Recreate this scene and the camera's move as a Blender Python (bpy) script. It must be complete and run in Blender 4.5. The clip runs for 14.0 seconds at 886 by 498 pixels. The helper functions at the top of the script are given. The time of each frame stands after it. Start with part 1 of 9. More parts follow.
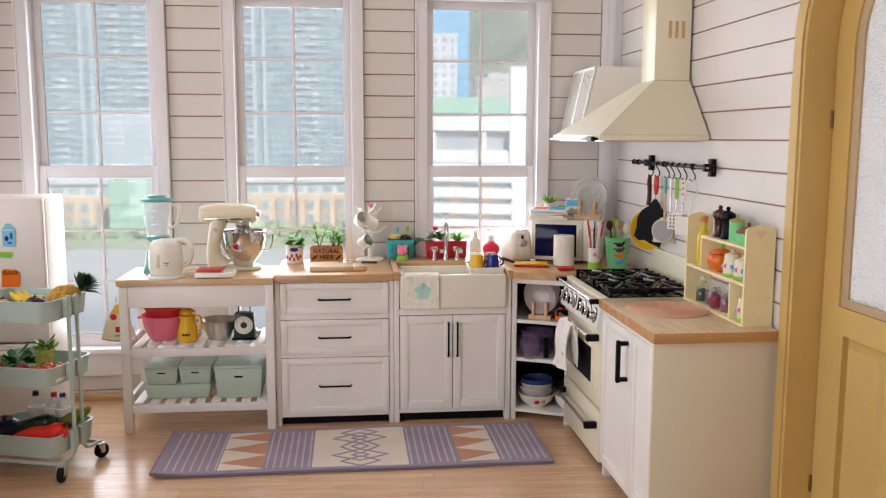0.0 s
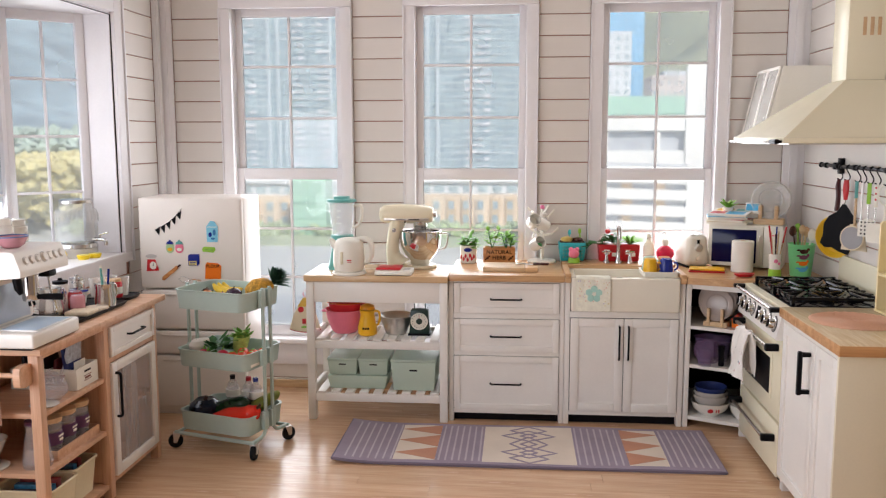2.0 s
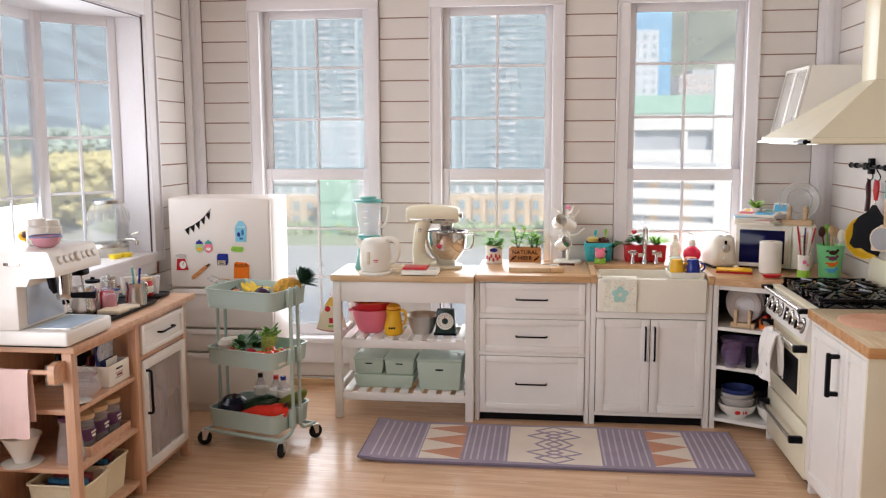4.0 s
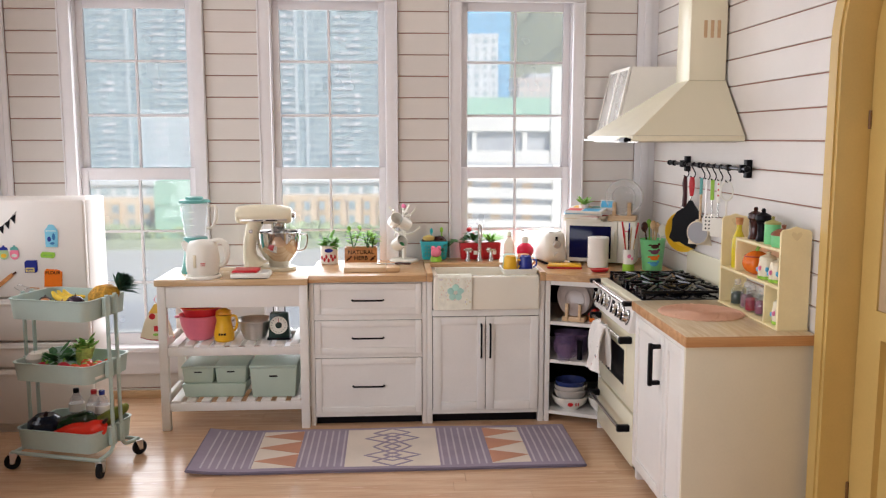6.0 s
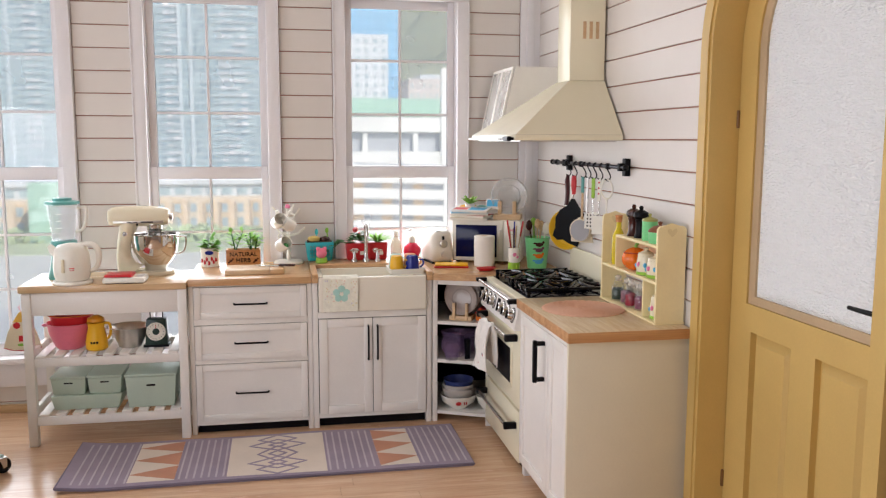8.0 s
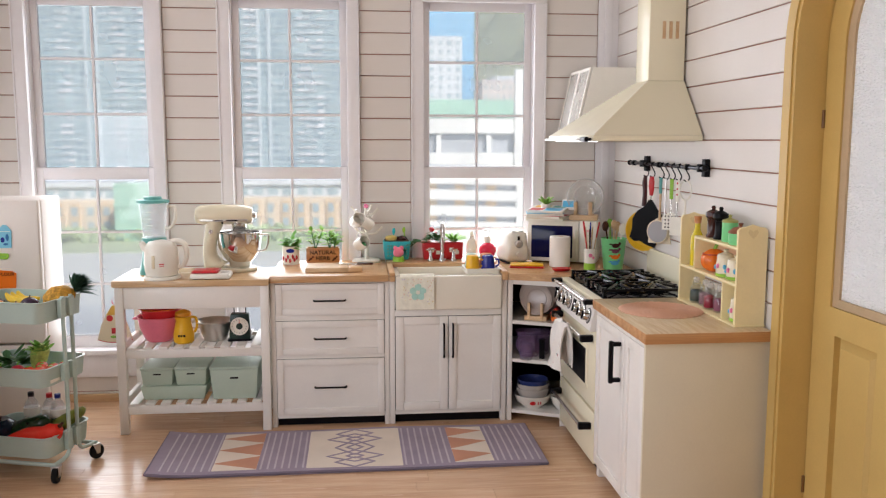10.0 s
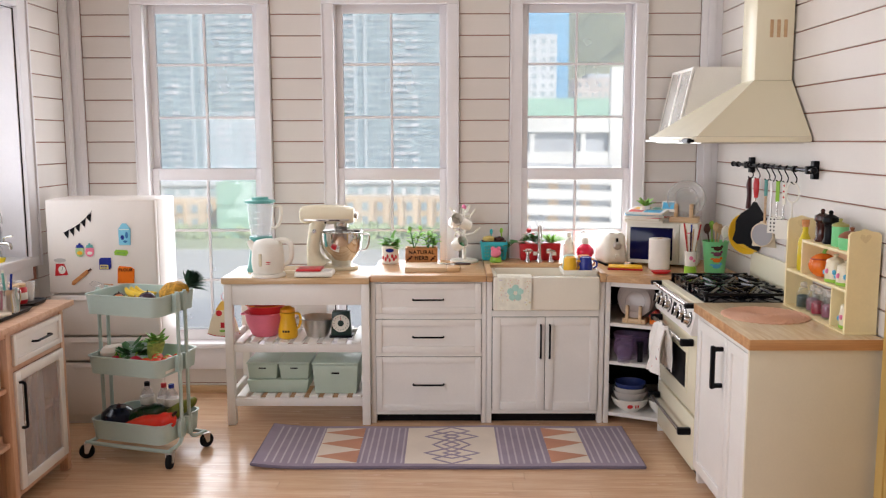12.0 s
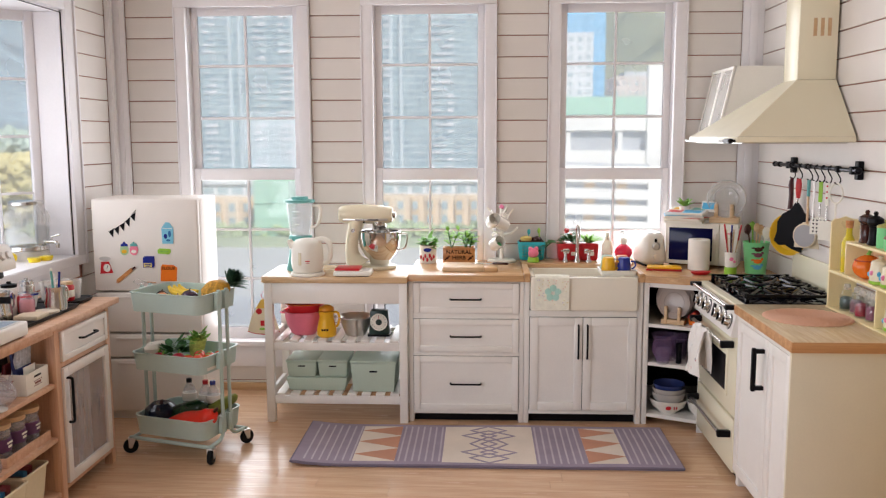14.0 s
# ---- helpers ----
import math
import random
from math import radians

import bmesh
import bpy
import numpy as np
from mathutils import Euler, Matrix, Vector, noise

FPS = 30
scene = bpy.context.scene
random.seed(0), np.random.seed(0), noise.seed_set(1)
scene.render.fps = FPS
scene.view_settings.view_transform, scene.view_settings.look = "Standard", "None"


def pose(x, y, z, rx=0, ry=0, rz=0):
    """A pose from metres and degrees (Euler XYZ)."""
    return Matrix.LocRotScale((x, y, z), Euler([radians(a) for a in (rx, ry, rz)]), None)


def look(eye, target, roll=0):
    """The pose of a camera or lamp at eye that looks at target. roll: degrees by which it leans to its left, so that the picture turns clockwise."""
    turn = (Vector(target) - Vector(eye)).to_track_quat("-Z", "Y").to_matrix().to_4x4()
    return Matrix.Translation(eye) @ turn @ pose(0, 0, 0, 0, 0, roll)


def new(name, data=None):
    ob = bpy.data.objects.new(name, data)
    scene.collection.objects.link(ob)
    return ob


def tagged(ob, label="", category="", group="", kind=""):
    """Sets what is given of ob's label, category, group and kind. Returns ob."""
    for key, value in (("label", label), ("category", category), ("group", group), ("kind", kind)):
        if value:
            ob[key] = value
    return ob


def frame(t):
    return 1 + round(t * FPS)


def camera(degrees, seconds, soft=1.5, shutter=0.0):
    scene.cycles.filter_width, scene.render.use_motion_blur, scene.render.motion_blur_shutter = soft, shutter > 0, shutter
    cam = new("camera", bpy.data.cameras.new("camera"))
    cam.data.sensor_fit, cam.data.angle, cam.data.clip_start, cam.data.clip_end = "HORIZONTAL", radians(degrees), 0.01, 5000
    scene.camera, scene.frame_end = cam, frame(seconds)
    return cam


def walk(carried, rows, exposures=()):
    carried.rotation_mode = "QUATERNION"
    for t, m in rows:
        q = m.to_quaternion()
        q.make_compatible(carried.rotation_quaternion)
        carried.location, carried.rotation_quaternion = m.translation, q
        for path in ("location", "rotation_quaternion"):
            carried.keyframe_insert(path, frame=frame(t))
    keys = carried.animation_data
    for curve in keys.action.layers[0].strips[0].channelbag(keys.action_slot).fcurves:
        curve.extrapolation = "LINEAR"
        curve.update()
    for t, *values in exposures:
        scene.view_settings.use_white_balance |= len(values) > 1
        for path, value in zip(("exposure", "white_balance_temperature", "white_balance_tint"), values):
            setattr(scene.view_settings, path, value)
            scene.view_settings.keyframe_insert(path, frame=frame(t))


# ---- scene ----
cam = camera(54.6, 14.0, 1.25)
# seconds, eye, yaw (to the left of +y), pitch, roll
PATH = [
    (0, -0.094, -0.667, 1.748, -6.15, -7.41, 0.18),
    (0.5, -0.101, -0.692, 1.750, -3.23, -7.36, 0.11),
    (1, -0.108, -0.712, 1.759, -0.20, -7.40, 0.00),
    (1.5, -0.111, -0.736, 1.763, 2.72, -7.38, -0.07),
    (2, -0.120, -0.754, 1.765, 5.13, -7.37, -0.13),
    (2.2, -0.122, -0.760, 1.766, 5.92, -7.37, -0.14),
    (3.2, -0.126, -0.785, 1.771, 7.80, -7.37, -0.20),
    (4.3, -0.116, -0.768, 1.770, 5.95, -7.39, -0.23),
    (4.5, -0.111, -0.761, 1.769, 5.18, -7.39, -0.22),
    (5, -0.092, -0.734, 1.765, 2.64, -7.38, -0.18),
    (5.5, -0.069, -0.702, 1.761, -0.31, -7.40, -0.12),
    (6, -0.049, -0.676, 1.753, -3.42, -7.37, -0.03),
    (6.5, -0.030, -0.656, 1.746, -6.20, -7.36, 0.04),
    (7, -0.016, -0.641, 1.745, -8.45, -7.38, 0.09),
    (7.2, -0.012, -0.636, 1.744, -9.13, -7.37, 0.10),
    (8.25, -0.005, -0.626, 1.740, -10.75, -7.30, 0.16),
    (9.3, -0.024, -0.650, 1.736, -8.38, -7.25, 0.17),
    (9.5, -0.028, -0.657, 1.736, -7.66, -7.25, 0.16),
    (10, -0.035, -0.674, 1.738, -5.80, -7.23, 0.08),
    (10.5, -0.045, -0.690, 1.743, -3.98, -7.24, 0.02),
    (11, -0.055, -0.701, 1.749, -2.29, -7.28, -0.04),
    (11.5, -0.065, -0.711, 1.752, -0.85, -7.28, -0.08),
    (12, -0.072, -0.719, 1.754, 0.39, -7.29, -0.12),
    (12.5, -0.078, -0.726, 1.758, 1.33, -7.32, -0.16),
    (13, -0.083, -0.731, 1.761, 2.01, -7.35, -0.19),
    (13.5, -0.087, -0.735, 1.762, 2.46, -7.36, -0.20),
    (14, -0.089, -0.737, 1.762, 2.74, -7.36, -0.20),
]
walk(cam, [(t, pose(x, y, z, 90 + pitch, 0, yaw) @ pose(0, 0, 0, 0, 0, roll)) for t, x, y, z, yaw, pitch, roll in PATH], [(0, -0.16, 6450, 13), (14, -0.16, 6450, 13)])

# ---- light ----
SUN_EL, SUN_AZ = 40.0, 150.0
world = bpy.data.worlds.new("sky")
scene.world = world
world.use_nodes = True
wn = world.node_tree
sky = wn.nodes.new("ShaderNodeTexSky")
sky.sky_type, sky.sun_disc = "NISHITA", False
sky.sun_elevation, sky.sun_rotation = radians(SUN_EL), radians(SUN_AZ)
wn.nodes["Background"].inputs[1].default_value = 0.15
wn.links.new(sky.outputs[0], wn.nodes["Background"].inputs[0])


def lamp(name, kind, m, energy, rgb=(1, 1, 1), size=None, angle=None):
    d = bpy.data.lights.new(name, kind)
    d.energy, d.color = energy, rgb
    if size:
        d.shape, d.size, d.size_y = "RECTANGLE", size[0], size[1]
    if angle is not None:
        d.angle = radians(angle)
    ob = new(name, d)
    ob.matrix_world = m
    return ob


a, e = radians(SUN_AZ), radians(SUN_EL)
toward = Vector((math.sin(a) * math.cos(e), math.cos(a) * math.cos(e), math.sin(e)))
lamp("sun", "SUN", look(toward * 50, (0, 0, 0)), 5.0, (1.0, 0.95, 0.87), angle=0.6)

# The room, in metres
BACK, RIGHT, LEFT, FRONT, CEIL = 5.12, 1.735, -2.62, -2.6, 2.95
WIN = [(-2.052, -1.392), (-0.785, -0.133), (0.467, 1.115)]
for x0, x1 in WIN:
    lamp("window_and_fill_light", "AREA", look(((x0 + x1) / 2, BACK + 0.02, 1.5), ((x0 + x1) / 2, 0, 1.5)), 18, (0.95, 0.97, 1.0), (x1 - x0, 2.1))
lamp("window_and_fill_light", "AREA", look((LEFT - 0.44, 3.5, 1.78), (0, 3.5, 1.2)), 16, (0.95, 0.97, 1.0), (1.0, 1.3))
# added fill lamp; no window is known in this unseen stretch of wall
lamp("window_and_fill_light", "AREA", look((LEFT - 0.02, 0.1, 1.42), (RIGHT, 0.7, 1.0)), 96, (0.93, 0.95, 1.0), (3.9, 1.3))

# ---- materials ----


def srgb(r, g, b):
    return tuple(((c / 255 + 0.055) / 1.055) ** 2.4 if c > 10 else c / 255 / 12.92 for c in (r, g, b))


def nodes_of(name):
    m = bpy.data.materials.new(name)
    m.use_nodes = True
    return m, m.node_tree, m.node_tree.nodes["Principled BSDF"]


def noise_tex(nt, scale, detail=3, stretch=(1, 1, 1), rough=0.55):
    tc, mp, nz = nt.nodes.new("ShaderNodeTexCoord"), nt.nodes.new("ShaderNodeMapping"), nt.nodes.new("ShaderNodeTexNoise")
    mp.inputs["Scale"].default_value = stretch
    nz.inputs["Scale"].default_value, nz.inputs["Detail"].default_value, nz.inputs["Roughness"].default_value = scale, detail, rough
    nt.links.new(tc.outputs["Object"], mp.inputs[0])
    nt.links.new(mp.outputs[0], nz.inputs[0])
    return nz.outputs[0]


def blend(nt, fac, a, b, lo=0.35, hi=0.65):
    ramp = nt.nodes.new("ShaderNodeValToRGB")
    ramp.color_ramp.elements[0].position, ramp.color_ramp.elements[1].position = lo, hi
    ramp.color_ramp.elements[0].color, ramp.color_ramp.elements[1].color = (*a, 1), (*b, 1)
    nt.links.new(fac, ramp.inputs[0])
    return ramp.outputs[0]


def mul(nt, a, b, fac=1.0):
    mx = nt.nodes.new("ShaderNodeMix")
    mx.data_type, mx.blend_type = "RGBA", "MULTIPLY"
    mx.inputs[0].default_value = fac
    nt.links.new(a, mx.inputs[6])
    nt.links.new(b, mx.inputs[7])
    return mx.outputs[2]


def bump(nt, bsdf, height, strength, dist=0.002):
    bp = nt.nodes.new("ShaderNodeBump")
    bp.inputs["Strength"].default_value, bp.inputs["Distance"].default_value = strength, dist
    nt.links.new(height, bp.inputs["Height"])
    nt.links.new(bp.outputs[0], bsdf.inputs["Normal"])


def mat(name, rgb, rough=0.45, metal=0.0, var=0.07, scale=5.0, fine=90.0, relief=0.15, coat=0.0, trans=0.0, ior=1.45, random_tint=0.0):
    """Paint, plastic, ceramic, metal or glass with slow stains and fine grain."""
    m, nt, b = nodes_of(name)
    lo, hi = tuple(c * (1 - var) for c in rgb), tuple(min(1, c * (1 + var)) for c in rgb)
    col = blend(nt, noise_tex(nt, scale, 4), lo, hi, 0.3, 0.7)
    grain = blend(nt, noise_tex(nt, fine, 2), (1 - var * 0.6,) * 3, (1, 1, 1))
    col = mul(nt, col, grain)
    if random_tint:
        oi = nt.nodes.new("ShaderNodeObjectInfo")
        col = mul(nt, col, blend(nt, oi.outputs["Random"], (1 - random_tint,) * 3, (1, 1, 1), 0, 1))
    nt.links.new(col, b.inputs["Base Color"])
    b.inputs["Roughness"].default_value, b.inputs["Metallic"].default_value = rough, metal
    b.inputs["IOR"].default_value, b.inputs["Transmission Weight"].default_value = ior, trans
    b.inputs["Coat Weight"].default_value = coat
    if not trans:
        rr = blend(nt, noise_tex(nt, scale * 3, 3), (rough * 0.96,) * 3, (min(1, rough * 1.05),) * 3)
        nt.links.new(rr, b.inputs["Roughness"])
    if relief:
        bump(nt, b, noise_tex(nt, fine, 3), relief, 0.0012 * min(1, 90 / fine))
    return m


def wood(name, dark, light, axis="x", rough=0.42, scale=3.0, random_tint=0.0, relief=0.2, ring=1.0):
    m, nt, b = nodes_of(name)
    st = {"x": (0.12, 1.6, 1.6), "y": (1.6, 0.12, 1.6), "z": (1.6, 1.6, 0.12)}[axis]
    broad = noise_tex(nt, scale * 6 * ring, 5, st, 0.6)
    grain = noise_tex(nt, scale * 45, 4, tuple(s * (0.35 if s < 1 else 1) for s in st), 0.6)
    col = mul(nt, blend(nt, broad, dark, light, 0.32, 0.66), blend(nt, grain, (0.86, 0.83, 0.8), (1, 1, 1), 0.3, 0.6))
    col = mul(nt, col, blend(nt, noise_tex(nt, 1.3, 2), (0.9, 0.89, 0.87), (1, 1, 1)))
    if random_tint:
        oi = nt.nodes.new("ShaderNodeObjectInfo")
        col = mul(nt, col, blend(nt, oi.outputs["Random"], (1 - random_tint, 1 - random_tint * 1.15, 1 - random_tint * 1.3), (1, 1, 1), 0, 1))
    nt.links.new(col, b.inputs["Base Color"])
    nt.links.new(blend(nt, broad, (rough * 1.15,) * 3, (rough * 0.85,) * 3), b.inputs["Roughness"])
    bump(nt, b, grain, relief, 0.001)
    return m


def glass(name, rgb=(1, 1, 1), rough=0.0, relief=0.0, fine=60.0):
    """Clear or frosted pane: mostly straight-through, with a mirror's share of gloss."""
    m, nt, b = nodes_of(name)
    out = nt.nodes["Material Output"]
    if rough == 0:
        tr, gl, mix, fr, pw = (nt.nodes.new(n) for n in ("ShaderNodeBsdfTransparent", "ShaderNodeBsdfGlossy", "ShaderNodeMixShader", "ShaderNodeLayerWeight", "ShaderNodeMath"))
        tr.inputs[0].default_value, gl.inputs["Roughness"].default_value = (*rgb, 1), 0.03
        fr.inputs[0].default_value = 0.5
        pw.operation, pw.inputs[1].default_value = "POWER", 3.5
        nt.links.new(fr.outputs["Facing"], pw.inputs[0])
        half = nt.nodes.new("ShaderNodeMath")
        half.operation, half.inputs[1].default_value = "MULTIPLY_ADD", 0.55
        half.inputs[2].default_value = 0.03
        nt.links.new(pw.outputs[0], half.inputs[0])
        nt.links.new(half.outputs[0], mix.inputs[0])
        nt.links.new(tr.outputs[0], mix.inputs[1])
        nt.links.new(gl.outputs[0], mix.inputs[2])
        nt.links.new(mix.outputs[0], out.inputs[0])
    else:
        b.inputs["Base Color"].default_value, b.inputs["Roughness"].default_value = (*rgb, 1), rough
        b.inputs["Transmission Weight"].default_value, b.inputs["IOR"].default_value = 1.0, 1.3
        if relief:
            bump(nt, b, noise_tex(nt, fine, 2, (1, 1, 1.6)), relief, 0.004)
    return m


BOARD = mat("wall_paint", srgb(228, 222, 216), 0.5, var=0.03, scale=2.5, fine=140, relief=0.08, random_tint=0.04)
GROOVE = mat("groove", srgb(176, 124, 108), 0.8, var=0.1)
TRIM = mat("trim_paint", srgb(236, 233, 235), 0.4, var=0.03, scale=3, relief=0.06)
CEILING = mat("ceiling_paint", srgb(218, 211, 204), 0.7, var=0.03)
# mid tone for walls out of view, chosen to cut bounced light
TAUPEW = mat("bounce_cutting_taupe", srgb(158, 143, 131), 0.7, var=0.04, scale=2.5)
WHITE = mat("white_lacquer", srgb(240, 236, 230), 0.36, var=0.03, scale=4, relief=0.05)
CREAM = mat("cream_enamel", srgb(238, 231, 204), 0.26, var=0.012, scale=3, relief=0.0)
CREAMSIDE = mat("cream_panel", srgb(226, 217, 192), 0.42, var=0.03, scale=3, relief=0.06)
PINE = mat("pale_yellow_wood", srgb(245, 228, 178), 0.45, var=0.04, scale=5, relief=0.08)
BLACK = mat("black_metal", srgb(13, 12, 17), 0.38, var=0.15, relief=0.1)
IRON = mat("cast_iron", srgb(5, 5, 12), 0.13, var=0.2, relief=0.2)
CHROME = mat("polished_chrome", srgb(214, 212, 210), 0.07, 1.0, var=0.03, relief=0.0)
STEEL = mat("steel", srgb(205, 203, 200), 0.2, 1.0, var=0.05, relief=0.04)
BRUSHED = mat("brushed_metal", srgb(214, 210, 206), 0.34, 1.0, var=0.08, relief=0.1)
BEECH = wood("beech_worktop", srgb(196, 150, 104), srgb(226, 186, 140), "x", rough=0.24)
BEECHY = wood("beech_worktop_deep", srgb(196, 150, 104), srgb(226, 186, 140), "y")
MAPLE = wood("pale_table_top", srgb(206, 168, 124), srgb(232, 202, 162), "x", rough=0.24)
PINEY = wood("pale_pine_top", srgb(228, 202, 164), srgb(246, 228, 194), "y", ring=2.0, rough=0.2)
HONEYX = wood("honey_edge", srgb(186, 132, 84), srgb(214, 164, 112), "x", rough=0.4)
CHERRY = wood("cherry_wood", srgb(212, 164, 132), srgb(232, 192, 160), "z")
CHERRYY = wood("cherry_wood_long", srgb(212, 164, 132), srgb(232, 192, 160), "y")
OAK = wood("oak_floor", srgb(218, 174, 138), srgb(240, 204, 168), "x", rough=0.24, scale=2.2, random_tint=0.045, relief=0.15)
OAK.node_tree.nodes["Principled BSDF"].inputs["Coat Weight"].default_value = 0.35
OAK.node_tree.nodes["Principled BSDF"].inputs["Coat Roughness"].default_value = 0.14
STRIP = wood("skirting_wood", srgb(206, 168, 126), srgb(224, 190, 148), "x")
OCHRE = mat("ochre_paint", srgb(206, 174, 104), 0.45, var=0.05, scale=3, fine=120, relief=0.08)
SAGE = mat("sage_enamel", srgb(182, 201, 193), 0.35, var=0.04, relief=0.04)
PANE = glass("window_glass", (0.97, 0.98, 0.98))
# rough refraction in the panes stands in for out-of-focus blur of the far view
nt = PANE.node_tree
soften = nt.nodes.new("ShaderNodeBsdfRefraction")
soften.inputs["Color"].default_value, soften.inputs["Roughness"].default_value, soften.inputs["IOR"].default_value = (0.97, 0.98, 0.98, 1), 0.095, 1.1
gloss = next(n for n in nt.nodes if n.type == "MIX_SHADER")
nt.links.new(soften.outputs[0], gloss.inputs[1])
# haze and glare over the view, put into the panes as a translucent layer
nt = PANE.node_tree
haze_layer, haze_mix = nt.nodes.new("ShaderNodeBsdfTranslucent"), nt.nodes.new("ShaderNodeMixShader")
haze_layer.inputs[0].default_value = (1.0, 0.98, 0.96, 1)
nt.links.new(blend(nt, noise_tex(nt, 4.0, 4), (0.22,) * 3, (0.25,) * 3), haze_mix.inputs[0])
nt.links.new(nt.nodes["Material Output"].inputs[0].links[0].from_socket, haze_mix.inputs[1])
nt.links.new(haze_layer.outputs[0], haze_mix.inputs[2])
nt.links.new(haze_mix.outputs[0], nt.nodes["Material Output"].inputs[0])
FROST = mat("ripple_glass", srgb(250, 246, 244), 0.14, var=0.02, fine=130, relief=0.0, trans=0.15, ior=1.4)
nt = FROST.node_tree
tl, tmix = nt.nodes.new("ShaderNodeBsdfTranslucent"), nt.nodes.new("ShaderNodeMixShader")
tl.inputs[0].default_value, tmix.inputs[0].default_value = (0.98, 0.97, 0.96, 1), 0.8
nt.links.new(nt.nodes["Principled BSDF"].outputs[0], tmix.inputs[1])
nt.links.new(tl.outputs[0], tmix.inputs[2])
nt.links.new(tmix.outputs[0], nt.nodes["Material Output"].inputs[0])
bump(nt, nt.nodes["Principled BSDF"], noise_tex(nt, 70, 2, (1, 0.7, 1.9)), 1.0, 0.12)
nt.links.new(nt.nodes["Principled BSDF"].inputs["Normal"].links[0].from_socket, tl.inputs["Normal"])


def veil(name, rgb, cover, rough=0.2, stretch=(1, 1, 1)):
    """Thin tinted or milky glass: part straight-through, part body colour and gloss."""
    m, nt, b = nodes_of(name)
    tr, mix = nt.nodes.new("ShaderNodeBsdfTransparent"), nt.nodes.new("ShaderNodeMixShader")
    b.inputs["Base Color"].default_value, b.inputs["Roughness"].default_value = (*rgb, 1), rough
    nt.links.new(blend(nt, noise_tex(nt, 3.0, 3, stretch), (cover * 0.85,) * 3, (min(1, cover * 1.15),) * 3), mix.inputs[0])
    nt.links.new(tr.outputs[0], mix.inputs[1])
    nt.links.new(b.outputs[0], mix.inputs[2])
    nt.links.new(mix.outputs[0], nt.nodes["Material Output"].inputs[0])
    return m


CLEAR = glass("clear_glass", (0.95, 0.96, 0.96))
CRYSTAL = veil("crystal_glass", srgb(222, 216, 218), 0.24, 0.04)
SATIN = veil("satin_glass", srgb(222, 212, 210), 0.34, 0.22, (5, 5, 0.4))
MILK = veil("milky_glass", srgb(240, 236, 230), 0.4, 0.12)
CERAMIC = mat("white_ceramic", srgb(240, 236, 226), 0.15, var=0.02, relief=0.0, coat=0.3)
SINKW = mat("sink_fireclay", srgb(242, 236, 220), 0.18, var=0.02, relief=0.0, coat=0.4)
# near black for gaps and hollows, their shade put into the colour
DARKIN = mat("recess_shade", srgb(18, 15, 17), 0.7, var=0.1)
RUBBER = mat("black_rubber", srgb(28, 28, 30), 0.6, var=0.15)
IRON.node_tree.nodes["Principled BSDF"].inputs["Specular IOR Level"].default_value = 0.3
for m in (BLACK, DARKIN, RUBBER):
    m.node_tree.nodes["Principled BSDF"].inputs["Specular IOR Level"].default_value = 0.16


def plain(name, r, g, b, rough=0.4, **kw):
    kw.setdefault("var", 0.06)
    return mat(name, srgb(r, g, b), rough, **kw)


# ---- geometry helpers ----


def finish(bm, smooth=True):
    bmesh.ops.recalc_face_normals(bm, faces=bm.faces)
    me = bpy.data.meshes.new("mesh")
    bm.to_mesh(me)
    bm.free()
    if smooth:
        me.shade_smooth()
        me.set_sharp_from_angle(angle=radians(38))
    return me


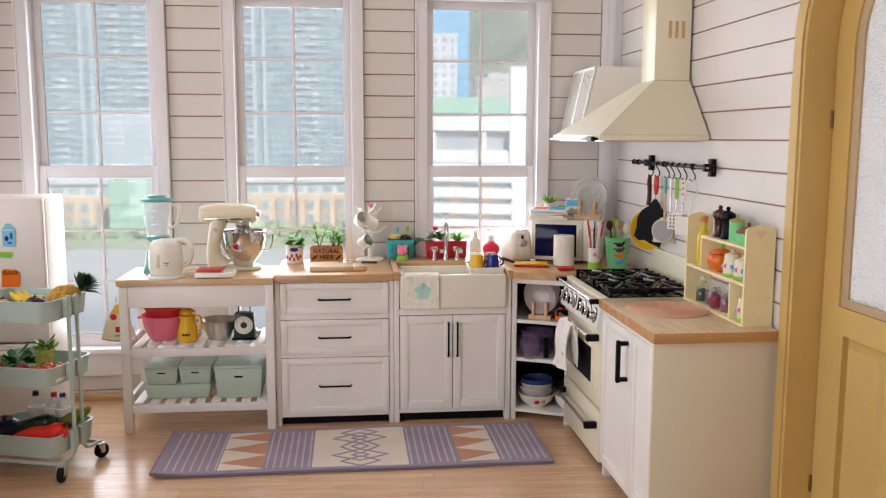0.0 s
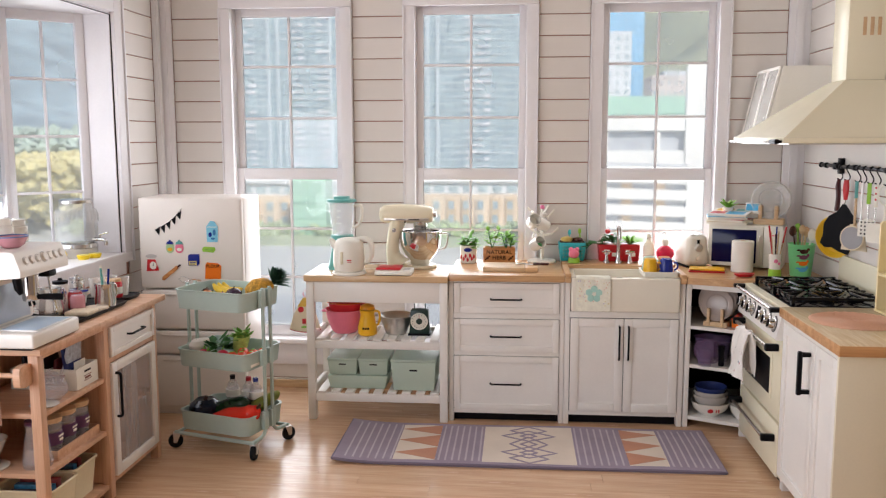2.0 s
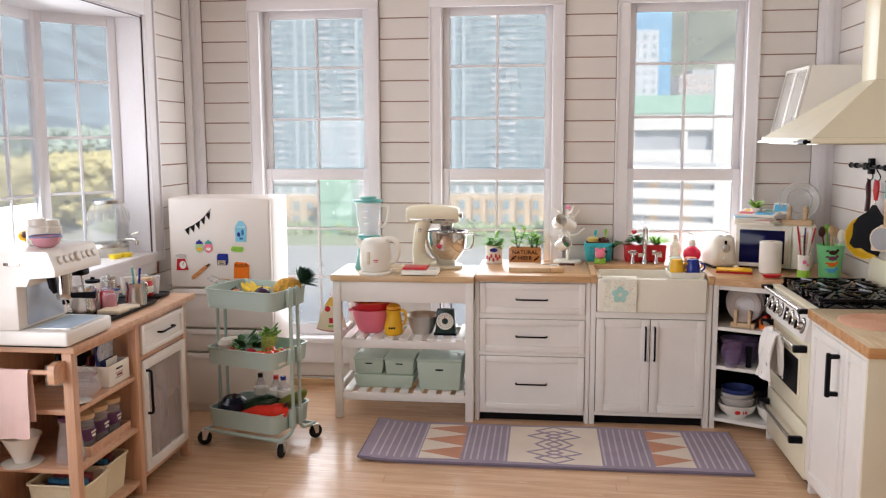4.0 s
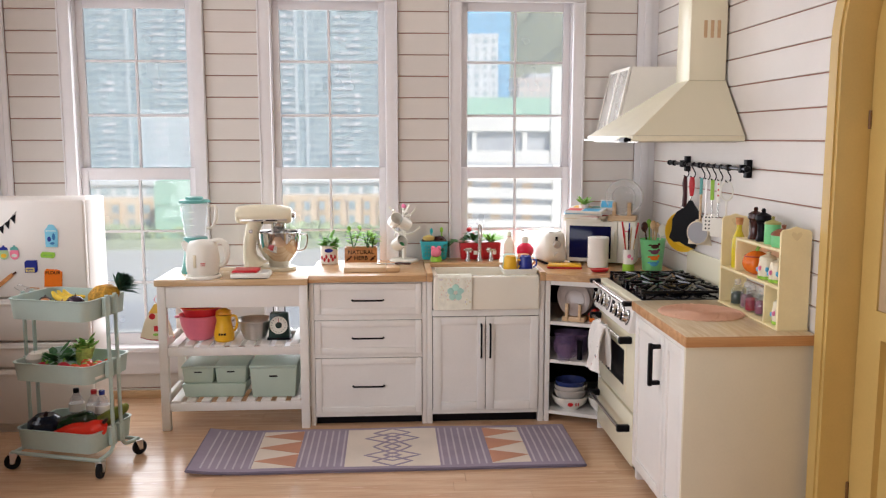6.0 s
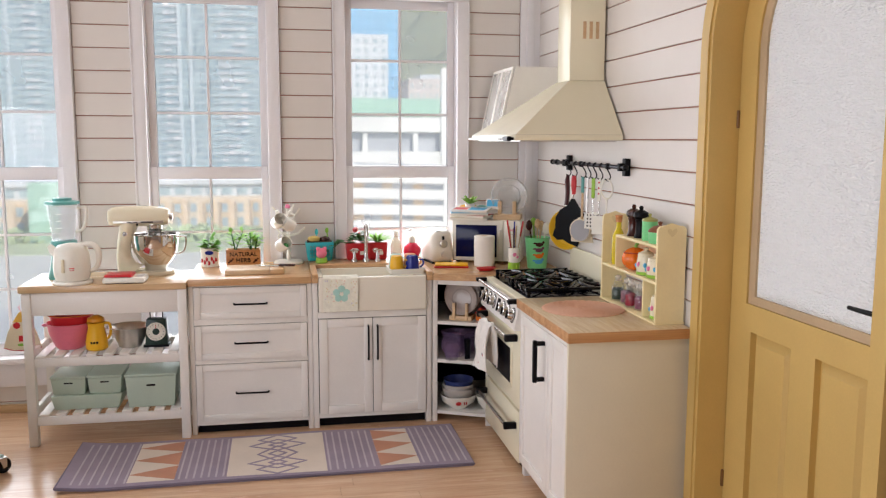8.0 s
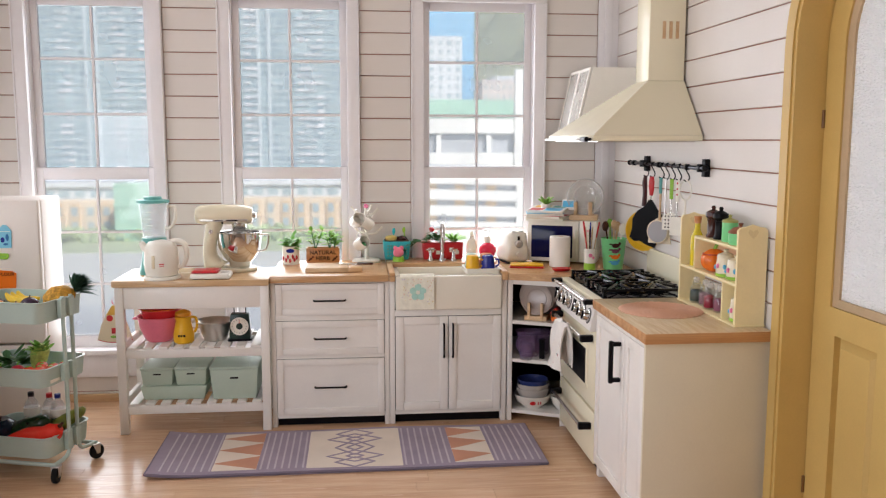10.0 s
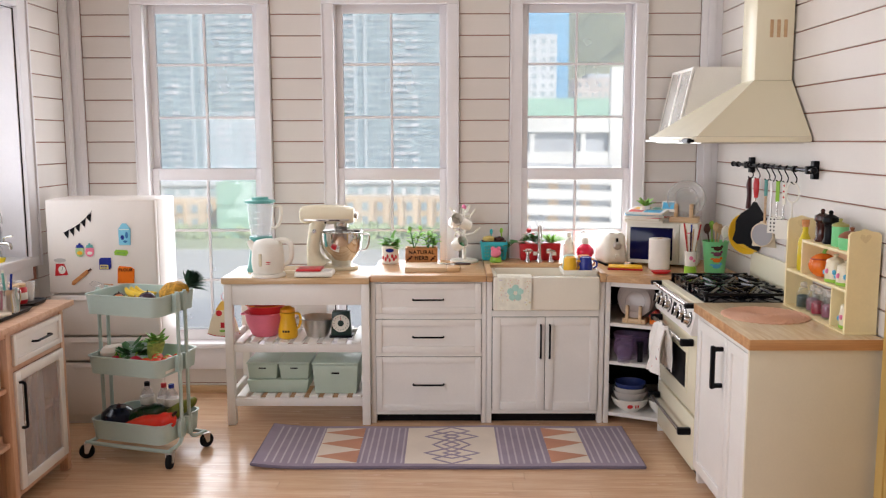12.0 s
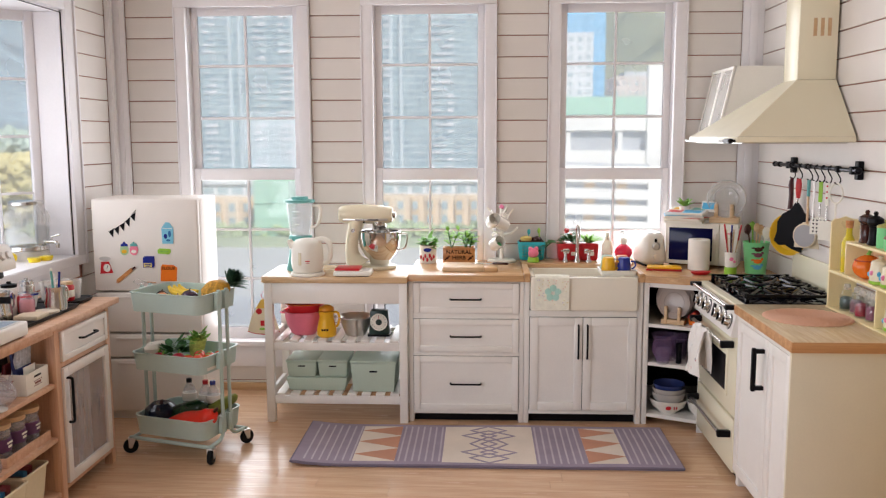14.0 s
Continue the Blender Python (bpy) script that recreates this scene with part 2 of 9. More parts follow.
class Geo:
    """A bmesh with shapes added to it, in the thing's own coordinates."""

    def __init__(self):
        self.bm = bmesh.new()

    def box(self, x0, x1, y0, y1, z0, z1, bevel=0.0, seg=2, m=None):
        vs = bmesh.ops.create_cube(self.bm, size=1.0)["verts"]
        t = Matrix.Translation(((x0 + x1) / 2, (y0 + y1) / 2, (z0 + z1) / 2)) @ Matrix.Diagonal((x1 - x0, y1 - y0, z1 - z0, 1))
        bmesh.ops.transform(self.bm, matrix=t, verts=vs)
        if bevel:
            es = list({e for v in vs for e in v.link_edges})
            r = bmesh.ops.bevel(self.bm, geom=es, offset=min(bevel, (x1 - x0) * 0.45, (y1 - y0) * 0.45, (z1 - z0) * 0.45), segments=seg, affect="EDGES", profile=0.5)
            vs = list({v for f in r["faces"] for v in f.verts} | {v for v in vs if v.is_valid})
        if m is not None:
            bmesh.ops.transform(self.bm, matrix=m, verts=vs)
        return self

    def taper(self, x0, x1, y0, y1, z0, z1, top=1.0, bevel=0.0, seg=2, topy=None):
        """A box whose top is scaled about its middle."""
        vs = bmesh.ops.create_cube(self.bm, size=1.0)["verts"]
        cx, cy = (x0 + x1) / 2, (y0 + y1) / 2
        for v in vs:
            s, sy = (top, top if topy is None else topy) if v.co.z > 0 else (1, 1)
            v.co = Vector((cx + v.co.x * (x1 - x0) * s, cy + v.co.y * (y1 - y0) * sy, z1 if v.co.z > 0 else z0))
        if bevel:
            es = list({e for v in vs for e in v.link_edges})
            bmesh.ops.bevel(self.bm, geom=es, offset=bevel, segments=seg, affect="EDGES", profile=0.5)
        return self

    def lathe(self, profile, x=0.0, y=0.0, seg=28, m=None, sx=1.0, sy=1.0):
        rings = []
        for r, z in profile:
            if r < 1e-5:
                rings.append([self.bm.verts.new((x, y, z))])
            else:
                rings.append([self.bm.verts.new((x + sx * r * math.cos(2 * math.pi * k / seg), y + sy * r * math.sin(2 * math.pi * k / seg), z)) for k in range(seg)])
        for lo, hi in zip(rings, rings[1:]):
            for k in range(seg):
                n = (k + 1) % seg
                q = [lo[k % len(lo)], lo[n % len(lo)], hi[n % len(hi)], hi[k % len(hi)]]
                q = list(dict.fromkeys(q))
                if len(q) > 2:
                    self.bm.faces.new(q)
        for ring in (rings[0], rings[-1]):
            if len(ring) > 2 and profile[0] != profile[-1]:
                self.bm.faces.new(ring)
        if m is not None:
            bmesh.ops.transform(self.bm, matrix=m, verts=[v for ring in rings for v in ring])
        return self

    def tube(self, pts, r=0.005, seg=10, closed=False, flat=1.0):
        pts = [Vector(p) for p in pts]
        if len(pts) > 3 and not closed:  # a smooth curve through the points
            rs = list(r) if isinstance(r, (list, tuple)) else [r] * len(pts)
            q, qr = [], []
            for i in range(len(pts) - 1):
                p0, p1, p2, p3 = pts[max(i - 1, 0)], pts[i], pts[i + 1], pts[min(i + 2, len(pts) - 1)]
                k0 = (p2 - p0) * 0.5 if i else p2 - p1
                k1 = (p3 - p1) * 0.5 if i < len(pts) - 2 else p2 - p1
                ln = (p2 - p1).length
                k0, k1 = k0 * min(1, 1.5 * ln / (k0.length + 1e-9)), k1 * min(1, 1.5 * ln / (k1.length + 1e-9))
                for s in range(4):
                    t = s / 4
                    q.append(p1 * (2 * t ** 3 - 3 * t * t + 1) + k0 * (t ** 3 - 2 * t * t + t) + p2 * (3 * t * t - 2 * t ** 3) + k1 * (t ** 3 - t * t))
                    qr.append(rs[i] + (rs[i + 1] - rs[i]) * t)
            pts, r = q + [pts[-1]], qr + [rs[-1]]
        rings, n = [], len(pts)
        up, held = Vector((0, 0, 1)), None
        for i, p in enumerate(pts):
            a = pts[i - 1] if i or closed else p
            b = pts[(i + 1) % n] if i < n - 1 or closed else p
            d = (b - a).normalized()
            u = d.cross(up) if held is None or closed else held - d * held.dot(d)
            if u.length < 0.05:
                u = d.cross(Vector((1, 0, 0)))
            u.normalize()
            held = u
            w = u.cross(d)
            rr = r[i] if isinstance(r, (list, tuple)) else r
            rings.append([self.bm.verts.new(p + rr * (math.cos(2 * math.pi * k / seg) * u + flat * math.sin(2 * math.pi * k / seg) * w)) for k in range(seg)])
        pairs = list(zip(rings, rings[1:])) + ([(rings[-1], rings[0])] if closed else [])
        for lo, hi in pairs:
            for k in range(seg):
                self.bm.faces.new((lo[k], lo[(k + 1) % seg], hi[(k + 1) % seg], hi[k]))
        if not closed:
            self.bm.faces.new(rings[0])
            self.bm.faces.new(rings[-1])
        return self

    def prism(self, outline, z0, z1, bevel=0.0):
        """An outline in x, y raised from z0 to z1."""
        lo = [self.bm.verts.new((x, y, z0)) for x, y in outline]
        hi = [self.bm.verts.new((x, y, z1)) for x, y in outline]
        n = len(lo)
        self.bm.faces.new(lo[::-1])
        top = self.bm.faces.new(hi)
        for k in range(n):
            self.bm.faces.new((lo[k], lo[(k + 1) % n], hi[(k + 1) % n], hi[k]))
        if bevel:
            bmesh.ops.bevel(self.bm, geom=list(top.edges), offset=bevel, segments=2, affect="EDGES")
        return self

    def ball(self, x, y, z, r, sx=1.0, sy=1.0, sz=1.0, sub=2, rough=0.0, m=None):
        vs = bmesh.ops.create_icosphere(self.bm, subdivisions=sub, radius=1.0)["verts"]
        for v in vs:
            k = 1 + rough * noise.noise(v.co * 2.3 + Vector((x * 9, y * 9, z * 9)))
            v.co = Vector((v.co.x * r * sx * k, v.co.y * r * sy * k, v.co.z * r * sz * k))
            if m is not None:
                v.co = m @ v.co
            v.co += Vector((x, y, z))
        return self

    def turn(self, m):
        bmesh.ops.transform(self.bm, matrix=m, verts=self.bm.verts)
        return self

    def mesh(self, smooth=True):
        return finish(self.bm, smooth)


def part(name, geo, material, parent, label="", m=None):
    ob = new(name, geo if isinstance(geo, bpy.types.Mesh) else geo.mesh())
    if not ob.data.materials:
        ob.data.materials.append(material)
    ob.parent = parent
    if m is not None:
        ob.matrix_basis = m
    if label:
        tagged(ob, label)
    return ob


def thing(name, label, category, x=0.0, y=0.0, z=0.0, rz=0.0, group="", kind=""):
    ob = new(name)
    ob.empty_display_size = 0.05
    ob.matrix_basis = pose(x, y, z, 0, 0, rz)
    return tagged(ob, label, category, group, kind)


def solid(name, geo, material, label, category, x=0.0, y=0.0, z=0.0, rz=0.0, group="", kind=""):
    """A thing of one piece."""
    ob = new(name, geo.mesh())
    ob.data.materials.append(material)
    ob.matrix_basis = pose(x, y, z, 0, 0, rz)
    return tagged(ob, label, category, group, kind)


# ---- the setting ----
SIDE = Matrix(((0, 0, 1, 0), (1, 0, 0, 0), (0, 1, 0, 0), (0, 0, 0, 1)))  # outline in y, z raised along x
UPRIGHT = Matrix(((1, 0, 0, 0), (0, 0, 1, 0), (0, 1, 0, 0), (0, 0, 0, 1)))  # outline in x, z raised along y
STEP, FIRST = 0.1397, 0.0634  # shiplap courses

floor = solid("floor", Geo().box(LEFT - 0.9, RIGHT + 0.4, FRONT - 0.2, BACK + 0.2, -0.12, -0.012), STRIP, "light oak plank floor with a soft sheen", "floor", kind="structure")
# ceiling is out of view; its beige is set to limit bounced light
ceiling = solid("ceiling", Geo().box(LEFT - 0.9, RIGHT + 0.4, FRONT - 0.2, BACK + 0.2, CEIL, CEIL + 0.1), CEILING, "plain beige painted ceiling", "ceiling", kind="structure")

# Back wall with three tall openings
OPEN = [(x0 - 0.055, x1 + 0.055) for x0, x1 in WIN]
g = Geo()
edges = [LEFT - 0.12] + [v for o in OPEN for v in o] + [RIGHT + 0.12]
for a, b in zip(edges[::2], edges[1::2]):
    g.box(a, b, BACK + 0.012, BACK + 0.13, 0, CEIL)
for a, b in OPEN:
    g.box(a, b, BACK + 0.012, BACK + 0.13, 0, 0.36)
    g.box(a, b, BACK + 0.012, BACK + 0.13, 2.66, CEIL)
wall_back = solid("wall_back", g, GROOVE, "white shiplap boarded wall with three tall sash windows", "wall", kind="structure")

# Left wall with the bay opening
BAY = (2.59, 4.41, 1.05, 2.53)
g = Geo()
g.box(LEFT - 0.12, LEFT - 0.012, BAY[1], BACK + 0.012, 0, CEIL)
g.box(LEFT - 0.12, LEFT - 0.012, 2.1, BAY[0], 0, CEIL)
# opening cut out of view for the added fill lamp
g.box(LEFT - 0.12, LEFT - 0.012, FRONT, -2.2, 0, CEIL)
g.box(LEFT - 0.12, LEFT - 0.012, -2.2, 2.1, 0, 0.75)
g.box(LEFT - 0.12, LEFT - 0.012, -2.2, 2.1, 2.6, CEIL)
g.box(LEFT - 0.12, LEFT - 0.012, BAY[0], BAY[1], 0, BAY[2])
g.box(LEFT - 0.12, LEFT - 0.012, BAY[0], BAY[1], BAY[3], CEIL)
wall_left = solid("wall_left", g, GROOVE, "white shiplap boarded wall with a bay window", "wall", kind="structure")

# Right wall with the arched doorway
DY0, DY1, SPRING = 1.585, 2.675, 2.1
DR, DC = (DY1 - DY0) / 2, (DY0 + DY1) / 2


def arch(r, c=DC, spring=SPRING, n=24):
    return [(c + r * math.cos(math.pi * k / n), spring + r * math.sin(math.pi * k / n)) for k in range(n + 1)]


g = Geo()
g.box(RIGHT + 0.012, RIGHT + 0.16, DY1, BACK + 0.012, 0, CEIL)
g.box(RIGHT + 0.012, RIGHT + 0.16, FRONT, DY0, 0, CEIL)
top = Geo().prism(arch(DR) + [(DY0, CEIL), (DY1, CEIL)], RIGHT + 0.012, RIGHT + 0.16).turn(SIDE)
me = top.mesh(False)
g.bm.from_mesh(me)
wall_right = solid("wall_right", g, GROOVE, "white shiplap boarded wall beside an ochre arched door", "wall", kind="structure")

# unseen wall closes the room and keeps sunlight off the visible fronts
g = Geo()
g.box(LEFT - 0.12, RIGHT + 0.16, FRONT - 0.12, FRONT, 0, CEIL)
wall_front = solid("wall_front", g, TAUPEW, "plain taupe wall added out of view to cut bounced light", "wall", kind="structure")

# out-of-view linings in the same tone, added to limit bounce
part("lining", Geo().box(LEFT - 0.0118, LEFT - 0.002, 2.1, 2.5, 0.92, CEIL).box(LEFT - 0.0118, LEFT - 0.002, FRONT, -2.2, 0, CEIL).box(LEFT - 0.0118, LEFT - 0.002, -2.2, 2.0995, 0, 0.75).box(LEFT - 0.0118, LEFT - 0.002, -2.2, 2.1, 2.6, CEIL), TAUPEW, wall_left)
part("lining", Geo().box(RIGHT + 0.002, RIGHT + 0.0118, FRONT, DY0 - 0.065, 0, CEIL), TAUPEW, wall_right)

# Windows


def window(i, x0, x1):
    w = thing(f"window_{i}", "tall white double-hung sash window with small panes", "window", (x0 + x1) / 2, BACK, 0, kind="structure")
    h = (x1 - x0) / 2
    o = h + 0.13
    part("casing", Geo().box(-o, -h - 0.05, -0.032, 0.013, 0.36, 2.64, 0.004).box(h + 0.05, o, -0.032, 0.013, 0.36, 2.64, 0.004)
         .box(-o + 0.001, o - 0.001, -0.032, 0.013, 2.641, 2.78, 0.004).box(-o, -o + 0.012, -0.042, -0.03, 0.36, 2.64, 0.004).box(o - 0.012, o, -0.042, -0.03, 0.36, 2.64, 0.004), TRIM, w)
    part("jamb", Geo().box(-h - 0.055, -h - 0.045, 0.013, 0.13, 0.36, 2.66).box(h + 0.045, h + 0.055, 0.013, 0.13, 0.36, 2.66).box(-h - 0.045, h + 0.045, 0.013, 0.13, 2.65, 2.66), TRIM, w)
    part("window_sill", Geo().box(-o - 0.02, o + 0.02, -0.075, 0.12, 0.325, 0.362, 0.008).box(-o, o, -0.03, 0.01, 0.17, 0.324, 0.004), TRIM, w)
    # upper sash, set back; lower sash in front of it
    for name, y, za, zb, rows in (("upper_sash", 0.07, 1.50, 2.65, (2.257, 1.903)), ("lower_sash", 0.03, 0.362, 1.557, (1.133, 0.787))):
        lo, hi = (1.557, 2.594) if name == "upper_sash" else (0.44, 1.479)
        g = Geo().box(-h - 0.045, -h, y, y + 0.036, za, zb, 0.004).box(h, h + 0.045, y, y + 0.036, za, zb, 0.004)
        g.box(-h, h, y, y + 0.036, za, lo, 0.004).box(-h, h, y, y + 0.036, hi, zb, 0.004)
        s = part(name, g, TRIM, w)
        zs = [lo, *sorted(rows), hi]
        for z in zs[1:-1]:
            part("muntin", Geo().box(-h, h, y + 0.006, y + 0.03, z - 0.008, z + 0.008, 0.003), TRIM, s)
        part("muntin", Geo().box(-0.008, 0.008, y + 0.004, y + 0.032, lo, hi, 0.003), TRIM, s)
        for za2, zb2 in zip(zs, zs[1:]):
            for xa, xb in ((-h, -0.008), (0.008, h)):
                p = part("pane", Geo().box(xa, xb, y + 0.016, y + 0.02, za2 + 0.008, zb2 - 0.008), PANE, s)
                p.visible_shadow = False
    return w


for i, (x0, x1) in enumerate(WIN):
    window(i + 1, x0, x1)

# Bay window: reveal, canted side and front, with its own floor, ceiling and glass
bay = thing("window_4", "white bay window with small panes and a deep sill", "window", LEFT, 3.50, 0, kind="structure")
P0, P1, P2 = (-0.18, 0.91), (-0.52, 0.57), (-0.52, -0.57)
P3 = (-0.18, -0.91)
outline = [(0.0, 0.91), P0, P1, P2, P3, (0.0, -0.91)]
grow = [(0.0, 0.97), (-0.2, 0.97), (-0.6, 0.6), (-0.6, -0.6), (-0.2, -0.97), (0.0, -0.97)]
part("window_sill", Geo().prism([(0.035, 0.99)] + grow[1:-1] + [(0.035, -0.99)], 1.0, 1.054, 0.006), TRIM, bay)
part("bay_ceiling", Geo().prism([(0.0, 0.905), (-0.2, 0.905), (-0.6, 0.6), (-0.6, -0.6), (-0.2, -0.905), (0.0, -0.905)], 2.518, 2.6), TRIM, bay)
part("reveal", Geo().box(-0.2, -0.001, 0.896, 0.909, 1.055, 2.517), TRIM, bay)
# solid dark strip; the shade in the casing joint is its colour
part("gap", Geo().box(-0.003, 0.005, 0.9065, 0.9098, 1.055, 2.5165).box(-0.003, 0.005, 0.2, 0.9064, 2.5135, 2.5165), DARKIN, bay, "dark strip painted as the shade inside the casing")
part("reveal", Geo().box(-0.2, -0.001, -0.909, -0.896, 1.055, 2.517), TRIM, bay)
part("casing", Geo().box(-0.012, 0.03, 0.91, 1.02, 0.99, 2.64, 0.005).box(-0.012, 0.03, -1.02, -0.91, 0.99, 2.64, 0.005).box(-0.012, 0.03, -0.91, 0.91, 2.53, 2.64, 0.005)
     .box(0.028, 0.042, 1.005, 1.02, 0.99, 2.64, 0.003).box(-0.012, 0.03, -0.91, 0.91, 0.92, 1.0, 0.004), TRIM, bay)


def bay_sash(ax, ay, bx, by, cols):
    """A sash between two upright posts of the bay."""
    a, b = Vector((ax, ay, 0)), Vector((bx, by, 0))
    length = (b - a).length
    m = Matrix.Translation(a) @ Matrix.Rotation(math.atan2(by - ay, bx - ax), 4, "Z")
    lo, hi = 1.10, 2.46
    s = part("sash", Geo().box(0, 0.05, -0.02, 0.03, 1.05, 2.53, 0.005).box(length - 0.05, length, -0.02, 0.03, 1.05, 2.53, 0.005)
             .box(0.05, length - 0.05, -0.018, 0.028, 1.05, lo, 0.004).box(0.05, length - 0.05, -0.018, 0.028, hi, 2.53, 0.004), TRIM, bay, m=m)
    xs = [0.05 + (length - 0.1) * k / cols for k in range(cols + 1)]
    zs = [lo + (hi - lo) * k / 4 for k in range(5)]
    for z in zs[1:-1]:
        part("muntin", Geo().box(0.05, length - 0.05, -0.005, 0.015, z - 0.008, z + 0.008, 0.003), TRIM, s)
    for x in xs[1:-1]:
        part("muntin", Geo().box(x - 0.008, x + 0.008, -0.006, 0.016, lo, hi, 0.003), TRIM, s)
    for xa, xb in zip(xs, xs[1:]):
        for za, zb in zip(zs, zs[1:]):
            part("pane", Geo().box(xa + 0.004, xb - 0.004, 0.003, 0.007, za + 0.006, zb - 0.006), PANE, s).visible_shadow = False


bay_sash(*P0, *P1, 2)
bay_sash(*P1, *P2, 4)
bay_sash(*P2, *P3, 2)

# Corner mouldings and skirting
trim = thing("trim", "white moulded corner boards", "trim", kind="structure")
for x, y, dx, dy in ((RIGHT - 0.135, BACK, 0.135, -0.03), (LEFT, BACK, 0.1, -0.03)):
    part("corner_board", Geo().box(x, x + dx, y + dy, y - 0.001, 0.0, CEIL, 0.004).box(x + dx * 0.3, x + dx * 0.7, y + dy - 0.008, y + dy + 0.004, 0.0, CEIL, 0.004), TRIM, trim)
part("corner_board", Geo().box(LEFT + 0.001, LEFT + 0.03, BACK - 0.11, BACK - 0.032, 0.0, CEIL, 0.004).box(LEFT + 0.028, LEFT + 0.038, BACK - 0.09, BACK - 0.055, 0.0, CEIL, 0.004), TRIM, trim)
base = thing("baseboard", "thin pale wooden skirting strip along the wall", "baseboard", kind="structure")
part("strip", Geo().box(LEFT + 0.001, RIGHT - 0.001, BACK - 0.03, BACK - 0.001, -0.002, 0.05, 0.006), STRIP, base)
part("strip", Geo().box(LEFT + 0.001, LEFT + 0.03, FRONT, BACK - 0.031, -0.002, 0.05, 0.006), STRIP, base)
part("strip", Geo().box(RIGHT - 0.03, RIGHT - 0.001, DY1 + 0.08, BACK - 0.031, -0.002, 0.05, 0.006), STRIP, base)

# Arched door
BEAD = plain("bead_brown", 190, 166, 132, 0.5)
door = thing("door_1", "ochre painted arched door with rippled glass, closed", "door", RIGHT, DC, 0, kind="structure")
n = 24


def band(r0, r1, x0, x1, z0=0.0, c=0.0, spring=SPRING):
    """An arch-shaped band between two radii, from z0 up, raised along x."""
    out = [(c + r1, z0)] + arch(r1, c, spring) + [(c - r1, z0), (c - r0, z0)] + arch(r0, c, spring)[::-1] + [(c + r0, z0)]
    return Geo().prism(out, x0, x1).turn(SIDE)


part("architrave", band(DR - 0.002, DR + 0.06, -0.026, 0.012), OCHRE, door)
part("jamb", band(DR - 0.022, DR - 0.002, -0.018, 0.16), OCHRE, door)
LEAF = DR - 0.026


def field(y0, y1, z0, z1):
    """A raised panel field with broad bevels, on the room side of the door leaf."""
    bm = bmesh.new()
    c = 0.03
    lo = [bm.verts.new((0.1385, y, z)) for y, z in ((y0, z0), (y1, z0), (y1, z1), (y0, z1))]
    hi = [bm.verts.new((0.114, y, z)) for y, z in ((y0 + c, z0 + c), (y1 - c, z0 + c), (y1 - c, z1 - c), (y0 + c, z1 - c))]
    bm.faces.new(hi)
    bm.faces.new(lo)
    for k in range(4):
        bm.faces.new((lo[k], lo[(k + 1) % 4], hi[(k + 1) % 4], hi[k]))
    part("raised_field", finish(bm), OCHRE, leaf)


GL = 0.375
leaf = part("leaf", band(GL + 0.024, LEAF, 0.112, 0.152, 1.08), OCHRE, door)
part("lower_rail", Geo().box(0.112, 0.152, -LEAF, LEAF, 0.97, 1.08), OCHRE, leaf)
part("bottom_rail", Geo().box(0.112, 0.152, -LEAF, LEAF, 0.01, 0.2), OCHRE, leaf)
for y0, y1 in ((0.355, LEAF), (-0.075, 0.075), (-LEAF, -0.355)):
    part("stile", Geo().box(0.112, 0.152, y0, y1, 0.2, 0.97), OCHRE, leaf)
for y0, y1 in ((0.075, 0.355), (-0.355, -0.075)):
    part("panel", Geo().box(0.138, 0.148, y0, y1, 0.2, 0.97), OCHRE, leaf)
    field(y0 + 0.012, y1 - 0.012, 0.212, 0.958)
part("glazing_bead", band(GL - 0.022, GL + 0.0235, 0.12, 0.146, 1.081), BEAD, leaf, "pale brown glazing bead")
part("glazing_bead", Geo().box(0.12, 0.146, -GL + 0.0225, GL - 0.0225, 1.081, 1.115), BEAD, leaf, "pale brown glazing bead")
part("glass", Geo().prism([(GL - 0.021, 1.114)] + arch(GL - 0.021, 0) + [(-GL + 0.021, 1.114)], 0.13, 0.136).turn(SIDE), FROST, leaf, "rippled obscured glass")
for z in (1.824, 0.29):
    part("hinge", Geo().lathe([(0.007, z - 0.036), (0.007, z + 0.036)], 0.108, LEAF + 0.001, 10), plain("hinge_brown", 120, 84, 44, 0.4), door)
dh = part("door_handle", Geo().lathe([(0.001, 0), (0.026, 0.001), (0.026, 0.008), (0.01, 0.012), (0.01, 0.045)], m=pose(0.112, -0.455, 1.2, 0, -90, 0)), BLACK, leaf, "black lever handle")
part("lever", Geo().tube([(0.07, -0.455, 1.2), (0.066, -0.43, 1.201), (0.066, -0.36, 1.2), (0.07, -0.295, 1.199)], [0.01, 0.009, 0.008, 0.007]), BLACK, dh)

# ---- outdoors ----
# added reflector: a pale slab that throws sunlight up at the door glass
solid("porch_floor", Geo().box(RIGHT + 0.42, RIGHT + 2.19, -1.5, 6.5, -0.12, -0.03), TRIM, "pale unseen slab added to bounce sunlight onto door glass", "floor", kind="structure")
FACADE = plain("tower_facade", 168, 186, 192, 0.7, scale=0.1, fine=4, var=0.1)
FACADE2 = plain("tower_facade_pale", 226, 230, 234, 0.7, scale=0.3, fine=4, var=0.1)
BEIGE = plain("beige_facade", 232, 212, 186, 0.75, scale=0.3, fine=4, var=0.08)
CONCRETE = plain("pale_concrete", 248, 246, 242, 0.8, scale=0.12, fine=3, var=0.08)
GLAZED = plain("building_glass_pale", 152, 172, 180, 0.15, scale=0.4, fine=3, var=0.2, relief=0)
GREENNET = plain("green_netting", 170, 208, 188, 0.8, scale=0.6, fine=5, var=0.1)
FOREST = plain("far_trees", 172, 186, 140, 0.9, scale=0.25, fine=2, var=0.4)
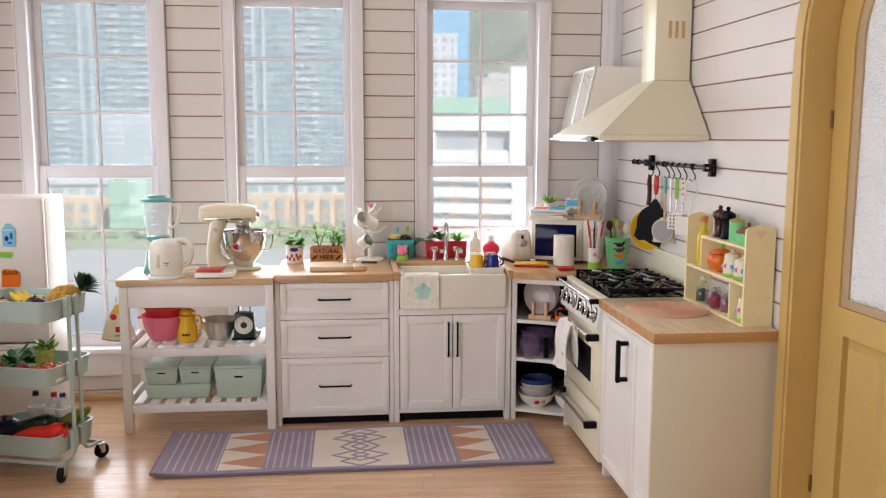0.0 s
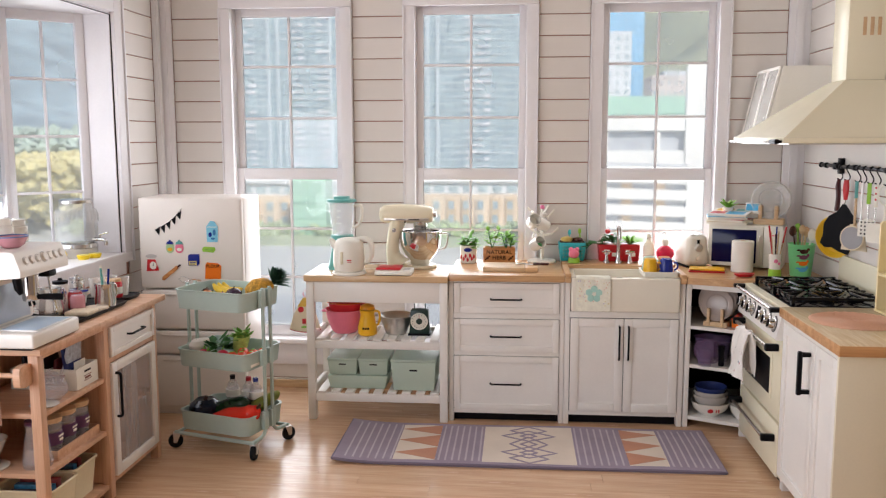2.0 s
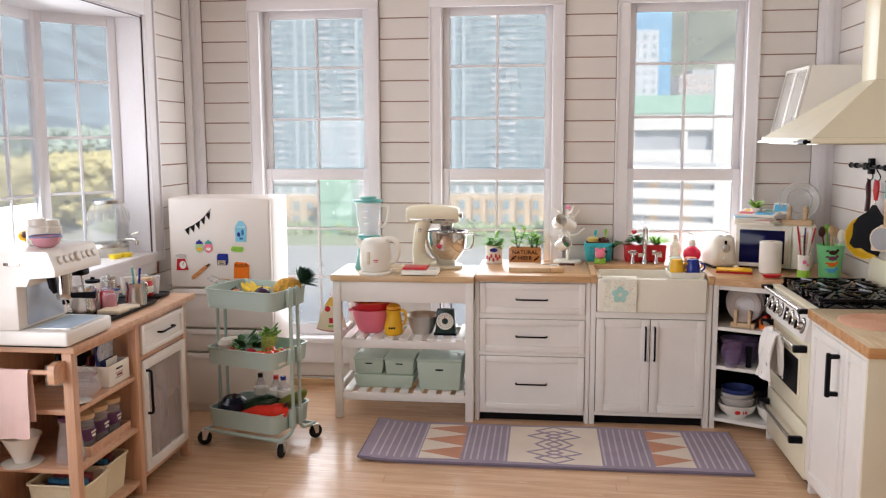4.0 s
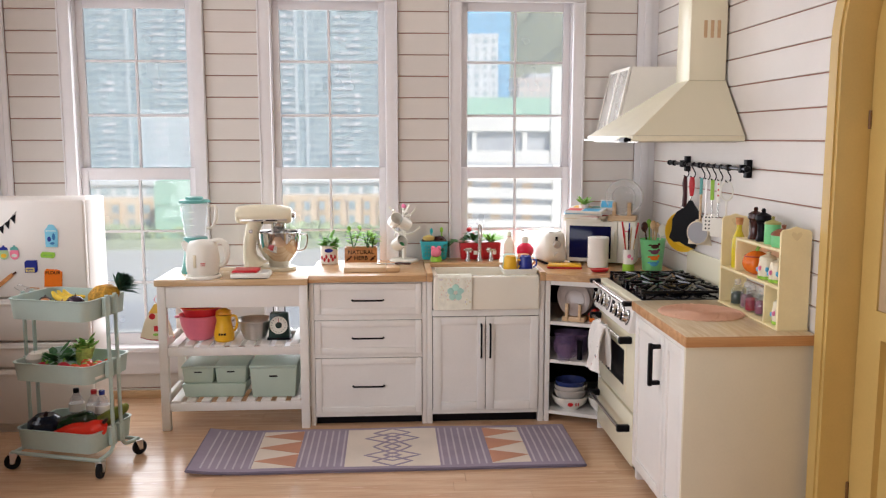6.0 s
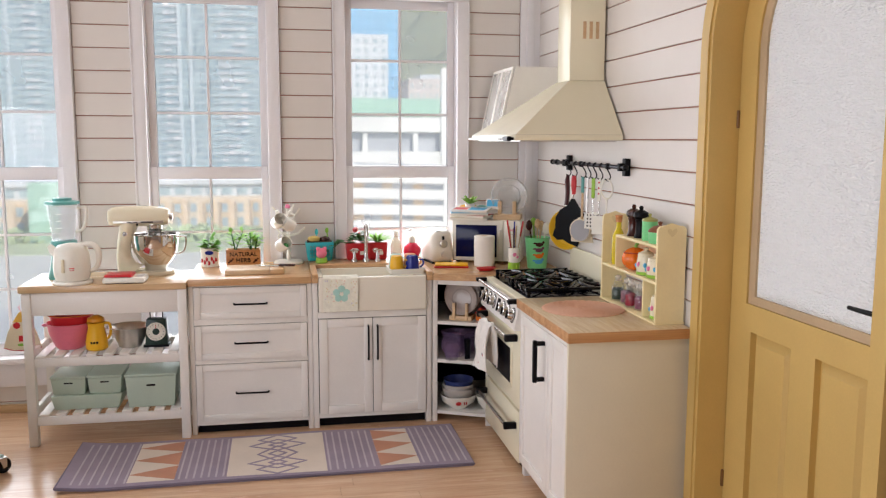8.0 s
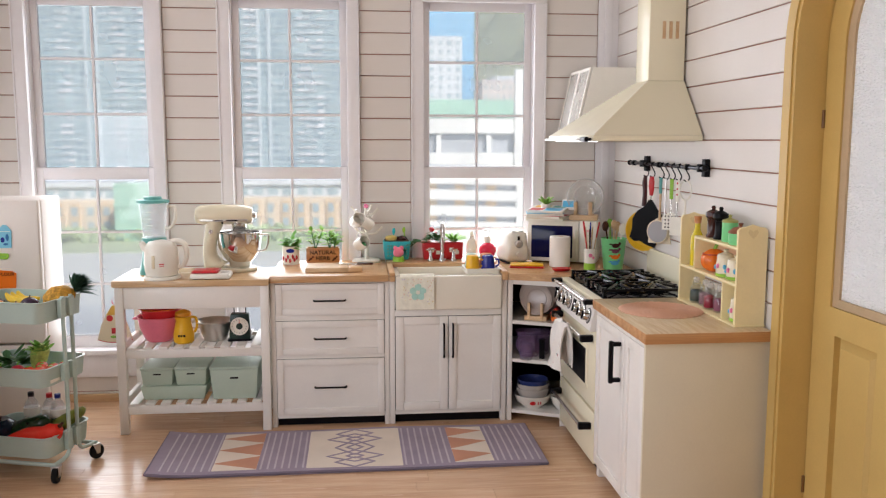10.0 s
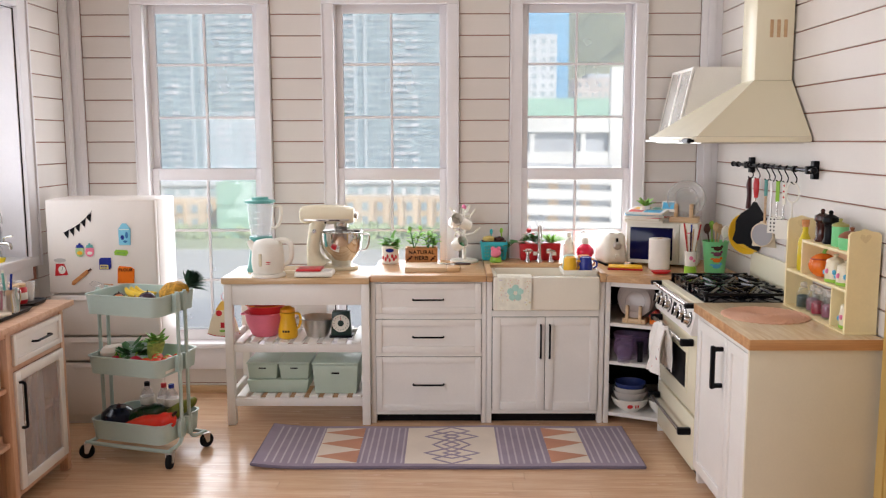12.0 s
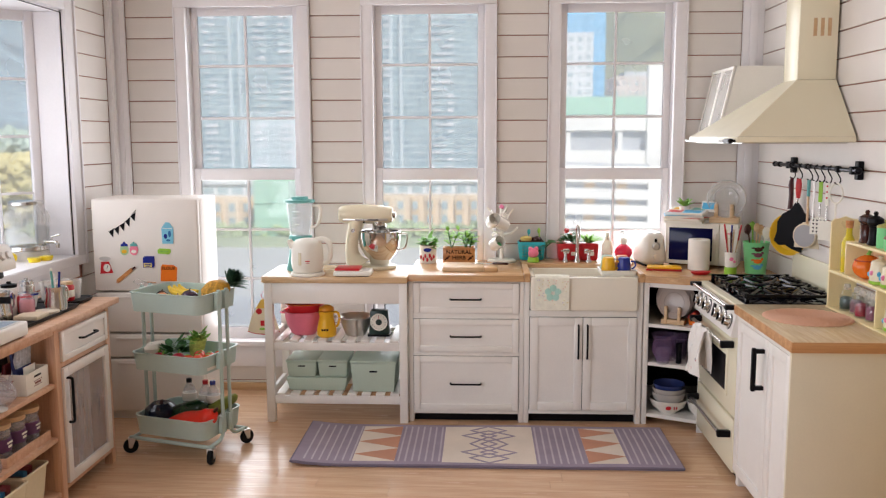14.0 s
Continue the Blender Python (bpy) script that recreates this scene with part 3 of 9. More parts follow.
PINKISH = plain("pink_facade", 224, 212, 206, 0.75, scale=0.3, fine=4, var=0.08)
PAVING = plain("pale_paving", 214, 214, 208, 0.85, scale=0.03, fine=0.4, var=0.14)
# grey that holds the shade inside the open parking levels
DECKSHADE = plain("deck_shade", 190, 194, 200, 0.7, scale=0.3, fine=4, var=0.15)
# distance haze over both hills is put into their colours
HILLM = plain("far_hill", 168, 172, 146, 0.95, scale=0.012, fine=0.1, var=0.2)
HILLB = plain("haze_tinted_hill", 164, 184, 192, 0.95, scale=0.012, fine=0.06, var=0.4)
BLUEG = plain("blue_glass", 140, 194, 228, 0.25, scale=0.2, fine=2, var=0.1)

BALC = plain("balcony_paint", 222, 222, 226, 0.7, scale=0.1, fine=1.5, var=0.1)
BLUEP = plain("pale_blue_glass", 150, 200, 236, 0.3, scale=0.1, fine=1, var=0.1)
PIER = plain("tower_pier", 188, 200, 206, 0.7, scale=0.3, fine=4, var=0.08)
# panes of a far tower differ: curtains, blinds, open sashes
for m, lo, hi in ((GLAZED, (0.8, 0.86, 0.9), (1.3, 1.26, 1.22)), (BALC, (0.66, 0.74, 0.76), (1.18, 1.14, 1.14)), (PIER, (0.8, 0.86, 0.86), (1.15, 1.12, 1.12))):
    nt = m.node_tree
    bs = nt.nodes["Principled BSDF"]
    geo = nt.nodes.new("ShaderNodeNewGeometry")
    tone = blend(nt, geo.outputs["Random Per Island"], lo, hi, 0.1, 0.9)
    nt.links.new(mul(nt, bs.inputs["Base Color"].links[0].from_socket, tone), bs.inputs["Base Color"])

GROUND = -17.0
road = solid("road", Geo().box(-180, 120, 84, 99, GROUND, GROUND + 0.06), plain("grey_road", 186, 188, 190, 0.85, scale=0.05, fine=0.6, var=0.1), "pale grey street far below the windows", "road", kind="structure")
solid("ground", Geo().box(-1500, 1500, 7.0, 2500, GROUND - 1, GROUND).box(-1500, 1500, -900, 7.0, GROUND - 1, GROUND), PAVING, "pale sunlit paving far below the windows", "ground", kind="structure")
lawn = solid("lawn", Geo().box(-75, 20, 146, 168, GROUND, GROUND + 0.12), plain("pale_lawn", 190, 200, 160, 0.95, scale=0.2, fine=2, var=0.25), "pale green strip of grass before the low buildings", "grass", kind="structure")


def building(name, label, x0, x1, y, depth, z0, z1, wall_mat, glass_mat, cols, rows, fill=(0.62, 0.55), balcony=0.0, side=False):
    b = thing(name, label, "building", (x0 + x1) / 2, y, z0)
    w, h = x1 - x0, z1 - z0
    part("wall", Geo().box(-w / 2, w / 2, 0, depth, 0, h).box(-w / 2 - 0.3, w / 2 + 0.3, -0.3, depth + 0.3, h, h + 1.0), wall_mat, b)
    cw, ch = w / cols, h / rows
    bw, bh = cw * fill[0], ch * fill[1]
    many = cols * rows > 200
    win, slab = Geo(), Geo()
    for c in range(cols):
        for r in range(rows):
            x, z = -w / 2 + cw * (c + 0.5), ch * (r + 0.5)
            g2 = win if many else Geo()
            q = 0.75 + 0.5 * noise.noise(Vector((c * 1.7, r * 0.9, w)))
            g2.box(x - bw / 2 * q, x + bw / 2 * q, -0.12, 0.1, z - bh / 2, z + bh / 2)
            if not many:
                part("window", g2.mesh(False), glass_mat, b)
            if balcony and c % 8 in (2, 3):
                slab.box(x - bw * 0.62, x + bw * 0.62, -balcony, 0, z - bh / 2 - ch * 0.1, z - bh / 2 + ch * 0.16)
    if many:
        for k in range(1, cols // 4 + 1):
            x = -w / 2 + cw * 4 * k
            part("pier", Geo().box(x - cw * 0.22, x + cw * 0.22, -balcony - 0.1, 0, 0, h), PIER, b)
        tagged(part("windows", win.mesh(False), glass_mat, b), kind="stuff")
    if balcony:
        tagged(part("balconies", slab.mesh(False), PIER, b), kind="stuff")
    return b


def tower(label, x0, x1, y, depth, z1, bays, seed):
    """A high-rise: stacked balconies, window bays and recessed strips on a grey-blue wall."""
    q = random.Random(seed)
    b = thing("apartment_tower", label, "building", (x0 + x1) / 2, y, GROUND)
    w, h, floor_h = x1 - x0, z1 - GROUND, 3.0
    part("wall", Geo().box(-w / 2, w / 2, 0, depth, 0, h).box(-w / 2 + 3, w / 2 - 3, 3, depth - 3, h, h + 5), FACADE, b)
    bw = w / bays
    win, slab, panel = Geo(), Geo(), Geo()
    kinds = [q.choice("BWBRW") for _ in range(bays)]
    for c, kind in enumerate(kinds):
        x = -w / 2 + bw * (c + 0.5)
        if kind == "R":
            part("pier", Geo().box(x - bw * 0.5, x - bw * 0.28, -1.0, 0, 0, h), PIER, b)
            part("pier", Geo().box(x + bw * 0.28, x + bw * 0.5, -1.0, 0, 0, h), PIER, b)
        for k in range(int(h / floor_h)):
            z = k * floor_h
            if kind == "B":
                cut = q.uniform(0.36, 0.5)
                for s in (-1, 1):
                    if q.random() < 0.86:
                        slab.box(x + s * bw * 0.25 - bw * cut * 0.5, x + s * bw * 0.25 + bw * cut * 0.5, -0.9, 0, z + q.uniform(0, 0.3), z + q.uniform(1.0, 1.5))
                win.box(x - bw * 0.42, x + bw * 0.42, -0.15, 0.1, z + 1.2, z + 2.8)
            elif kind == "W":
                for dx in (-0.24, 0.24):
                    win.box(x + bw * (dx - 0.17), x + bw * (dx + 0.17), -0.15, 0.1, z + 0.9, z + 2.5)
                panel.box(x - bw * 0.46, x + bw * 0.46, -0.4, 0, z, z + q.uniform(0.5, 0.8))
            else:
                win.box(x - bw * 0.2, x + bw * 0.2, -0.15, 0.1, z + 1.0, z + 2.6)
    tagged(part("windows", win.mesh(False), GLAZED, b), kind="stuff")
    tagged(part("balconies", slab.mesh(False), BALC, b), kind="stuff")
    tagged(part("spandrels", panel.mesh(False), PIER, b), kind="stuff")
    return b


tower("grey high-rise apartment tower with many balconies", -150, -64, 390, 40, 185, 15, 3)
tower("grey-blue high-rise apartment tower with stacked balconies", -52, 9, 375, 40, 185, 11, 8)
building("apartment_tower", "white high-rise apartment block with rows of windows", 22.8, 44.4, 360, 30, GROUND, 43.3, FACADE2, GLAZED, 6, 17, (0.5, 0.5))
building("office_tower", "pale blue glass tower", 31.5, 55.5, 405, 30, GROUND, 66, BLUEG, BLUEP, 5, 18, (0.8, 0.5))
building("apartment_block", "pale apartment block on the hillside", 52.2, 67.8, 354, 24, GROUND, 25.3, PINKISH, GLAZED, 6, 11, (0.5, 0.45))
building("apartment_block", "pale apartment block on the hillside", 72, 93, 450, 24, GROUND, 34, FACADE2, GLAZED, 7, 14, (0.5, 0.45))
AMBER = plain("amber_facade", 226, 196, 158, 0.75, scale=0.1, fine=1.5, var=0.12)
for x0, x1, y in ((-72, -30.6, 174), (-28.8, 10.2, 180)):
    b = thing("low_building", "beige low building with rows of windows under a white upper storey", "building", (x0 + x1) / 2, y, GROUND)
    w = x1 - x0
    part("wall", Geo().box(-w / 2, w / 2, 0, 30, 0, 6.9), BEIGE, b)
    part("upper_storey", Geo().box(-w / 2, w / 2, 2.5, 28, 6.91, 9.4).box(-w / 2 - 0.4, w / 2 + 0.4, 1.6, 29, 9.4, 10.3), FACADE2, b)
    n3 = int(w / 3.1)
    for k in range(n3):
        x = -w / 2 + 0.9 + k * (w - 1.8) / n3
        part("window", Geo().box(x + 0.2, x + 2.3, 2.3, 2.6, 7.3, 8.7), GLAZED, b)
        part("bay", Geo().box(x, x + 1.9, -0.5, 0, 0.3, 6.2), AMBER if k % 3 else BEIGE, b)
        for z in (1.0, 3.9):
            part("window", Geo().box(x + 0.35, x + 1.55, -0.7, -0.4, z, z + 1.7), GLAZED, b)
solid("green_building", Geo().box(-44.2, -37.4, 162, 168, GROUND, -6.2).box(-44.2, -37.4, 161.8, 162, -10.6, -10.3).box(-44.2, -37.4, 161.8, 162, -13.6, -13.3).box(-41.0, -40.7, 161.8, 162, GROUND, -6.2), GREENNET, "building wrapped in green netting", "building")
solid("green_canopy", Geo().box(9, 43.2, 222, 240, 7.6, 12.1), GREENNET, "long green canopy over a deck", "building")

deck = thing("parking_deck", "white multi-storey parking deck with open levels", "building", 24, 186, GROUND)
for z0, z1 in ((3.2, 6.4), (-5.6, -1.0), (-14.0, -8.9)):
    part("slab", Geo().box(-18, 18, 0, 42, z0 - GROUND, z1 - GROUND), CONCRETE, deck)
for x in (-6.5, 4.5):
    part("column", Geo().box(x, x + 1.0, 0.4, 1.4, 0, 20), CONCRETE, deck)
# sheet behind the slabs carries the levels' shade in its colour
part("shade", Geo().box(-18, 18, 1.5, 2.1, 0, 20), DECKSHADE, deck)
part("tower", Geo().box(10.6, 21.6, -0.4, 1.3, 0, 34), CONCRETE, deck)
ramp = thing("parking_ramp", "white sloping parking ramp", "building", 20, 133, GROUND)
for z0, z1 in ((-5.2, -2.6), (-7.7, -6.15), (-10.2, -8.65), (-16.9, -11.15)):
    part("slab", Geo().box(-15, 14, 0, 18, z0 - GROUND, z1 - GROUND, m=pose(0, 0, 0, 0, 1.6, 0)), CONCRETE, ramp)
# dark gaps of the ramp, their shade painted as a grey sheet
part("shade", Geo().box(-15, 14, 1.1, 1.5, 0, 13.6), DECKSHADE, ramp)
# warm light in the ramp's openings is put into amber panels
for x in (-9, -4.5, 0.5):
    part("lit_bay", Geo().box(x, x + 1.6, 0.95, 1.09, 4, 13.3), AMBER, ramp, "opening behind the ramp, its warm light painted amber")
part("stair_tower", Geo().box(5.2, 14, -0.1, 0.9, 0, 14.6), CONCRETE, ramp)

# Tree belt and hills


def hill(name, label, x0, x1, y0, y1, base_z, peak, material, n=46, rough=0.35, seed=0.0):
    bm = bmesh.new()
    grid = [[None] * (n + 1) for _ in range(n + 1)]
    for i in range(n + 1):
        for j in range(n + 1):
            u, v = i / n, j / n
            k = math.sin(math.pi * min(1, max(0, u))) ** 0.5 * v ** 0.9
            z = base_z + peak * k * (1 + rough * noise.fractal(Vector((u * 5 + seed, v * 5, seed)), 1.0, 2.0, 5)) + 0.35 * noise.noise(Vector((u * 60, v * 60, seed)))
            grid[i][j] = bm.verts.new((x0 + (x1 - x0) * u, y0 + (y1 - y0) * v, z))
    for i in range(n):
        for j in range(n):
            bm.faces.new((grid[i][j], grid[i + 1][j], grid[i + 1][j + 1], grid[i][j + 1]))
    ob = new(name, finish(bm))
    ob.data.materials.append(material)
    return tagged(ob, label, "hill", kind="stuff")


hill("hill", "brown-green hillside behind the buildings, haze in its colour", 36, 720, 480, 1020, GROUND, 250, HILLM, seed=3.0)
h2 = hill("hill", "wooded mountain with blue haze put into its colour", 120, 2100, 270, 990, GROUND, 330, HILLB, seed=8.0)
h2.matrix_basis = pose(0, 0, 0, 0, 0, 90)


def clumps(name, label, n, place, r, seed, material=None):
    """Tree tops as many small ragged leaf clumps in one mesh."""
    rng = random.Random(seed)
    bm = bmesh.new()
    bmesh.ops.create_icosphere(bm, subdivisions=2, radius=1.0)
    base, tri = [v.co.copy() for v in bm.verts], [tuple(v.index for v in f.verts) for f in bm.faces]
    bm.free()
    vs, fs = [], []
    for _ in range(n):
        c, s, k = Vector(place(rng)), r * rng.uniform(0.5, 1.5), len(vs)
        flat = rng.uniform(0.6, 1.0)
        for co in base:
            q = s * (1 + 0.9 * noise.noise(co * 2.6 + c))
            vs.append((c.x + co.x * q, c.y + co.y * q, c.z + co.z * q * flat))
        fs += [(a + k, b + k, d + k) for a, b, d in tri]
    me = bpy.data.meshes.new("clumps")
    me.from_pydata(vs, [], fs)
    me.materials.append(material or FOREST)
    return tagged(new(name, me), label, "trees", kind="stuff")


FORESTP = plain("pale_trees", 186, 202, 156, 0.9, scale=0.1, fine=1, var=0.3)
clumps("tree_belt", "pale green bushes in front of the low buildings", 900, lambda q: (q.uniform(-90, 15), q.uniform(160, 171), GROUND + 1.9 * q.random()), 0.7, 5, FORESTP)
# bay trees are paled for haze, which sits in their colours
FORESTY = plain("autumn_trees", 232, 220, 160, 0.9, scale=0.06, fine=0.5, var=0.2)
FORESTB = plain("haze_tinted_trees", 188, 204, 190, 0.9, scale=0.05, fine=0.4, var=0.2)
clumps("tree_belt", "blue-green trees outside the bay window, haze in their colour", 4200, lambda q: (q.uniform(-230, -130), q.uniform(150, 330), GROUND + 21 * q.random() ** 0.6), 1.6, 6, FORESTB)
clumps("tree_belt", "yellowing trees outside the bay window", 3400, lambda q: (q.uniform(-150, -92), q.uniform(108, 240), GROUND + 14.5 * q.random() ** 0.6), 1.1, 7, FORESTY)
building("hillside_house", "small white house among the trees", -236, -222, 262, 12, GROUND, 20, FACADE2, GLAZED, 3, 6, (0.5, 0.45))

# ---- kitchen furniture ----
TOP = 0.935


def bar_handle(parent, x0, x1, y, z, r=0.0055, upright=False, out=-1):
    """A slim black bar pull, bent back to the front at both ends. Front faces -y."""
    d, c = 0.026 * out, 0.009
    if upright:
        lo, hi = min(z, x1), max(z, x1)
        pts = [(x0, y, lo), (x0, y + d * 0.6, lo), (x0, y + d, lo + c), (x0, y + d, lo + 0.05), (x0, y + d, hi - 0.05), (x0, y + d, hi - c), (x0, y + d * 0.6, hi), (x0, y, hi)]
    else:
        pts = [(x0, y, z), (x0, y + d * 0.6, z), (x0 + c, y + d, z), (x0 + 0.04, y + d, z), (x1 - 0.04, y + d, z), (x1 - c, y + d, z), (x1, y + d * 0.6, z), (x1, y, z)]
    return part("handle", Geo().tube(pts, r, 10), BLACK, parent, "black metal bar handle")


def shaker(name, parent, x0, x1, y, z0, z1, material=None, rail=0.045, panel=None):
    """A framed drawer or door front that faces -y."""
    material = material or WHITE
    g = Geo().box(x0, x0 + rail, y - 0.018, y, z0, z1, 0.003).box(x1 - rail, x1, y - 0.018, y, z0, z1, 0.003)
    g.box(x0 + rail, x1 - rail, y - 0.018, y, z0, z0 + rail, 0.003).box(x0 + rail, x1 - rail, y - 0.018, y, z1 - rail, z1, 0.003)
    d = part(name, g, material, parent)
    part("panel", Geo().box(x0 + rail - 0.004, x1 - rail + 0.004, y - 0.008, y - 0.001, z0 + rail - 0.004, z1 - rail + 0.004), panel or material, d)
    return d


# Work table with slatted shelves
TX0, TX1, TY0, TY1 = -1.44, -0.556, 4.405, 4.88
TT = TOP - 0.01  # the table stands a little lower than the worktops
t = thing("work_table", "white kitchen work table with pale wood top and slatted shelves", "table", (TX0 + TX1) / 2, (TY0 + TY1) / 2, 0)
hw, hd = (TX1 - TX0) / 2, (TY1 - TY0) / 2
part("tabletop", Geo().box(-hw - 0.012, hw + 0.003, -hd - 0.012, hd + 0.01, TT - 0.04, TT, 0.006), MAPLE, t, "pale wooden top")
for x in (-hw, hw - 0.05):
    for y in (-hd, hd - 0.05):
        part("leg", Geo().box(x, x + 0.05, y, y + 0.05, 0, TT - 0.041, 0.004), WHITE, t)
part("apron", Geo().box(-hw + 0.05, hw - 0.05, -hd + 0.004, -hd + 0.026, 0.755, TT - 0.041, 0.003), WHITE, t)
part("apron", Geo().box(-hw + 0.05, hw - 0.05, hd - 0.026, hd - 0.004, 0.755, TT - 0.041, 0.003), WHITE, t)
for x in (-hw + 0.004, hw - 0.026):
    part("apron", Geo().box(x, x + 0.022, -hd + 0.05, hd - 0.05, 0.755, TT - 0.041, 0.003), WHITE, t)
for z in (0.165, 0.505):
    part("shelf_rail", Geo().box(-hw + 0.05, hw - 0.05, -hd + 0.006, -hd + 0.03, z - 0.045, z + 0.0045, 0.003), WHITE, t)
    part("shelf_rail", Geo().box(-hw + 0.05, hw - 0.05, hd - 0.03, hd - 0.006, z - 0.045, z + 0.0045, 0.003), WHITE, t)
    for x in (-hw + 0.006, hw - 0.03):
        part("shelf_rail", Geo().box(x, x + 0.024, -hd + 0.05, hd - 0.05, z - 0.03, z + 0.035, 0.003), WHITE, t)
    slat = Geo().box(-0.027, 0.027, -hd + 0.008, hd - 0.008, z + 0.005, z + 0.02, 0.002).mesh()
    for k in range(9):
        part("slat", slat, WHITE, t, m=Matrix.Translation((-hw + 0.085 + (2 * hw - 0.17) * k / 8, 0, 0)))

# Drawer cabinet
DX0, DX1, FY = -0.551, 0.1575, 4.45
c = thing("drawer_cabinet", "white cabinet with three framed drawers and black handles", "cabinet", 0, FY, 0)
for x in (DX0, DX1 - 0.028):
    part("side_panel", Geo().box(x, x + 0.028, 0, 0.64, 0, 0.893, 0.003), WHITE, c)
# white unit's carcass is coloured dark so the drawer gaps read as shade
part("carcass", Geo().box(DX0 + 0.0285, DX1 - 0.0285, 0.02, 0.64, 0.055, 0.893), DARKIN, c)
for z0, z1 in ((0.055, 0.078), (0.424, 0.448), (0.658, 0.692), (0.884, 0.893)):
    part("rail", Geo().box(DX0 + 0.0285, DX1 - 0.0285, 0, 0.0195, z0, z1, 0.002), WHITE, c)
for z0, z1, hz in ((0.08, 0.422, 0.252), (0.45, 0.656, 0.552), (0.694, 0.882, 0.784)):
    d = shaker("drawer", c, DX0 + 0.031, DX1 - 0.031, 0.006, z0, z1, rail=0.038)
    bar_handle(d, -0.292, -0.105, -0.012, hz)
# added dark panel that paints the shade in the open space below
part("plinth", Geo().box(DX0 + 0.03, DX1 - 0.03, 0.045, 0.06, 0, 0.0545), DARKIN, c)
solid("worktop", Geo().box(DX0 + 0.001, DX1 - 0.0008, FY - 0.03, BACK - 0.034, 0.894, TOP, 0.005), BEECH, "beech worktop on the drawer cabinet", "worktop")

# Sink cabinet
SX0, SX1 = 0.16, 0.88
c = thing("sink_cabinet", "white sink cabinet with two framed doors", "cabinet", 0, FY, 0)
for x in (SX0, SX1 - 0.032):
    part("side_panel", Geo().box(x, x + 0.032, 0, 0.64, 0, 0.893, 0.003), WHITE, c)
# dark carcass again: shade of the door gaps is in its colour
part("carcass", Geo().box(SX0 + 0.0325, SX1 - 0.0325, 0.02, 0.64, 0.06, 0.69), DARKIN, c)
for z0, z1 in ((0.06, 0.084), (0.674, 0.712)):
    part("rail", Geo().box(SX0 + 0.0325, SX1 - 0.0325, 0, 0.0195, z0, z1, 0.002), WHITE, c)
for x0, x1, hx in ((SX0 + 0.036, 0.5165, 0.49), (0.5205, SX1 - 0.036, 0.545)):
    d = shaker("door", c, x0, x1, 0.006, 0.087, 0.671, rail=0.05)
    bar_handle(d, hx, 0.625, -0.012, 0.42, 0.006, True)
# shade under the sink cabinet, drawn as an added dark panel
part("plinth", Geo().box(SX0 + 0.034, SX1 - 0.034, 0.045, 0.06, 0, 0.0595), DARKIN, c)
s = thing("sink", "cream fireclay apron-front sink", "sink", (SX0 + SX1) / 2, FY, 0)
bw = (SX1 - SX0) / 2 - 0.036
g = Geo().box(-bw, bw, -0.035, 0.02, 0.716, 0.925, 0.012, 3).box(-bw, -bw + 0.03, 0.02, 0.36, 0.716, 0.925, 0.005).box(bw - 0.03, bw, 0.02, 0.36, 0.716, 0.925, 0.005)
g.box(-bw, bw, 0.33, 0.362, 0.716, 0.925, 0.005).box(-bw + 0.03, bw - 0.03, 0.02, 0.33, 0.716, 0.745)
part("basin", g, SINKW, s)
part("drain", Geo().lathe([(0.0, 0.7455), (0.03, 0.7455), (0.03, 0.749), (0.02, 0.7475), (0.0, 0.7475)], 0, 0.18, 20), STEEL, s)
w = thing("worktop", "beech worktop round the sink", "worktop", (SX0 + SX1) / 2, FY, 0)
hw = (SX1 - SX0) / 2
part("ledge", Geo().box(-hw, hw, 0.364, 0.635, 0.894, TOP + 0.012, 0.005), BEECH, w)
part("end_strip", Geo().box(-hw - 0.002, -hw + 0.034, -0.034, 0.363, 0.926, TOP + 0.014, 0.004).box(-hw - 0.002, -hw + 0.034, -0.034, -0.002, 0.894, 0.9255, 0.003), BEECHY, w)
part("end_strip", Geo().box(hw - 0.034, hw + 0.002, -0.034, 0.363, 0.926, TOP + 0.014, 0.004).box(hw - 0.034, hw + 0.002, -0.034, -0.002, 0.894, 0.9255, 0.003), BEECHY, w)

# Corner unit with open shelves
KX0, KX1, KY = 0.905, 1.19, 4.30
c = thing("corner_cabinet", "white open corner cabinet with three shelves", "cabinet", 0, 0, 0)
part("side", Geo().box(KX0 - 0.018, KX0 + 0.012, FY, BACK - 0.035, 0, 0.893, 0.003), WHITE, c)
part("side", Geo().box(KX1, RIGHT - 0.036, KY, KY + 0.018, 0, 0.893, 0.003), WHITE, c)
# backs of the white unit are near black: the inner shade as colour
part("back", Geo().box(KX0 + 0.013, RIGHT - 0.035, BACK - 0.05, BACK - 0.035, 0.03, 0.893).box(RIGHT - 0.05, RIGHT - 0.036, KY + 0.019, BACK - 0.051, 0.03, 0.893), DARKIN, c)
shelf_plan = [(KX0 + 0.013, FY + 0.004), (KX0 + 0.013, BACK - 0.051), (RIGHT - 0.051, BACK - 0.051), (RIGHT - 0.051, KY + 0.019), (KX1 + 0.004, KY + 0.019)]
for z in (0.05, 0.375, 0.615):
    part("shelf", Geo().prism(shelf_plan, z, z + 0.02, 0.002), WHITE, c)
part("front_rail", Geo().prism([(KX0 + 0.013, FY + 0.004), (KX0 + 0.02, FY + 0.018), (KX1 + 0.008, KY + 0.03), (KX1 + 0.002, KY + 0.019)], 0.862, 0.893), WHITE, c)
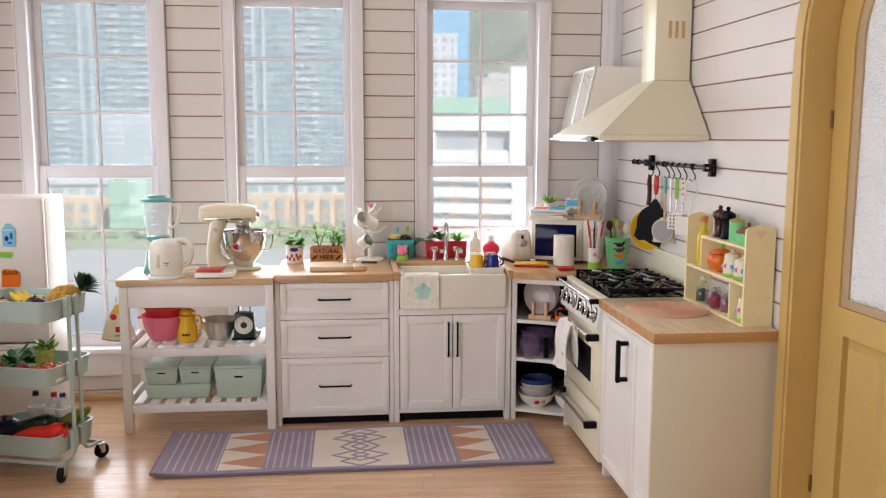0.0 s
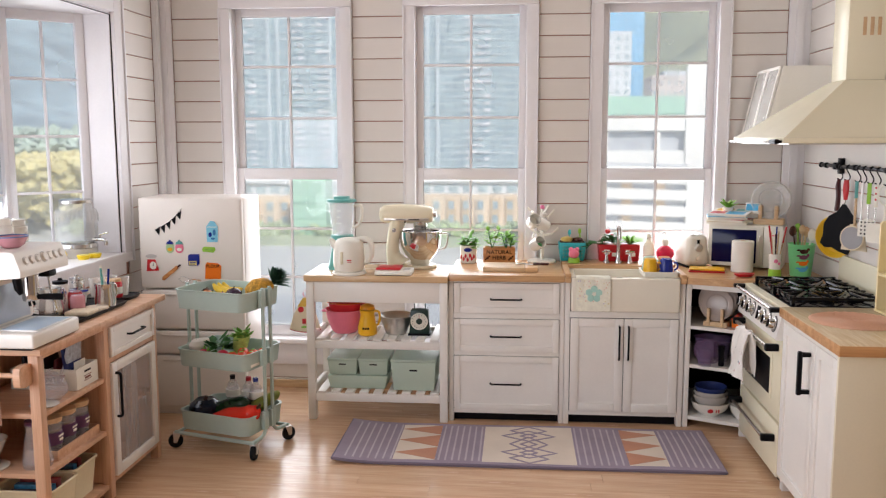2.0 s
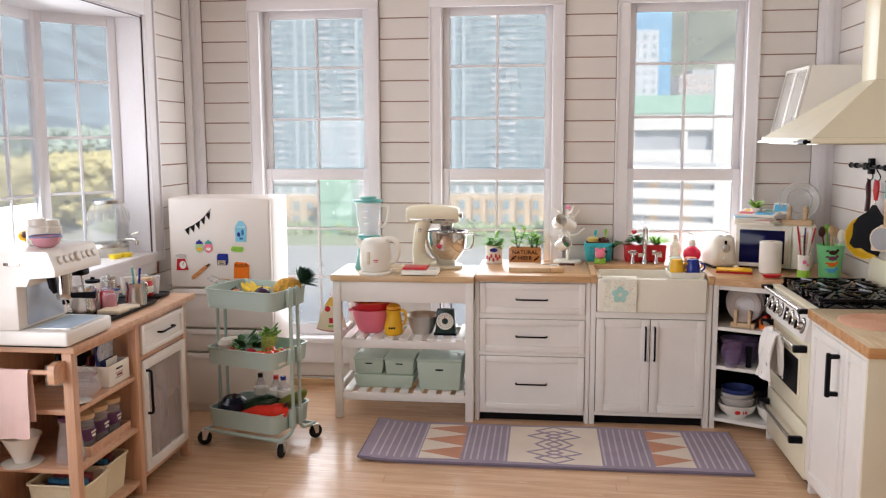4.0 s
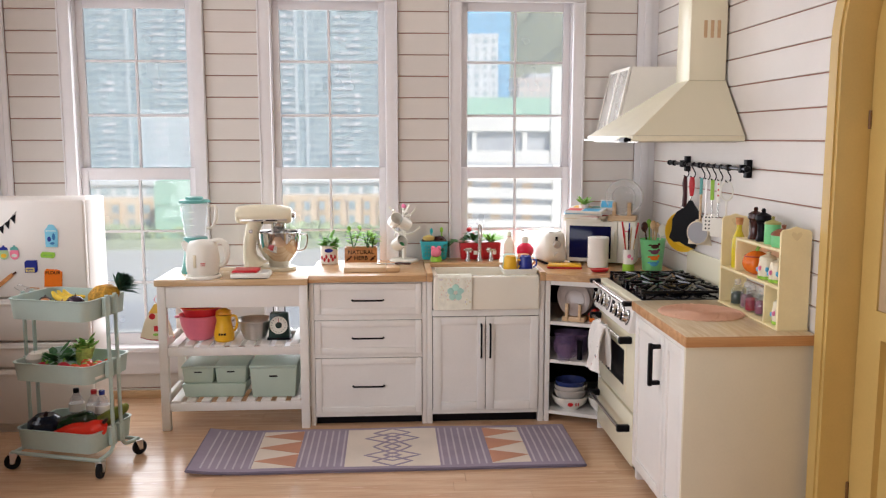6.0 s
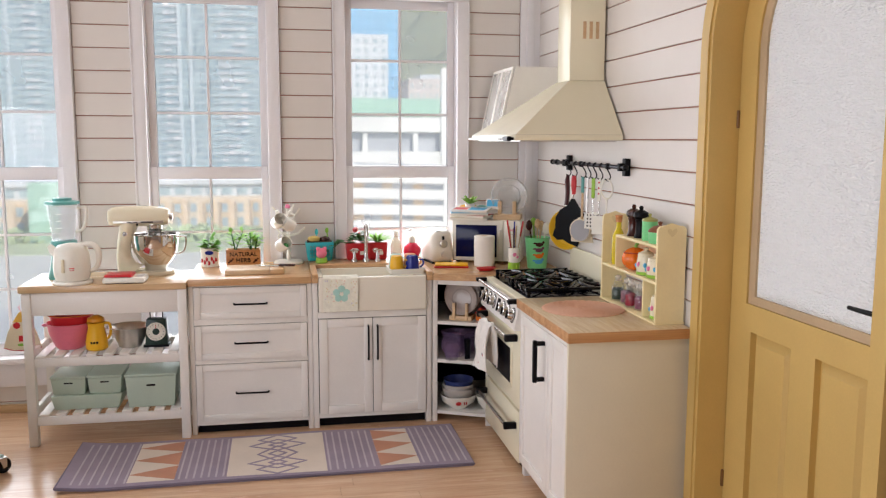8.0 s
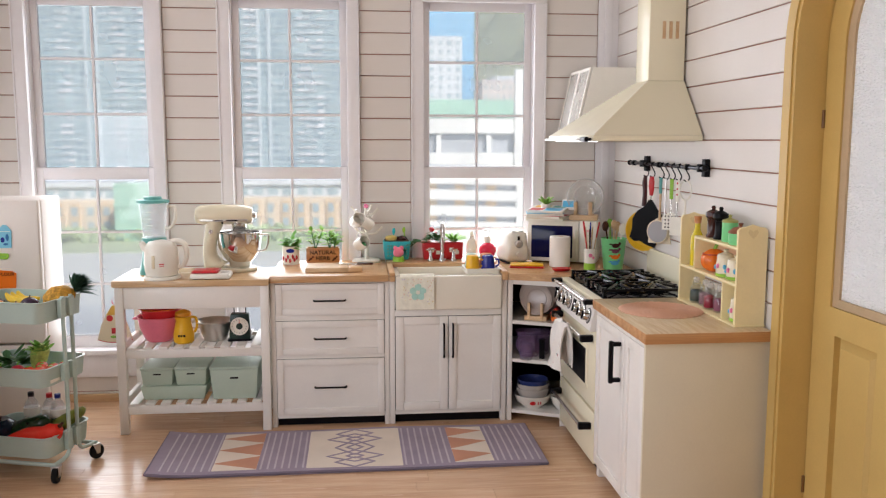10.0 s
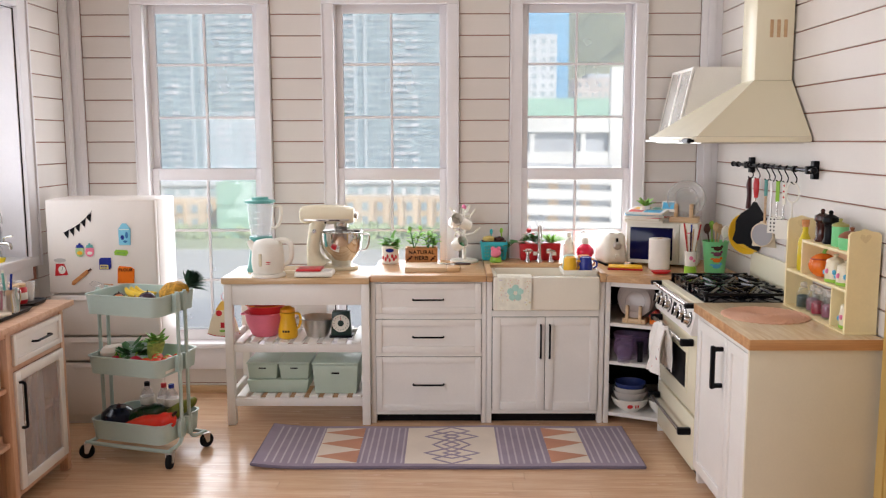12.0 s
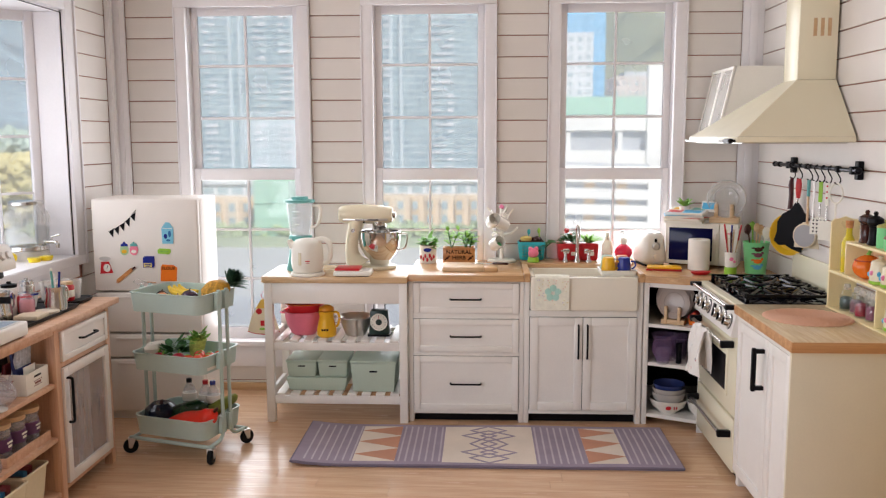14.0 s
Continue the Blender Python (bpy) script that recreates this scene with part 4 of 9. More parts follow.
solid("worktop", Geo().prism([(SX1 + 0.004, FY - 0.03), (SX1 + 0.004, BACK - 0.034), (RIGHT - 0.033, BACK - 0.034), (RIGHT - 0.033, KY + 0.002), (KX1 - 0.02, KY + 0.002), (KX1 - 0.04, KY + 0.02)][::-1], 0.894, TOP, 0.004), BEECH, "beech worktop across the kitchen corner", "worktop")

# Range cooker: front faces -x, built facing -y and turned
cook = thing("range_cooker", "cream enamel gas range cooker with black handles", "cooker", 1.2, 3.545, 0, -90)
# own coordinates: x runs toward -y of the room, y toward the wall
W = 0.757

B = 0.535
part("body", Geo().box(-W, 0, 0.012, B, 0.03, 0.90, 0.006), CREAM, cook)
part("plinth", Geo().box(-W + 0.01, -0.01, 0.03, B, 0.0, 0.03), DARKIN, cook)
part("hob", Geo().box(-W - 0.004, 0.002, -0.02, B, 0.901, 0.928, 0.006), CREAM, cook)
part("hob_well", Geo().box(-W + 0.028, -0.02, 0.022, B - 0.045, 0.9285, 0.934, 0.004), IRON, cook, "black hob plate under the grates")
part("splashback", Geo().box(-W, 0, B - 0.03, B - 0.012, 0.928, 1.10, 0.006), CREAM, cook)
fas = part("control_panel", Geo().prism([(-0.044, 0.762), (0.012, 0.762), (0.012, 0.899), (-0.014, 0.899), (-0.02, 0.895), (-0.047, 0.772)], -W + 0.004, -0.004).turn(SIDE), WHITE, cook)
for k in range(7):
    x = -W + 0.078 + k * 0.1
    if k == 3:
        part("display", Geo().box(x - 0.026, x + 0.026, -0.004, 0.002, -0.02, 0.03, 0.002), BLACK, fas, m=pose(0, -0.0335, 0.834, -12.4, 0, 0))
        continue
    kb = part("knob", Geo().lathe([(0.034, 0), (0.034, 0.006), (0.027, 0.009), (0.025, 0.03), (0.02, 0.034), (0, 0.034)], seg=24, m=pose(x, -0.0345, 0.83, 78, 0, 0)), CHROME, fas, "chrome control knob")
    part("pointer", Geo().box(-0.005, 0.005, -0.022, 0.022, 0.0335, 0.04, 0.002), BLACK, kb, m=pose(x, -0.0345, 0.83, 78, 0, 0))
    part("scale_ring", Geo().lathe([(0.036, 0.0002), (0.041, 0.0002), (0.041, 0.0012), (0.036, 0.0012), (0.036, 0.0002)], seg=24, m=pose(x, -0.0345, 0.83, 78, 0, 0)), BLACK, kb)
rail = part("towel_rail", Geo().tube([(-W + 0.01, -0.066, 0.914), (-0.01, -0.066, 0.914)], 0.009), STEEL, cook, "steel front rail with black ends")
for x in (-W + 0.02, -0.02):
    part("rail_end", Geo().box(x - 0.02, x + 0.02, -0.08, -0.012, 0.902, 0.9255, 0.007), BLACK, rail)
od = part("oven_door", Geo().box(-W + 0.008, -0.008, -0.016, 0.011, 0.34, 0.765, 0.008).box(-W + 0.1, -0.14, -0.022, -0.014, 0.42, 0.66, 0.006), CREAM, cook)
part("oven_glass", Geo().box(-W + 0.125, -0.165, -0.0255, -0.0222, 0.445, 0.635, 0.002), BLACK, od, "dark oven glass")
dd = part("lower_drawer", Geo().box(-W + 0.008, -0.008, -0.016, 0.011, 0.05, 0.325, 0.008), CREAM, cook)
for z, par in ((0.715, od), (0.245, dd)):
    h = part("handle", Geo().tube([(-W + 0.06, -0.07, z), (-0.06, -0.07, z)], 0.011), STEEL, par, "steel bar handle with black mounts")
    for x in (-W + 0.055, -0.055):
        part("mount", Geo().box(x - 0.016, x + 0.016, -0.085, -0.017, z - 0.018, z + 0.018, 0.006), BLACK, h)
# burners and grates
for bx in (-W + 0.19, -0.19):
    for by in (0.15, 0.36):
        bn = part("burner", Geo().lathe([(0.0, 0.9325), (0.052, 0.9325), (0.052, 0.945), (0.04, 0.947), (0.04, 0.954), (0.0, 0.956)], bx, by, 20), IRON, cook)
for x0, x1 in ((-W + 0.045, -W / 2 - 0.004), (-W / 2 + 0.004, -0.045)):
    g = Geo()
    xm = (x0 + x1) / 2
    for y in (0.04, 0.25, 0.455):
        g.box(x0, x1, y - 0.007, y + 0.007, 0.958, 0.974, 0.003)
    for x in (x0 + 0.007, x1 - 0.007):
        g.box(x - 0.007, x + 0.007, 0.04, 0.455, 0.958, 0.974, 0.003)
    for y in (0.04, 0.455):
        for x in (x0 + 0.007, x1 - 0.007):
            g.box(x - 0.009, x + 0.009, y - 0.009, y + 0.009, 0.9325, 0.96, 0.002)
    for yc in (0.157, 0.355):
        for k in range(8):
            a = math.pi / 4 * k + 0.2
            dx, dy = math.cos(a), math.sin(a)
            q = min(abs((x1 - xm) / dx) if abs(dx) > 0.1 else 9, abs(0.098 / dy) if abs(dy) > 0.1 else 9) - 0.004
            g.tube([(xm + 0.03 * dx, yc + 0.03 * dy, 0.975), (xm + 0.055 * dx, yc + 0.055 * dy, 0.974), (xm + q * dx, yc + q * dy, 0.966)], [0.0075, 0.0085, 0.0085], 6)
    for k in range(4):
        for y in (0.04, 0.25, 0.455):
            g.box(x0 + 0.02 + k * (x1 - x0 - 0.04) / 3 - 0.01, x0 + 0.02 + k * (x1 - x0 - 0.04) / 3 + 0.01, y - 0.013, y + 0.013, 0.952, 0.978, 0.005)
    part("grate", g, IRON, cook, "black cast-iron pan grate")

# End cabinet with its own worktop
EY0, EY1, EX = 2.765, 3.542, 1.205
c = thing("end_cabinet", "white cabinet with framed door and cream side panel", "cabinet", EX, EY1, 0, -90)
L = EY1 - EY0
dp = RIGHT - 0.004 - EX
part("body", Geo().box(0.0, L - 0.02, 0.01, dp, 0.07, 0.888).box(0, 0.04, -0.002, 0.05, 0, 0.07, 0.003), WHITE, c)
part("side_panel", Geo().box(L - 0.0195, L, -0.0305, dp, 0, 0.8885, 0.003), CREAMSIDE, c, "plain cream side panel")
part("face_frame", Geo().box(0, 0.03, -0.012, 0.0095, 0.07, 0.888, 0.002).box(0.03, L - 0.0198, -0.03, 0.0095, 0.865, 0.8885, 0.002).box(0.03, L - 0.02, -0.012, 0.0095, 0.07, 0.085, 0.002), WHITE, c)
d = shaker("door", c, 0.033, 0.49, -0.012, 0.088, 0.862, rail=0.05)
shaker("door", c, 0.494, L - 0.0196, -0.012, 0.088, 0.862, rail=0.05)
g = Geo().box(0.43, 0.452, -0.07, -0.03, 0.625, 0.645, 0.004).box(0.43, 0.452, -0.07, -0.03, 0.795, 0.815, 0.004).box(0.428, 0.454, -0.086, -0.066, 0.62, 0.82, 0.006)
part("handle", g, BLACK, d, "chunky black pull handle")
end_top = solid("worktop", Geo().box(1.166, RIGHT - 0.014, EY0 - 0.025, EY1 + 0.002, 0.889, TOP, 0.005), PINEY, "pale varnished wooden worktop on the end cabinet", "worktop")
part("front_edge", Geo().box(1.166, RIGHT - 0.014, EY0 - 0.0285, EY0 - 0.0252, 0.889, TOP - 0.002, 0.001), HONEYX, end_top, "darker end-grain edge")
part("front_edge", Geo().box(1.1625, 1.1657, EY0 - 0.0285, EY1 + 0.002, 0.889, TOP - 0.002, 0.001), HONEYX, end_top, "darker end-grain edge")

# Cooker hood
hood = thing("cooker_hood", "cream wall-mounted chimney cooker hood", "hood", RIGHT, 4.06, 1.735)
HW, HD = 0.49, 0.58
bm = bmesh.new()
A = [bm.verts.new(v) for v in ((-HD, -HW, 0.03), (-HD, HW, 0.03), (-0.014, HW, 0.03), (-0.014, -HW, 0.03))]
Bv = [bm.verts.new(v) for v in ((-0.215, -0.215, 0.318), (-0.215, 0.005, 0.318), (-0.014, 0.005, 0.318), (-0.014, -0.215, 0.318))]
for k in range(4):
    bm.faces.new((A[k], A[(k + 1) % 4], Bv[(k + 1) % 4], Bv[k]))
bm.faces.new(A)
bm.faces.new(Bv)
part("canopy", finish(bm), CREAM, hood)
part("rim", Geo().box(-HD - 0.006, -0.013, -HW - 0.006, HW + 0.006, 0, 0.0295, 0.004), CREAM, hood)
ch = part("chimney", Geo().box(-0.21, -0.014, -0.21, 0.0, 0.319, CEIL - 1.736, 0.004), CREAM, hood)
for k in range(3):
    part("slot", Geo().box(-0.14 + k * 0.036, -0.122 + k * 0.036, -0.212, -0.2095, 0.54, 0.63, 0.0005), STRIP, ch)
part("filter", Geo().box(-HD + 0.03, -0.04, -HW + 0.03, HW - 0.03, -0.006, -0.0005), BRUSHED, hood)
part("pull_knob", Geo().tube([(-HD - 0.008, -HW + 0.02, 0.008), (-HD - 0.035, -HW + 0.02, 0.008)], 0.007).tube([(-HD - 0.03, -HW + 0.02, 0.008), (-HD - 0.03, -HW + 0.12, 0.008)], [0.013, 0.012], 12), BLACK, hood, "black bar knob")
part("guide_rail", Geo().box(-HD - 0.03, -HD - 0.0065, -HW + 0.125, HW, 0.0, 0.012, 0.002), STEEL, hood)

# Wall cabinet with slanted glass doors
wc = thing("wall_cabinet", "small white wall cabinet with slanted glass doors", "cabinet", RIGHT, 4.58, 1.77)
part("body", Geo().prism([(-0.4, 0.0), (-0.014, 0.0), (-0.014, 0.415), (-0.31, 0.415)], 0.0, 0.012).turn(UPRIGHT), WHITE, wc)
part("side", Geo().prism([(-0.4, 0.0), (-0.014, 0.0), (-0.014, 0.415), (-0.31, 0.415)], 0.488, 0.5).turn(UPRIGHT), WHITE, wc)
part("back", Geo().box(-0.026, -0.0135, 0.013, 0.487, 0, 0.415), WHITE, wc)
part("top", Geo().box(-0.305, -0.027, 0.013, 0.487, 0.402, 0.414), WHITE, wc)
part("base", Geo().box(-0.395, -0.027, 0.013, 0.487, 0.0, 0.012), WHITE, wc)
ang = math.degrees(math.atan2(0.09, 0.415))
for y0, y1 in ((0.005, 0.25), (0.252, 0.495)):
    m = Matrix.Translation((-0.404, 0, 0.0)) @ pose(0, 0, 0, 0, ang, 0)
    f = part("glass_door", Geo().box(-0.012, 0.0, y0, y0 + 0.018, 0.0, 0.423, 0.002).box(-0.012, 0.0, y1 - 0.018, y1, 0.0, 0.423, 0.002).box(-0.012, 0, y0 + 0.018, y1 - 0.018, 0, 0.018, 0.002).box(-0.012, 0, y0 + 0.018, y1 - 0.018, 0.405, 0.423, 0.002), WHITE, wc, m=m)
    part("pane", Geo().box(-0.008, -0.004, y0 + 0.018, y1 - 0.018, 0.018, 0.405), MILK, f)
part("tray", Geo().box(-0.46, -0.014, -0.02, 0.5, -0.034, -0.0005, 0.003), WHITE, wc)

FRIDGEM = mat("fridge_enamel", srgb(234, 226, 217), 0.35, var=0.02, scale=3, relief=0.03)
# Fridge
fr = thing("fridge", "cream fridge with coloured magnets and small drawers", "fridge", -2.172, 4.42, 0)
FWH = 0.332
part("body", Geo().box(-FWH, FWH, 0.045, 0.37, 0.02, 1.40, 0.014, 3), FRIDGEM, fr)
part("plinth", Geo().box(-FWH + 0.02, FWH - 0.02, 0.03, 0.35, 0, 0.05), FRIDGEM, fr)
for z0, z1 in ((0.825, 1.398), (0.562, 0.815), (0.402, 0.552), (0.055, 0.392)):
    d = part("door" if z0 > 0.8 else "drawer", Geo().box(-FWH, FWH, 0, 0.043, z0, z1, 0.012, 3), FRIDGEM, fr)
    if z0 < 0.8:
        part("grip", Geo().box(-FWH + 0.12, FWH - 0.12, -0.008, 0.002, z1 - 0.035, z1 - 0.02, 0.004), FRIDGEM, d)

# Rolling trolley: long side along its own x
tr = thing("trolley", "pale green three-tier metal rolling trolley", "trolley", -1.775, 3.945, 0, -17)
TW, TD = 0.237, 0.185


def rounded(w, d, r, n=5):
    out = []
    for cx0, cy0, a0 in ((w - r, d - r, 0), (-w + r, d - r, 90), (-w + r, -d + r, 180), (w - r, -d + r, 270)):
        for k in range(n + 1):
            a = radians(a0 + 90 * k / n)
            out.append((cx0 + r * math.cos(a), cy0 + r * math.sin(a)))
    return out


def tray(w, d, z0, z1, r=0.05, wall=0.006, flare=0.96):
    bm = bmesh.new()
    def ring(s, z, inset=0.0):
        return [bm.verts.new((x * s * (1 - inset / w), y * s * (1 - inset / d), z)) for x, y in rounded(w, d, r)]
    rings = [ring(flare, z0), ring(1.0, z1 - 0.008), ring(1.02, z1 - 0.004), ring(1.02, z1), ring(1.0, z1, wall), ring(flare, z0 + 0.012, wall)]
    k = len(rings[0])
    for a, b in zip(rings, rings[1:]):
        for i in range(k):
            bm.faces.new((a[i], a[(i + 1) % k], b[(i + 1) % k], b[i]))
    bm.faces.new(rings[0])
    bm.faces.new(rings[-1])
    ob = Geo()
    ob.bm = bm
    return ob


for z0, z1 in ((0.82, 0.928), (0.49, 0.588), (0.12, 0.228)):
    tp = part("tray", tray(TW, TD, z0, z1), SAGE, tr)
    for x in (-TW - 0.012, TW + 0.012):
        for y in (-0.035, 0.035):
            part("clip", Geo().box(x - 0.012, x + 0.014, y - 0.022, y + 0.022, z0 + 0.01, z1 + 0.002, 0.004), SAGE, tp)
for x in (-1, 1):
    for y in (-0.035, 0.035):
        xx = x * (TW + 0.018)
        s = 1 if y > 0 else -1
        part("post", Geo().tube([(xx, y, 0.94), (xx, y, 0.2), (xx, y, 0.15), (xx, y + s * 0.02, 0.11), (xx, y + s * 0.06, 0.095), (xx, s * (TD - 0.01), 0.09)], 0.0105), SAGE, tr)
for s in (-1, 1):
    part("foot_rail", Geo().tube([(-TW - 0.034, s * (TD - 0.012), 0.09), (TW + 0.034, s * (TD - 0.012), 0.09)], 0.0105), SAGE, tr)
wheel = Geo().lathe([(0.014, -0.013), (0.037, -0.013), (0.041, -0.007), (0.041, 0.007), (0.037, 0.013), (0.014, 0.013)], seg=26, m=pose(0, 0, 0.041, 90, 0, 0)).mesh()
hub = Geo().lathe([(0.0, -0.0145), (0.0135, -0.014), (0.0135, 0.014), (0.0, 0.0145)], seg=16, m=pose(0, 0, 0.041, 90, 0, 0)).mesh()
fork = Geo().prism([(-0.01, 0.034), (0.008, 0.032), (0.03, 0.084), (-0.012, 0.084)], -0.02, -0.016).prism([(-0.01, 0.034), (0.008, 0.032), (0.03, 0.084), (-0.012, 0.084)], 0.016, 0.02).turn(UPRIGHT).box(-0.014, 0.031, -0.021, 0.021, 0.0825, 0.0875, 0.001).lathe([(0.007, 0.073), (0.007, 0.085)], 0.012, 0, 10).mesh()
for i, (x, y) in enumerate(((-1, -1), (1, -1), (-1, 1), (1, 1))):
    m = pose(x * (TW + 0.03), y * (TD - 0.008), 0, 0, 0, 35 + 70 * i)
    cs = part("caster", fork, BRUSHED, tr, "small swivel caster", m=m)
    part("tyre", wheel, RUBBER, cs)
    part("hub", hub, STEEL, cs)

# Coffee cabinet along the left wall: front faces +x, built facing -y and turned
cc = thing("coffee_cabinet", "cherry wood sideboard with open shelves and a glass door", "cabinet", -2.11, 2.56, 0, 90)
# own x runs along the room's +y; own y toward the left wall
CL, CD, CH = 1.16, 0.44, 0.875
for x in (0.0, 0.57, CL - 0.045):
    for y in (0.0, CD - 0.045):
        if x == 0.57 and y:
            continue
        part("post", Geo().box(x, x + 0.045, y, y + 0.045, 0, CH, 0.003), CHERRY, cc)
part("rail", Geo().box(0.045, CL - 0.045, 0.004, 0.03, CH - 0.028, CH - 0.0005, 0.002), CHERRYY, cc)
for z in (0.05, 0.325, 0.59):
    part("shelf", Geo().box(0.02, 0.6, 0.012, CD - 0.01, z, z + 0.022, 0.002), CHERRYY, cc)
part("partition", Geo().box(0.585, 0.6, 0.046, CD - 0.01, 0.073, CH), CHERRY, cc)
part("end_panel", Geo().box(CL - 0.03, CL - 0.012, 0.046, CD - 0.046, 0.07, CH), CHERRY, cc)
part("back_panel", Geo().box(0.05, CL - 0.05, CD - 0.018, CD - 0.008, 0.05, CH), CHERRY, cc)
part("floor_panel", Geo().box(0.601, CL - 0.031, 0.02, CD - 0.02, 0.06, 0.085), CHERRYY, cc)
for z in (0.07, 0.675):
    part("rail", Geo().box(0.615, CL - 0.045, 0.003, 0.03, z, z + 0.025, 0.002), CHERRYY, cc)
dw = shaker("drawer", cc, 0.618, CL - 0.048, 0.006, 0.704, 0.852, rail=0.028)
bar_handle(dw, 0.79, 0.95, -0.012, 0.785, 0.0055)
gd = shaker("glass_door", cc, 0.618, CL - 0.048, 0.006, 0.10, 0.672, rail=0.048, panel=SATIN)
part("inner_shelf", Geo().box(0.601, CL - 0.031, 0.03, CD - 0.02, 0.38, 0.398, 0.002), CHERRYY, cc)
bar_handle(gd, 0.645, 0.62, -0.012, 0.40, 0.007, True)
solid("worktop", Geo().box(-0.03, CL + 0.075, -0.03, CD + 0.01, 0.876, 0.907, 0.005), CHERRYY, "cherry wood top of the coffee sideboard", "worktop", -2.11, 2.56, 0, 90)
part("towel_bar", Geo().prism([(-0.088, 0.775), (-0.08, 0.755), (-0.05, 0.748), (0.0, 0.752), (0.0, 0.838), (-0.05, 0.842), (-0.08, 0.835), (-0.088, 0.815)], 0.03, 0.062, 0.004).turn(UPRIGHT).tube([(-0.055, 0.06, 0.80), (-0.055, CD - 0.04, 0.80)], 0.011), CHERRYY, cc)

# Rug
rug = thing("rug", "flat woven runner in mauve, cream and rust with diamonds", "rug", -0.085, 4.005, 0, 0)

# Rug: mauve base with woven bands laid 1 mm proud
MAUVE = plain("mauve_weave", 158, 146, 162, 0.95, fine=260, relief=0.5, var=0.1)
BINDW = plain("grey_mauve_binding", 120, 110, 126, 0.95, fine=260, relief=0.5)
LILAC = plain("pale_lilac_weave", 196, 187, 196, 0.95, fine=260, relief=0.5, var=0.08)
CREAMW = plain("cream_weave", 228, 216, 202, 0.95, fine=260, relief=0.5, var=0.06)
RUST = plain("rust_weave", 202, 148, 122, 0.95, fine=260, relief=0.5, var=0.1)
RW, RD, RT = 1.055, 0.322, 0.012


def wave(x, y):
    return 0.016 * (0.5 + noise.noise(Vector((x * 1.7, y * 2.2, 4.0))))


def lift(x):
    """The rug's end curls off the floor."""
    return 0.02 * max(0.0, (-x - RW + 0.3) / 0.3) ** 2


def rug_sheet(outline, z0, z1, material, name, step=0.05):
    """A piece of the weave that follows the rug's slow waves."""
    bm = bmesh.new()
    f = bm.faces.new([bm.verts.new((x, y, 0)) for x, y in outline])
    r = bmesh.ops.extrude_face_region(bm, geom=[f])
    up = {v for v in r["geom"] if isinstance(v, bmesh.types.BMVert)}
    for v in bm.verts:
        v.co.z = z1 if v in up else z0
    for limit, cuts in ((0.12, 6), (0.1, 4)):
        bmesh.ops.subdivide_edges(bm, edges=[e for e in bm.edges if e.calc_length() > limit], cuts=cuts, use_grid_fill=True)
    for v in bm.verts:
        v.co.z += lift(v.co.x) + (0.5 * wave(v.co.x, v.co.y) + 0.003 if v.co.z > 0.001 else 0.0)
    return part(name, finish(bm), material, rug)


rug.matrix_basis = pose(-0.078, 4.012, 0, 0, 0, 0.2)
rug_sheet([(-RW, -RD), (RW, -RD), (RW, RD), (-RW, RD)], 0.0005, RT, MAUVE, "field")


def rx(u):
    return -RW + 2 * RW * u


def rect(u0, u1, v0=0.06, v1=0.94):
    return [(rx(u0), -RD + 2 * RD * v0), (rx(u1), -RD + 2 * RD * v0), (rx(u1), -RD + 2 * RD * v1), (rx(u0), -RD + 2 * RD * v1)]


for u0, u1, k in ((0.03, 0.15, 7), (0.275, 0.38, 7), (0.64, 0.75, 7), (0.875, 0.985, 7)):
    for i in range(k):
        u = u0 + (u1 - u0) * i / (k - 1)
        rug_sheet(rect(u - 0.0023, u + 0.0023), RT - 0.001, RT + 0.0022, LILAC, "stripe")
for u0, u1 in ((0.155, 0.265), (0.765, 0.865)):
    rug_sheet(rect(u0, u1), RT, RT + 0.0012, CREAMW, "band")
    left, right = (u1, u0) if u0 < 0.5 else (u0, u1)
    for v0, v1 in ((0.07, 0.36), (0.38, 0.68), (0.70, 0.94)):
        vm = (v0 + v1) / 2
        rug_sheet([(rx(left), -RD + 2 * RD * v0), (rx(right), -RD + 2 * RD * vm), (rx(left), -RD + 2 * RD * v1)], RT + 0.0013, RT + 0.0025, RUST, "triangle")
rug_sheet(rect(0.388, 0.632, 0.05, 0.95), RT, RT + 0.0012, CREAMW, "band")
for cu, cv, hu, hv in ((0.51, 0.3, 0.072, 0.13), (0.51, 0.7, 0.072, 0.13), (0.51, 0.5, 0.05, 0.17), (0.51, 0.16, 0.05, 0.11), (0.51, 0.84, 0.05, 0.11), (0.51, 0.3, 0.022, 0.05), (0.51, 0.7, 0.022, 0.05), (0.51, 0.5, 0.022, 0.06)):
    pts = [(rx(cu - hu), cv), (rx(cu), cv - hv), (rx(cu + hu), cv), (rx(cu), cv + hv)]
    line = []
    for (xa, va), (xb, vb) in zip(pts, pts[1:] + pts[:1]):
        line += [(xa + (xb - xa) * k / 4, -RD + 2 * RD * (va + (vb - va) * k / 4)) for k in range(4)]
    part("diamond", Geo().tube([(x, y, RT + 0.0045 + 0.5 * wave(x, y)) for x, y in line], 0.0085, 6, True, 0.3), MAUVE, rug)
edge = [(-RW + 2 * RW * k / 24, -RD) for k in range(25)] + [(RW - 2 * RW * k / 24, RD) for k in range(25)]
part("binding", Geo().tube([(x, y, 0.009 + lift(x) + 0.25 * wave(x, y)) for x, y in edge], 0.008, 8, True), BINDW, rug, "darker bound edge")

# ---- small things ----
RED = plain("red_gloss", 200, 38, 44, 0.3)
PINK = plain("pink_plastic", 240, 128, 152, 0.35)
YELLOW = plain("yellow_plastic", 240, 184, 36, 0.35)
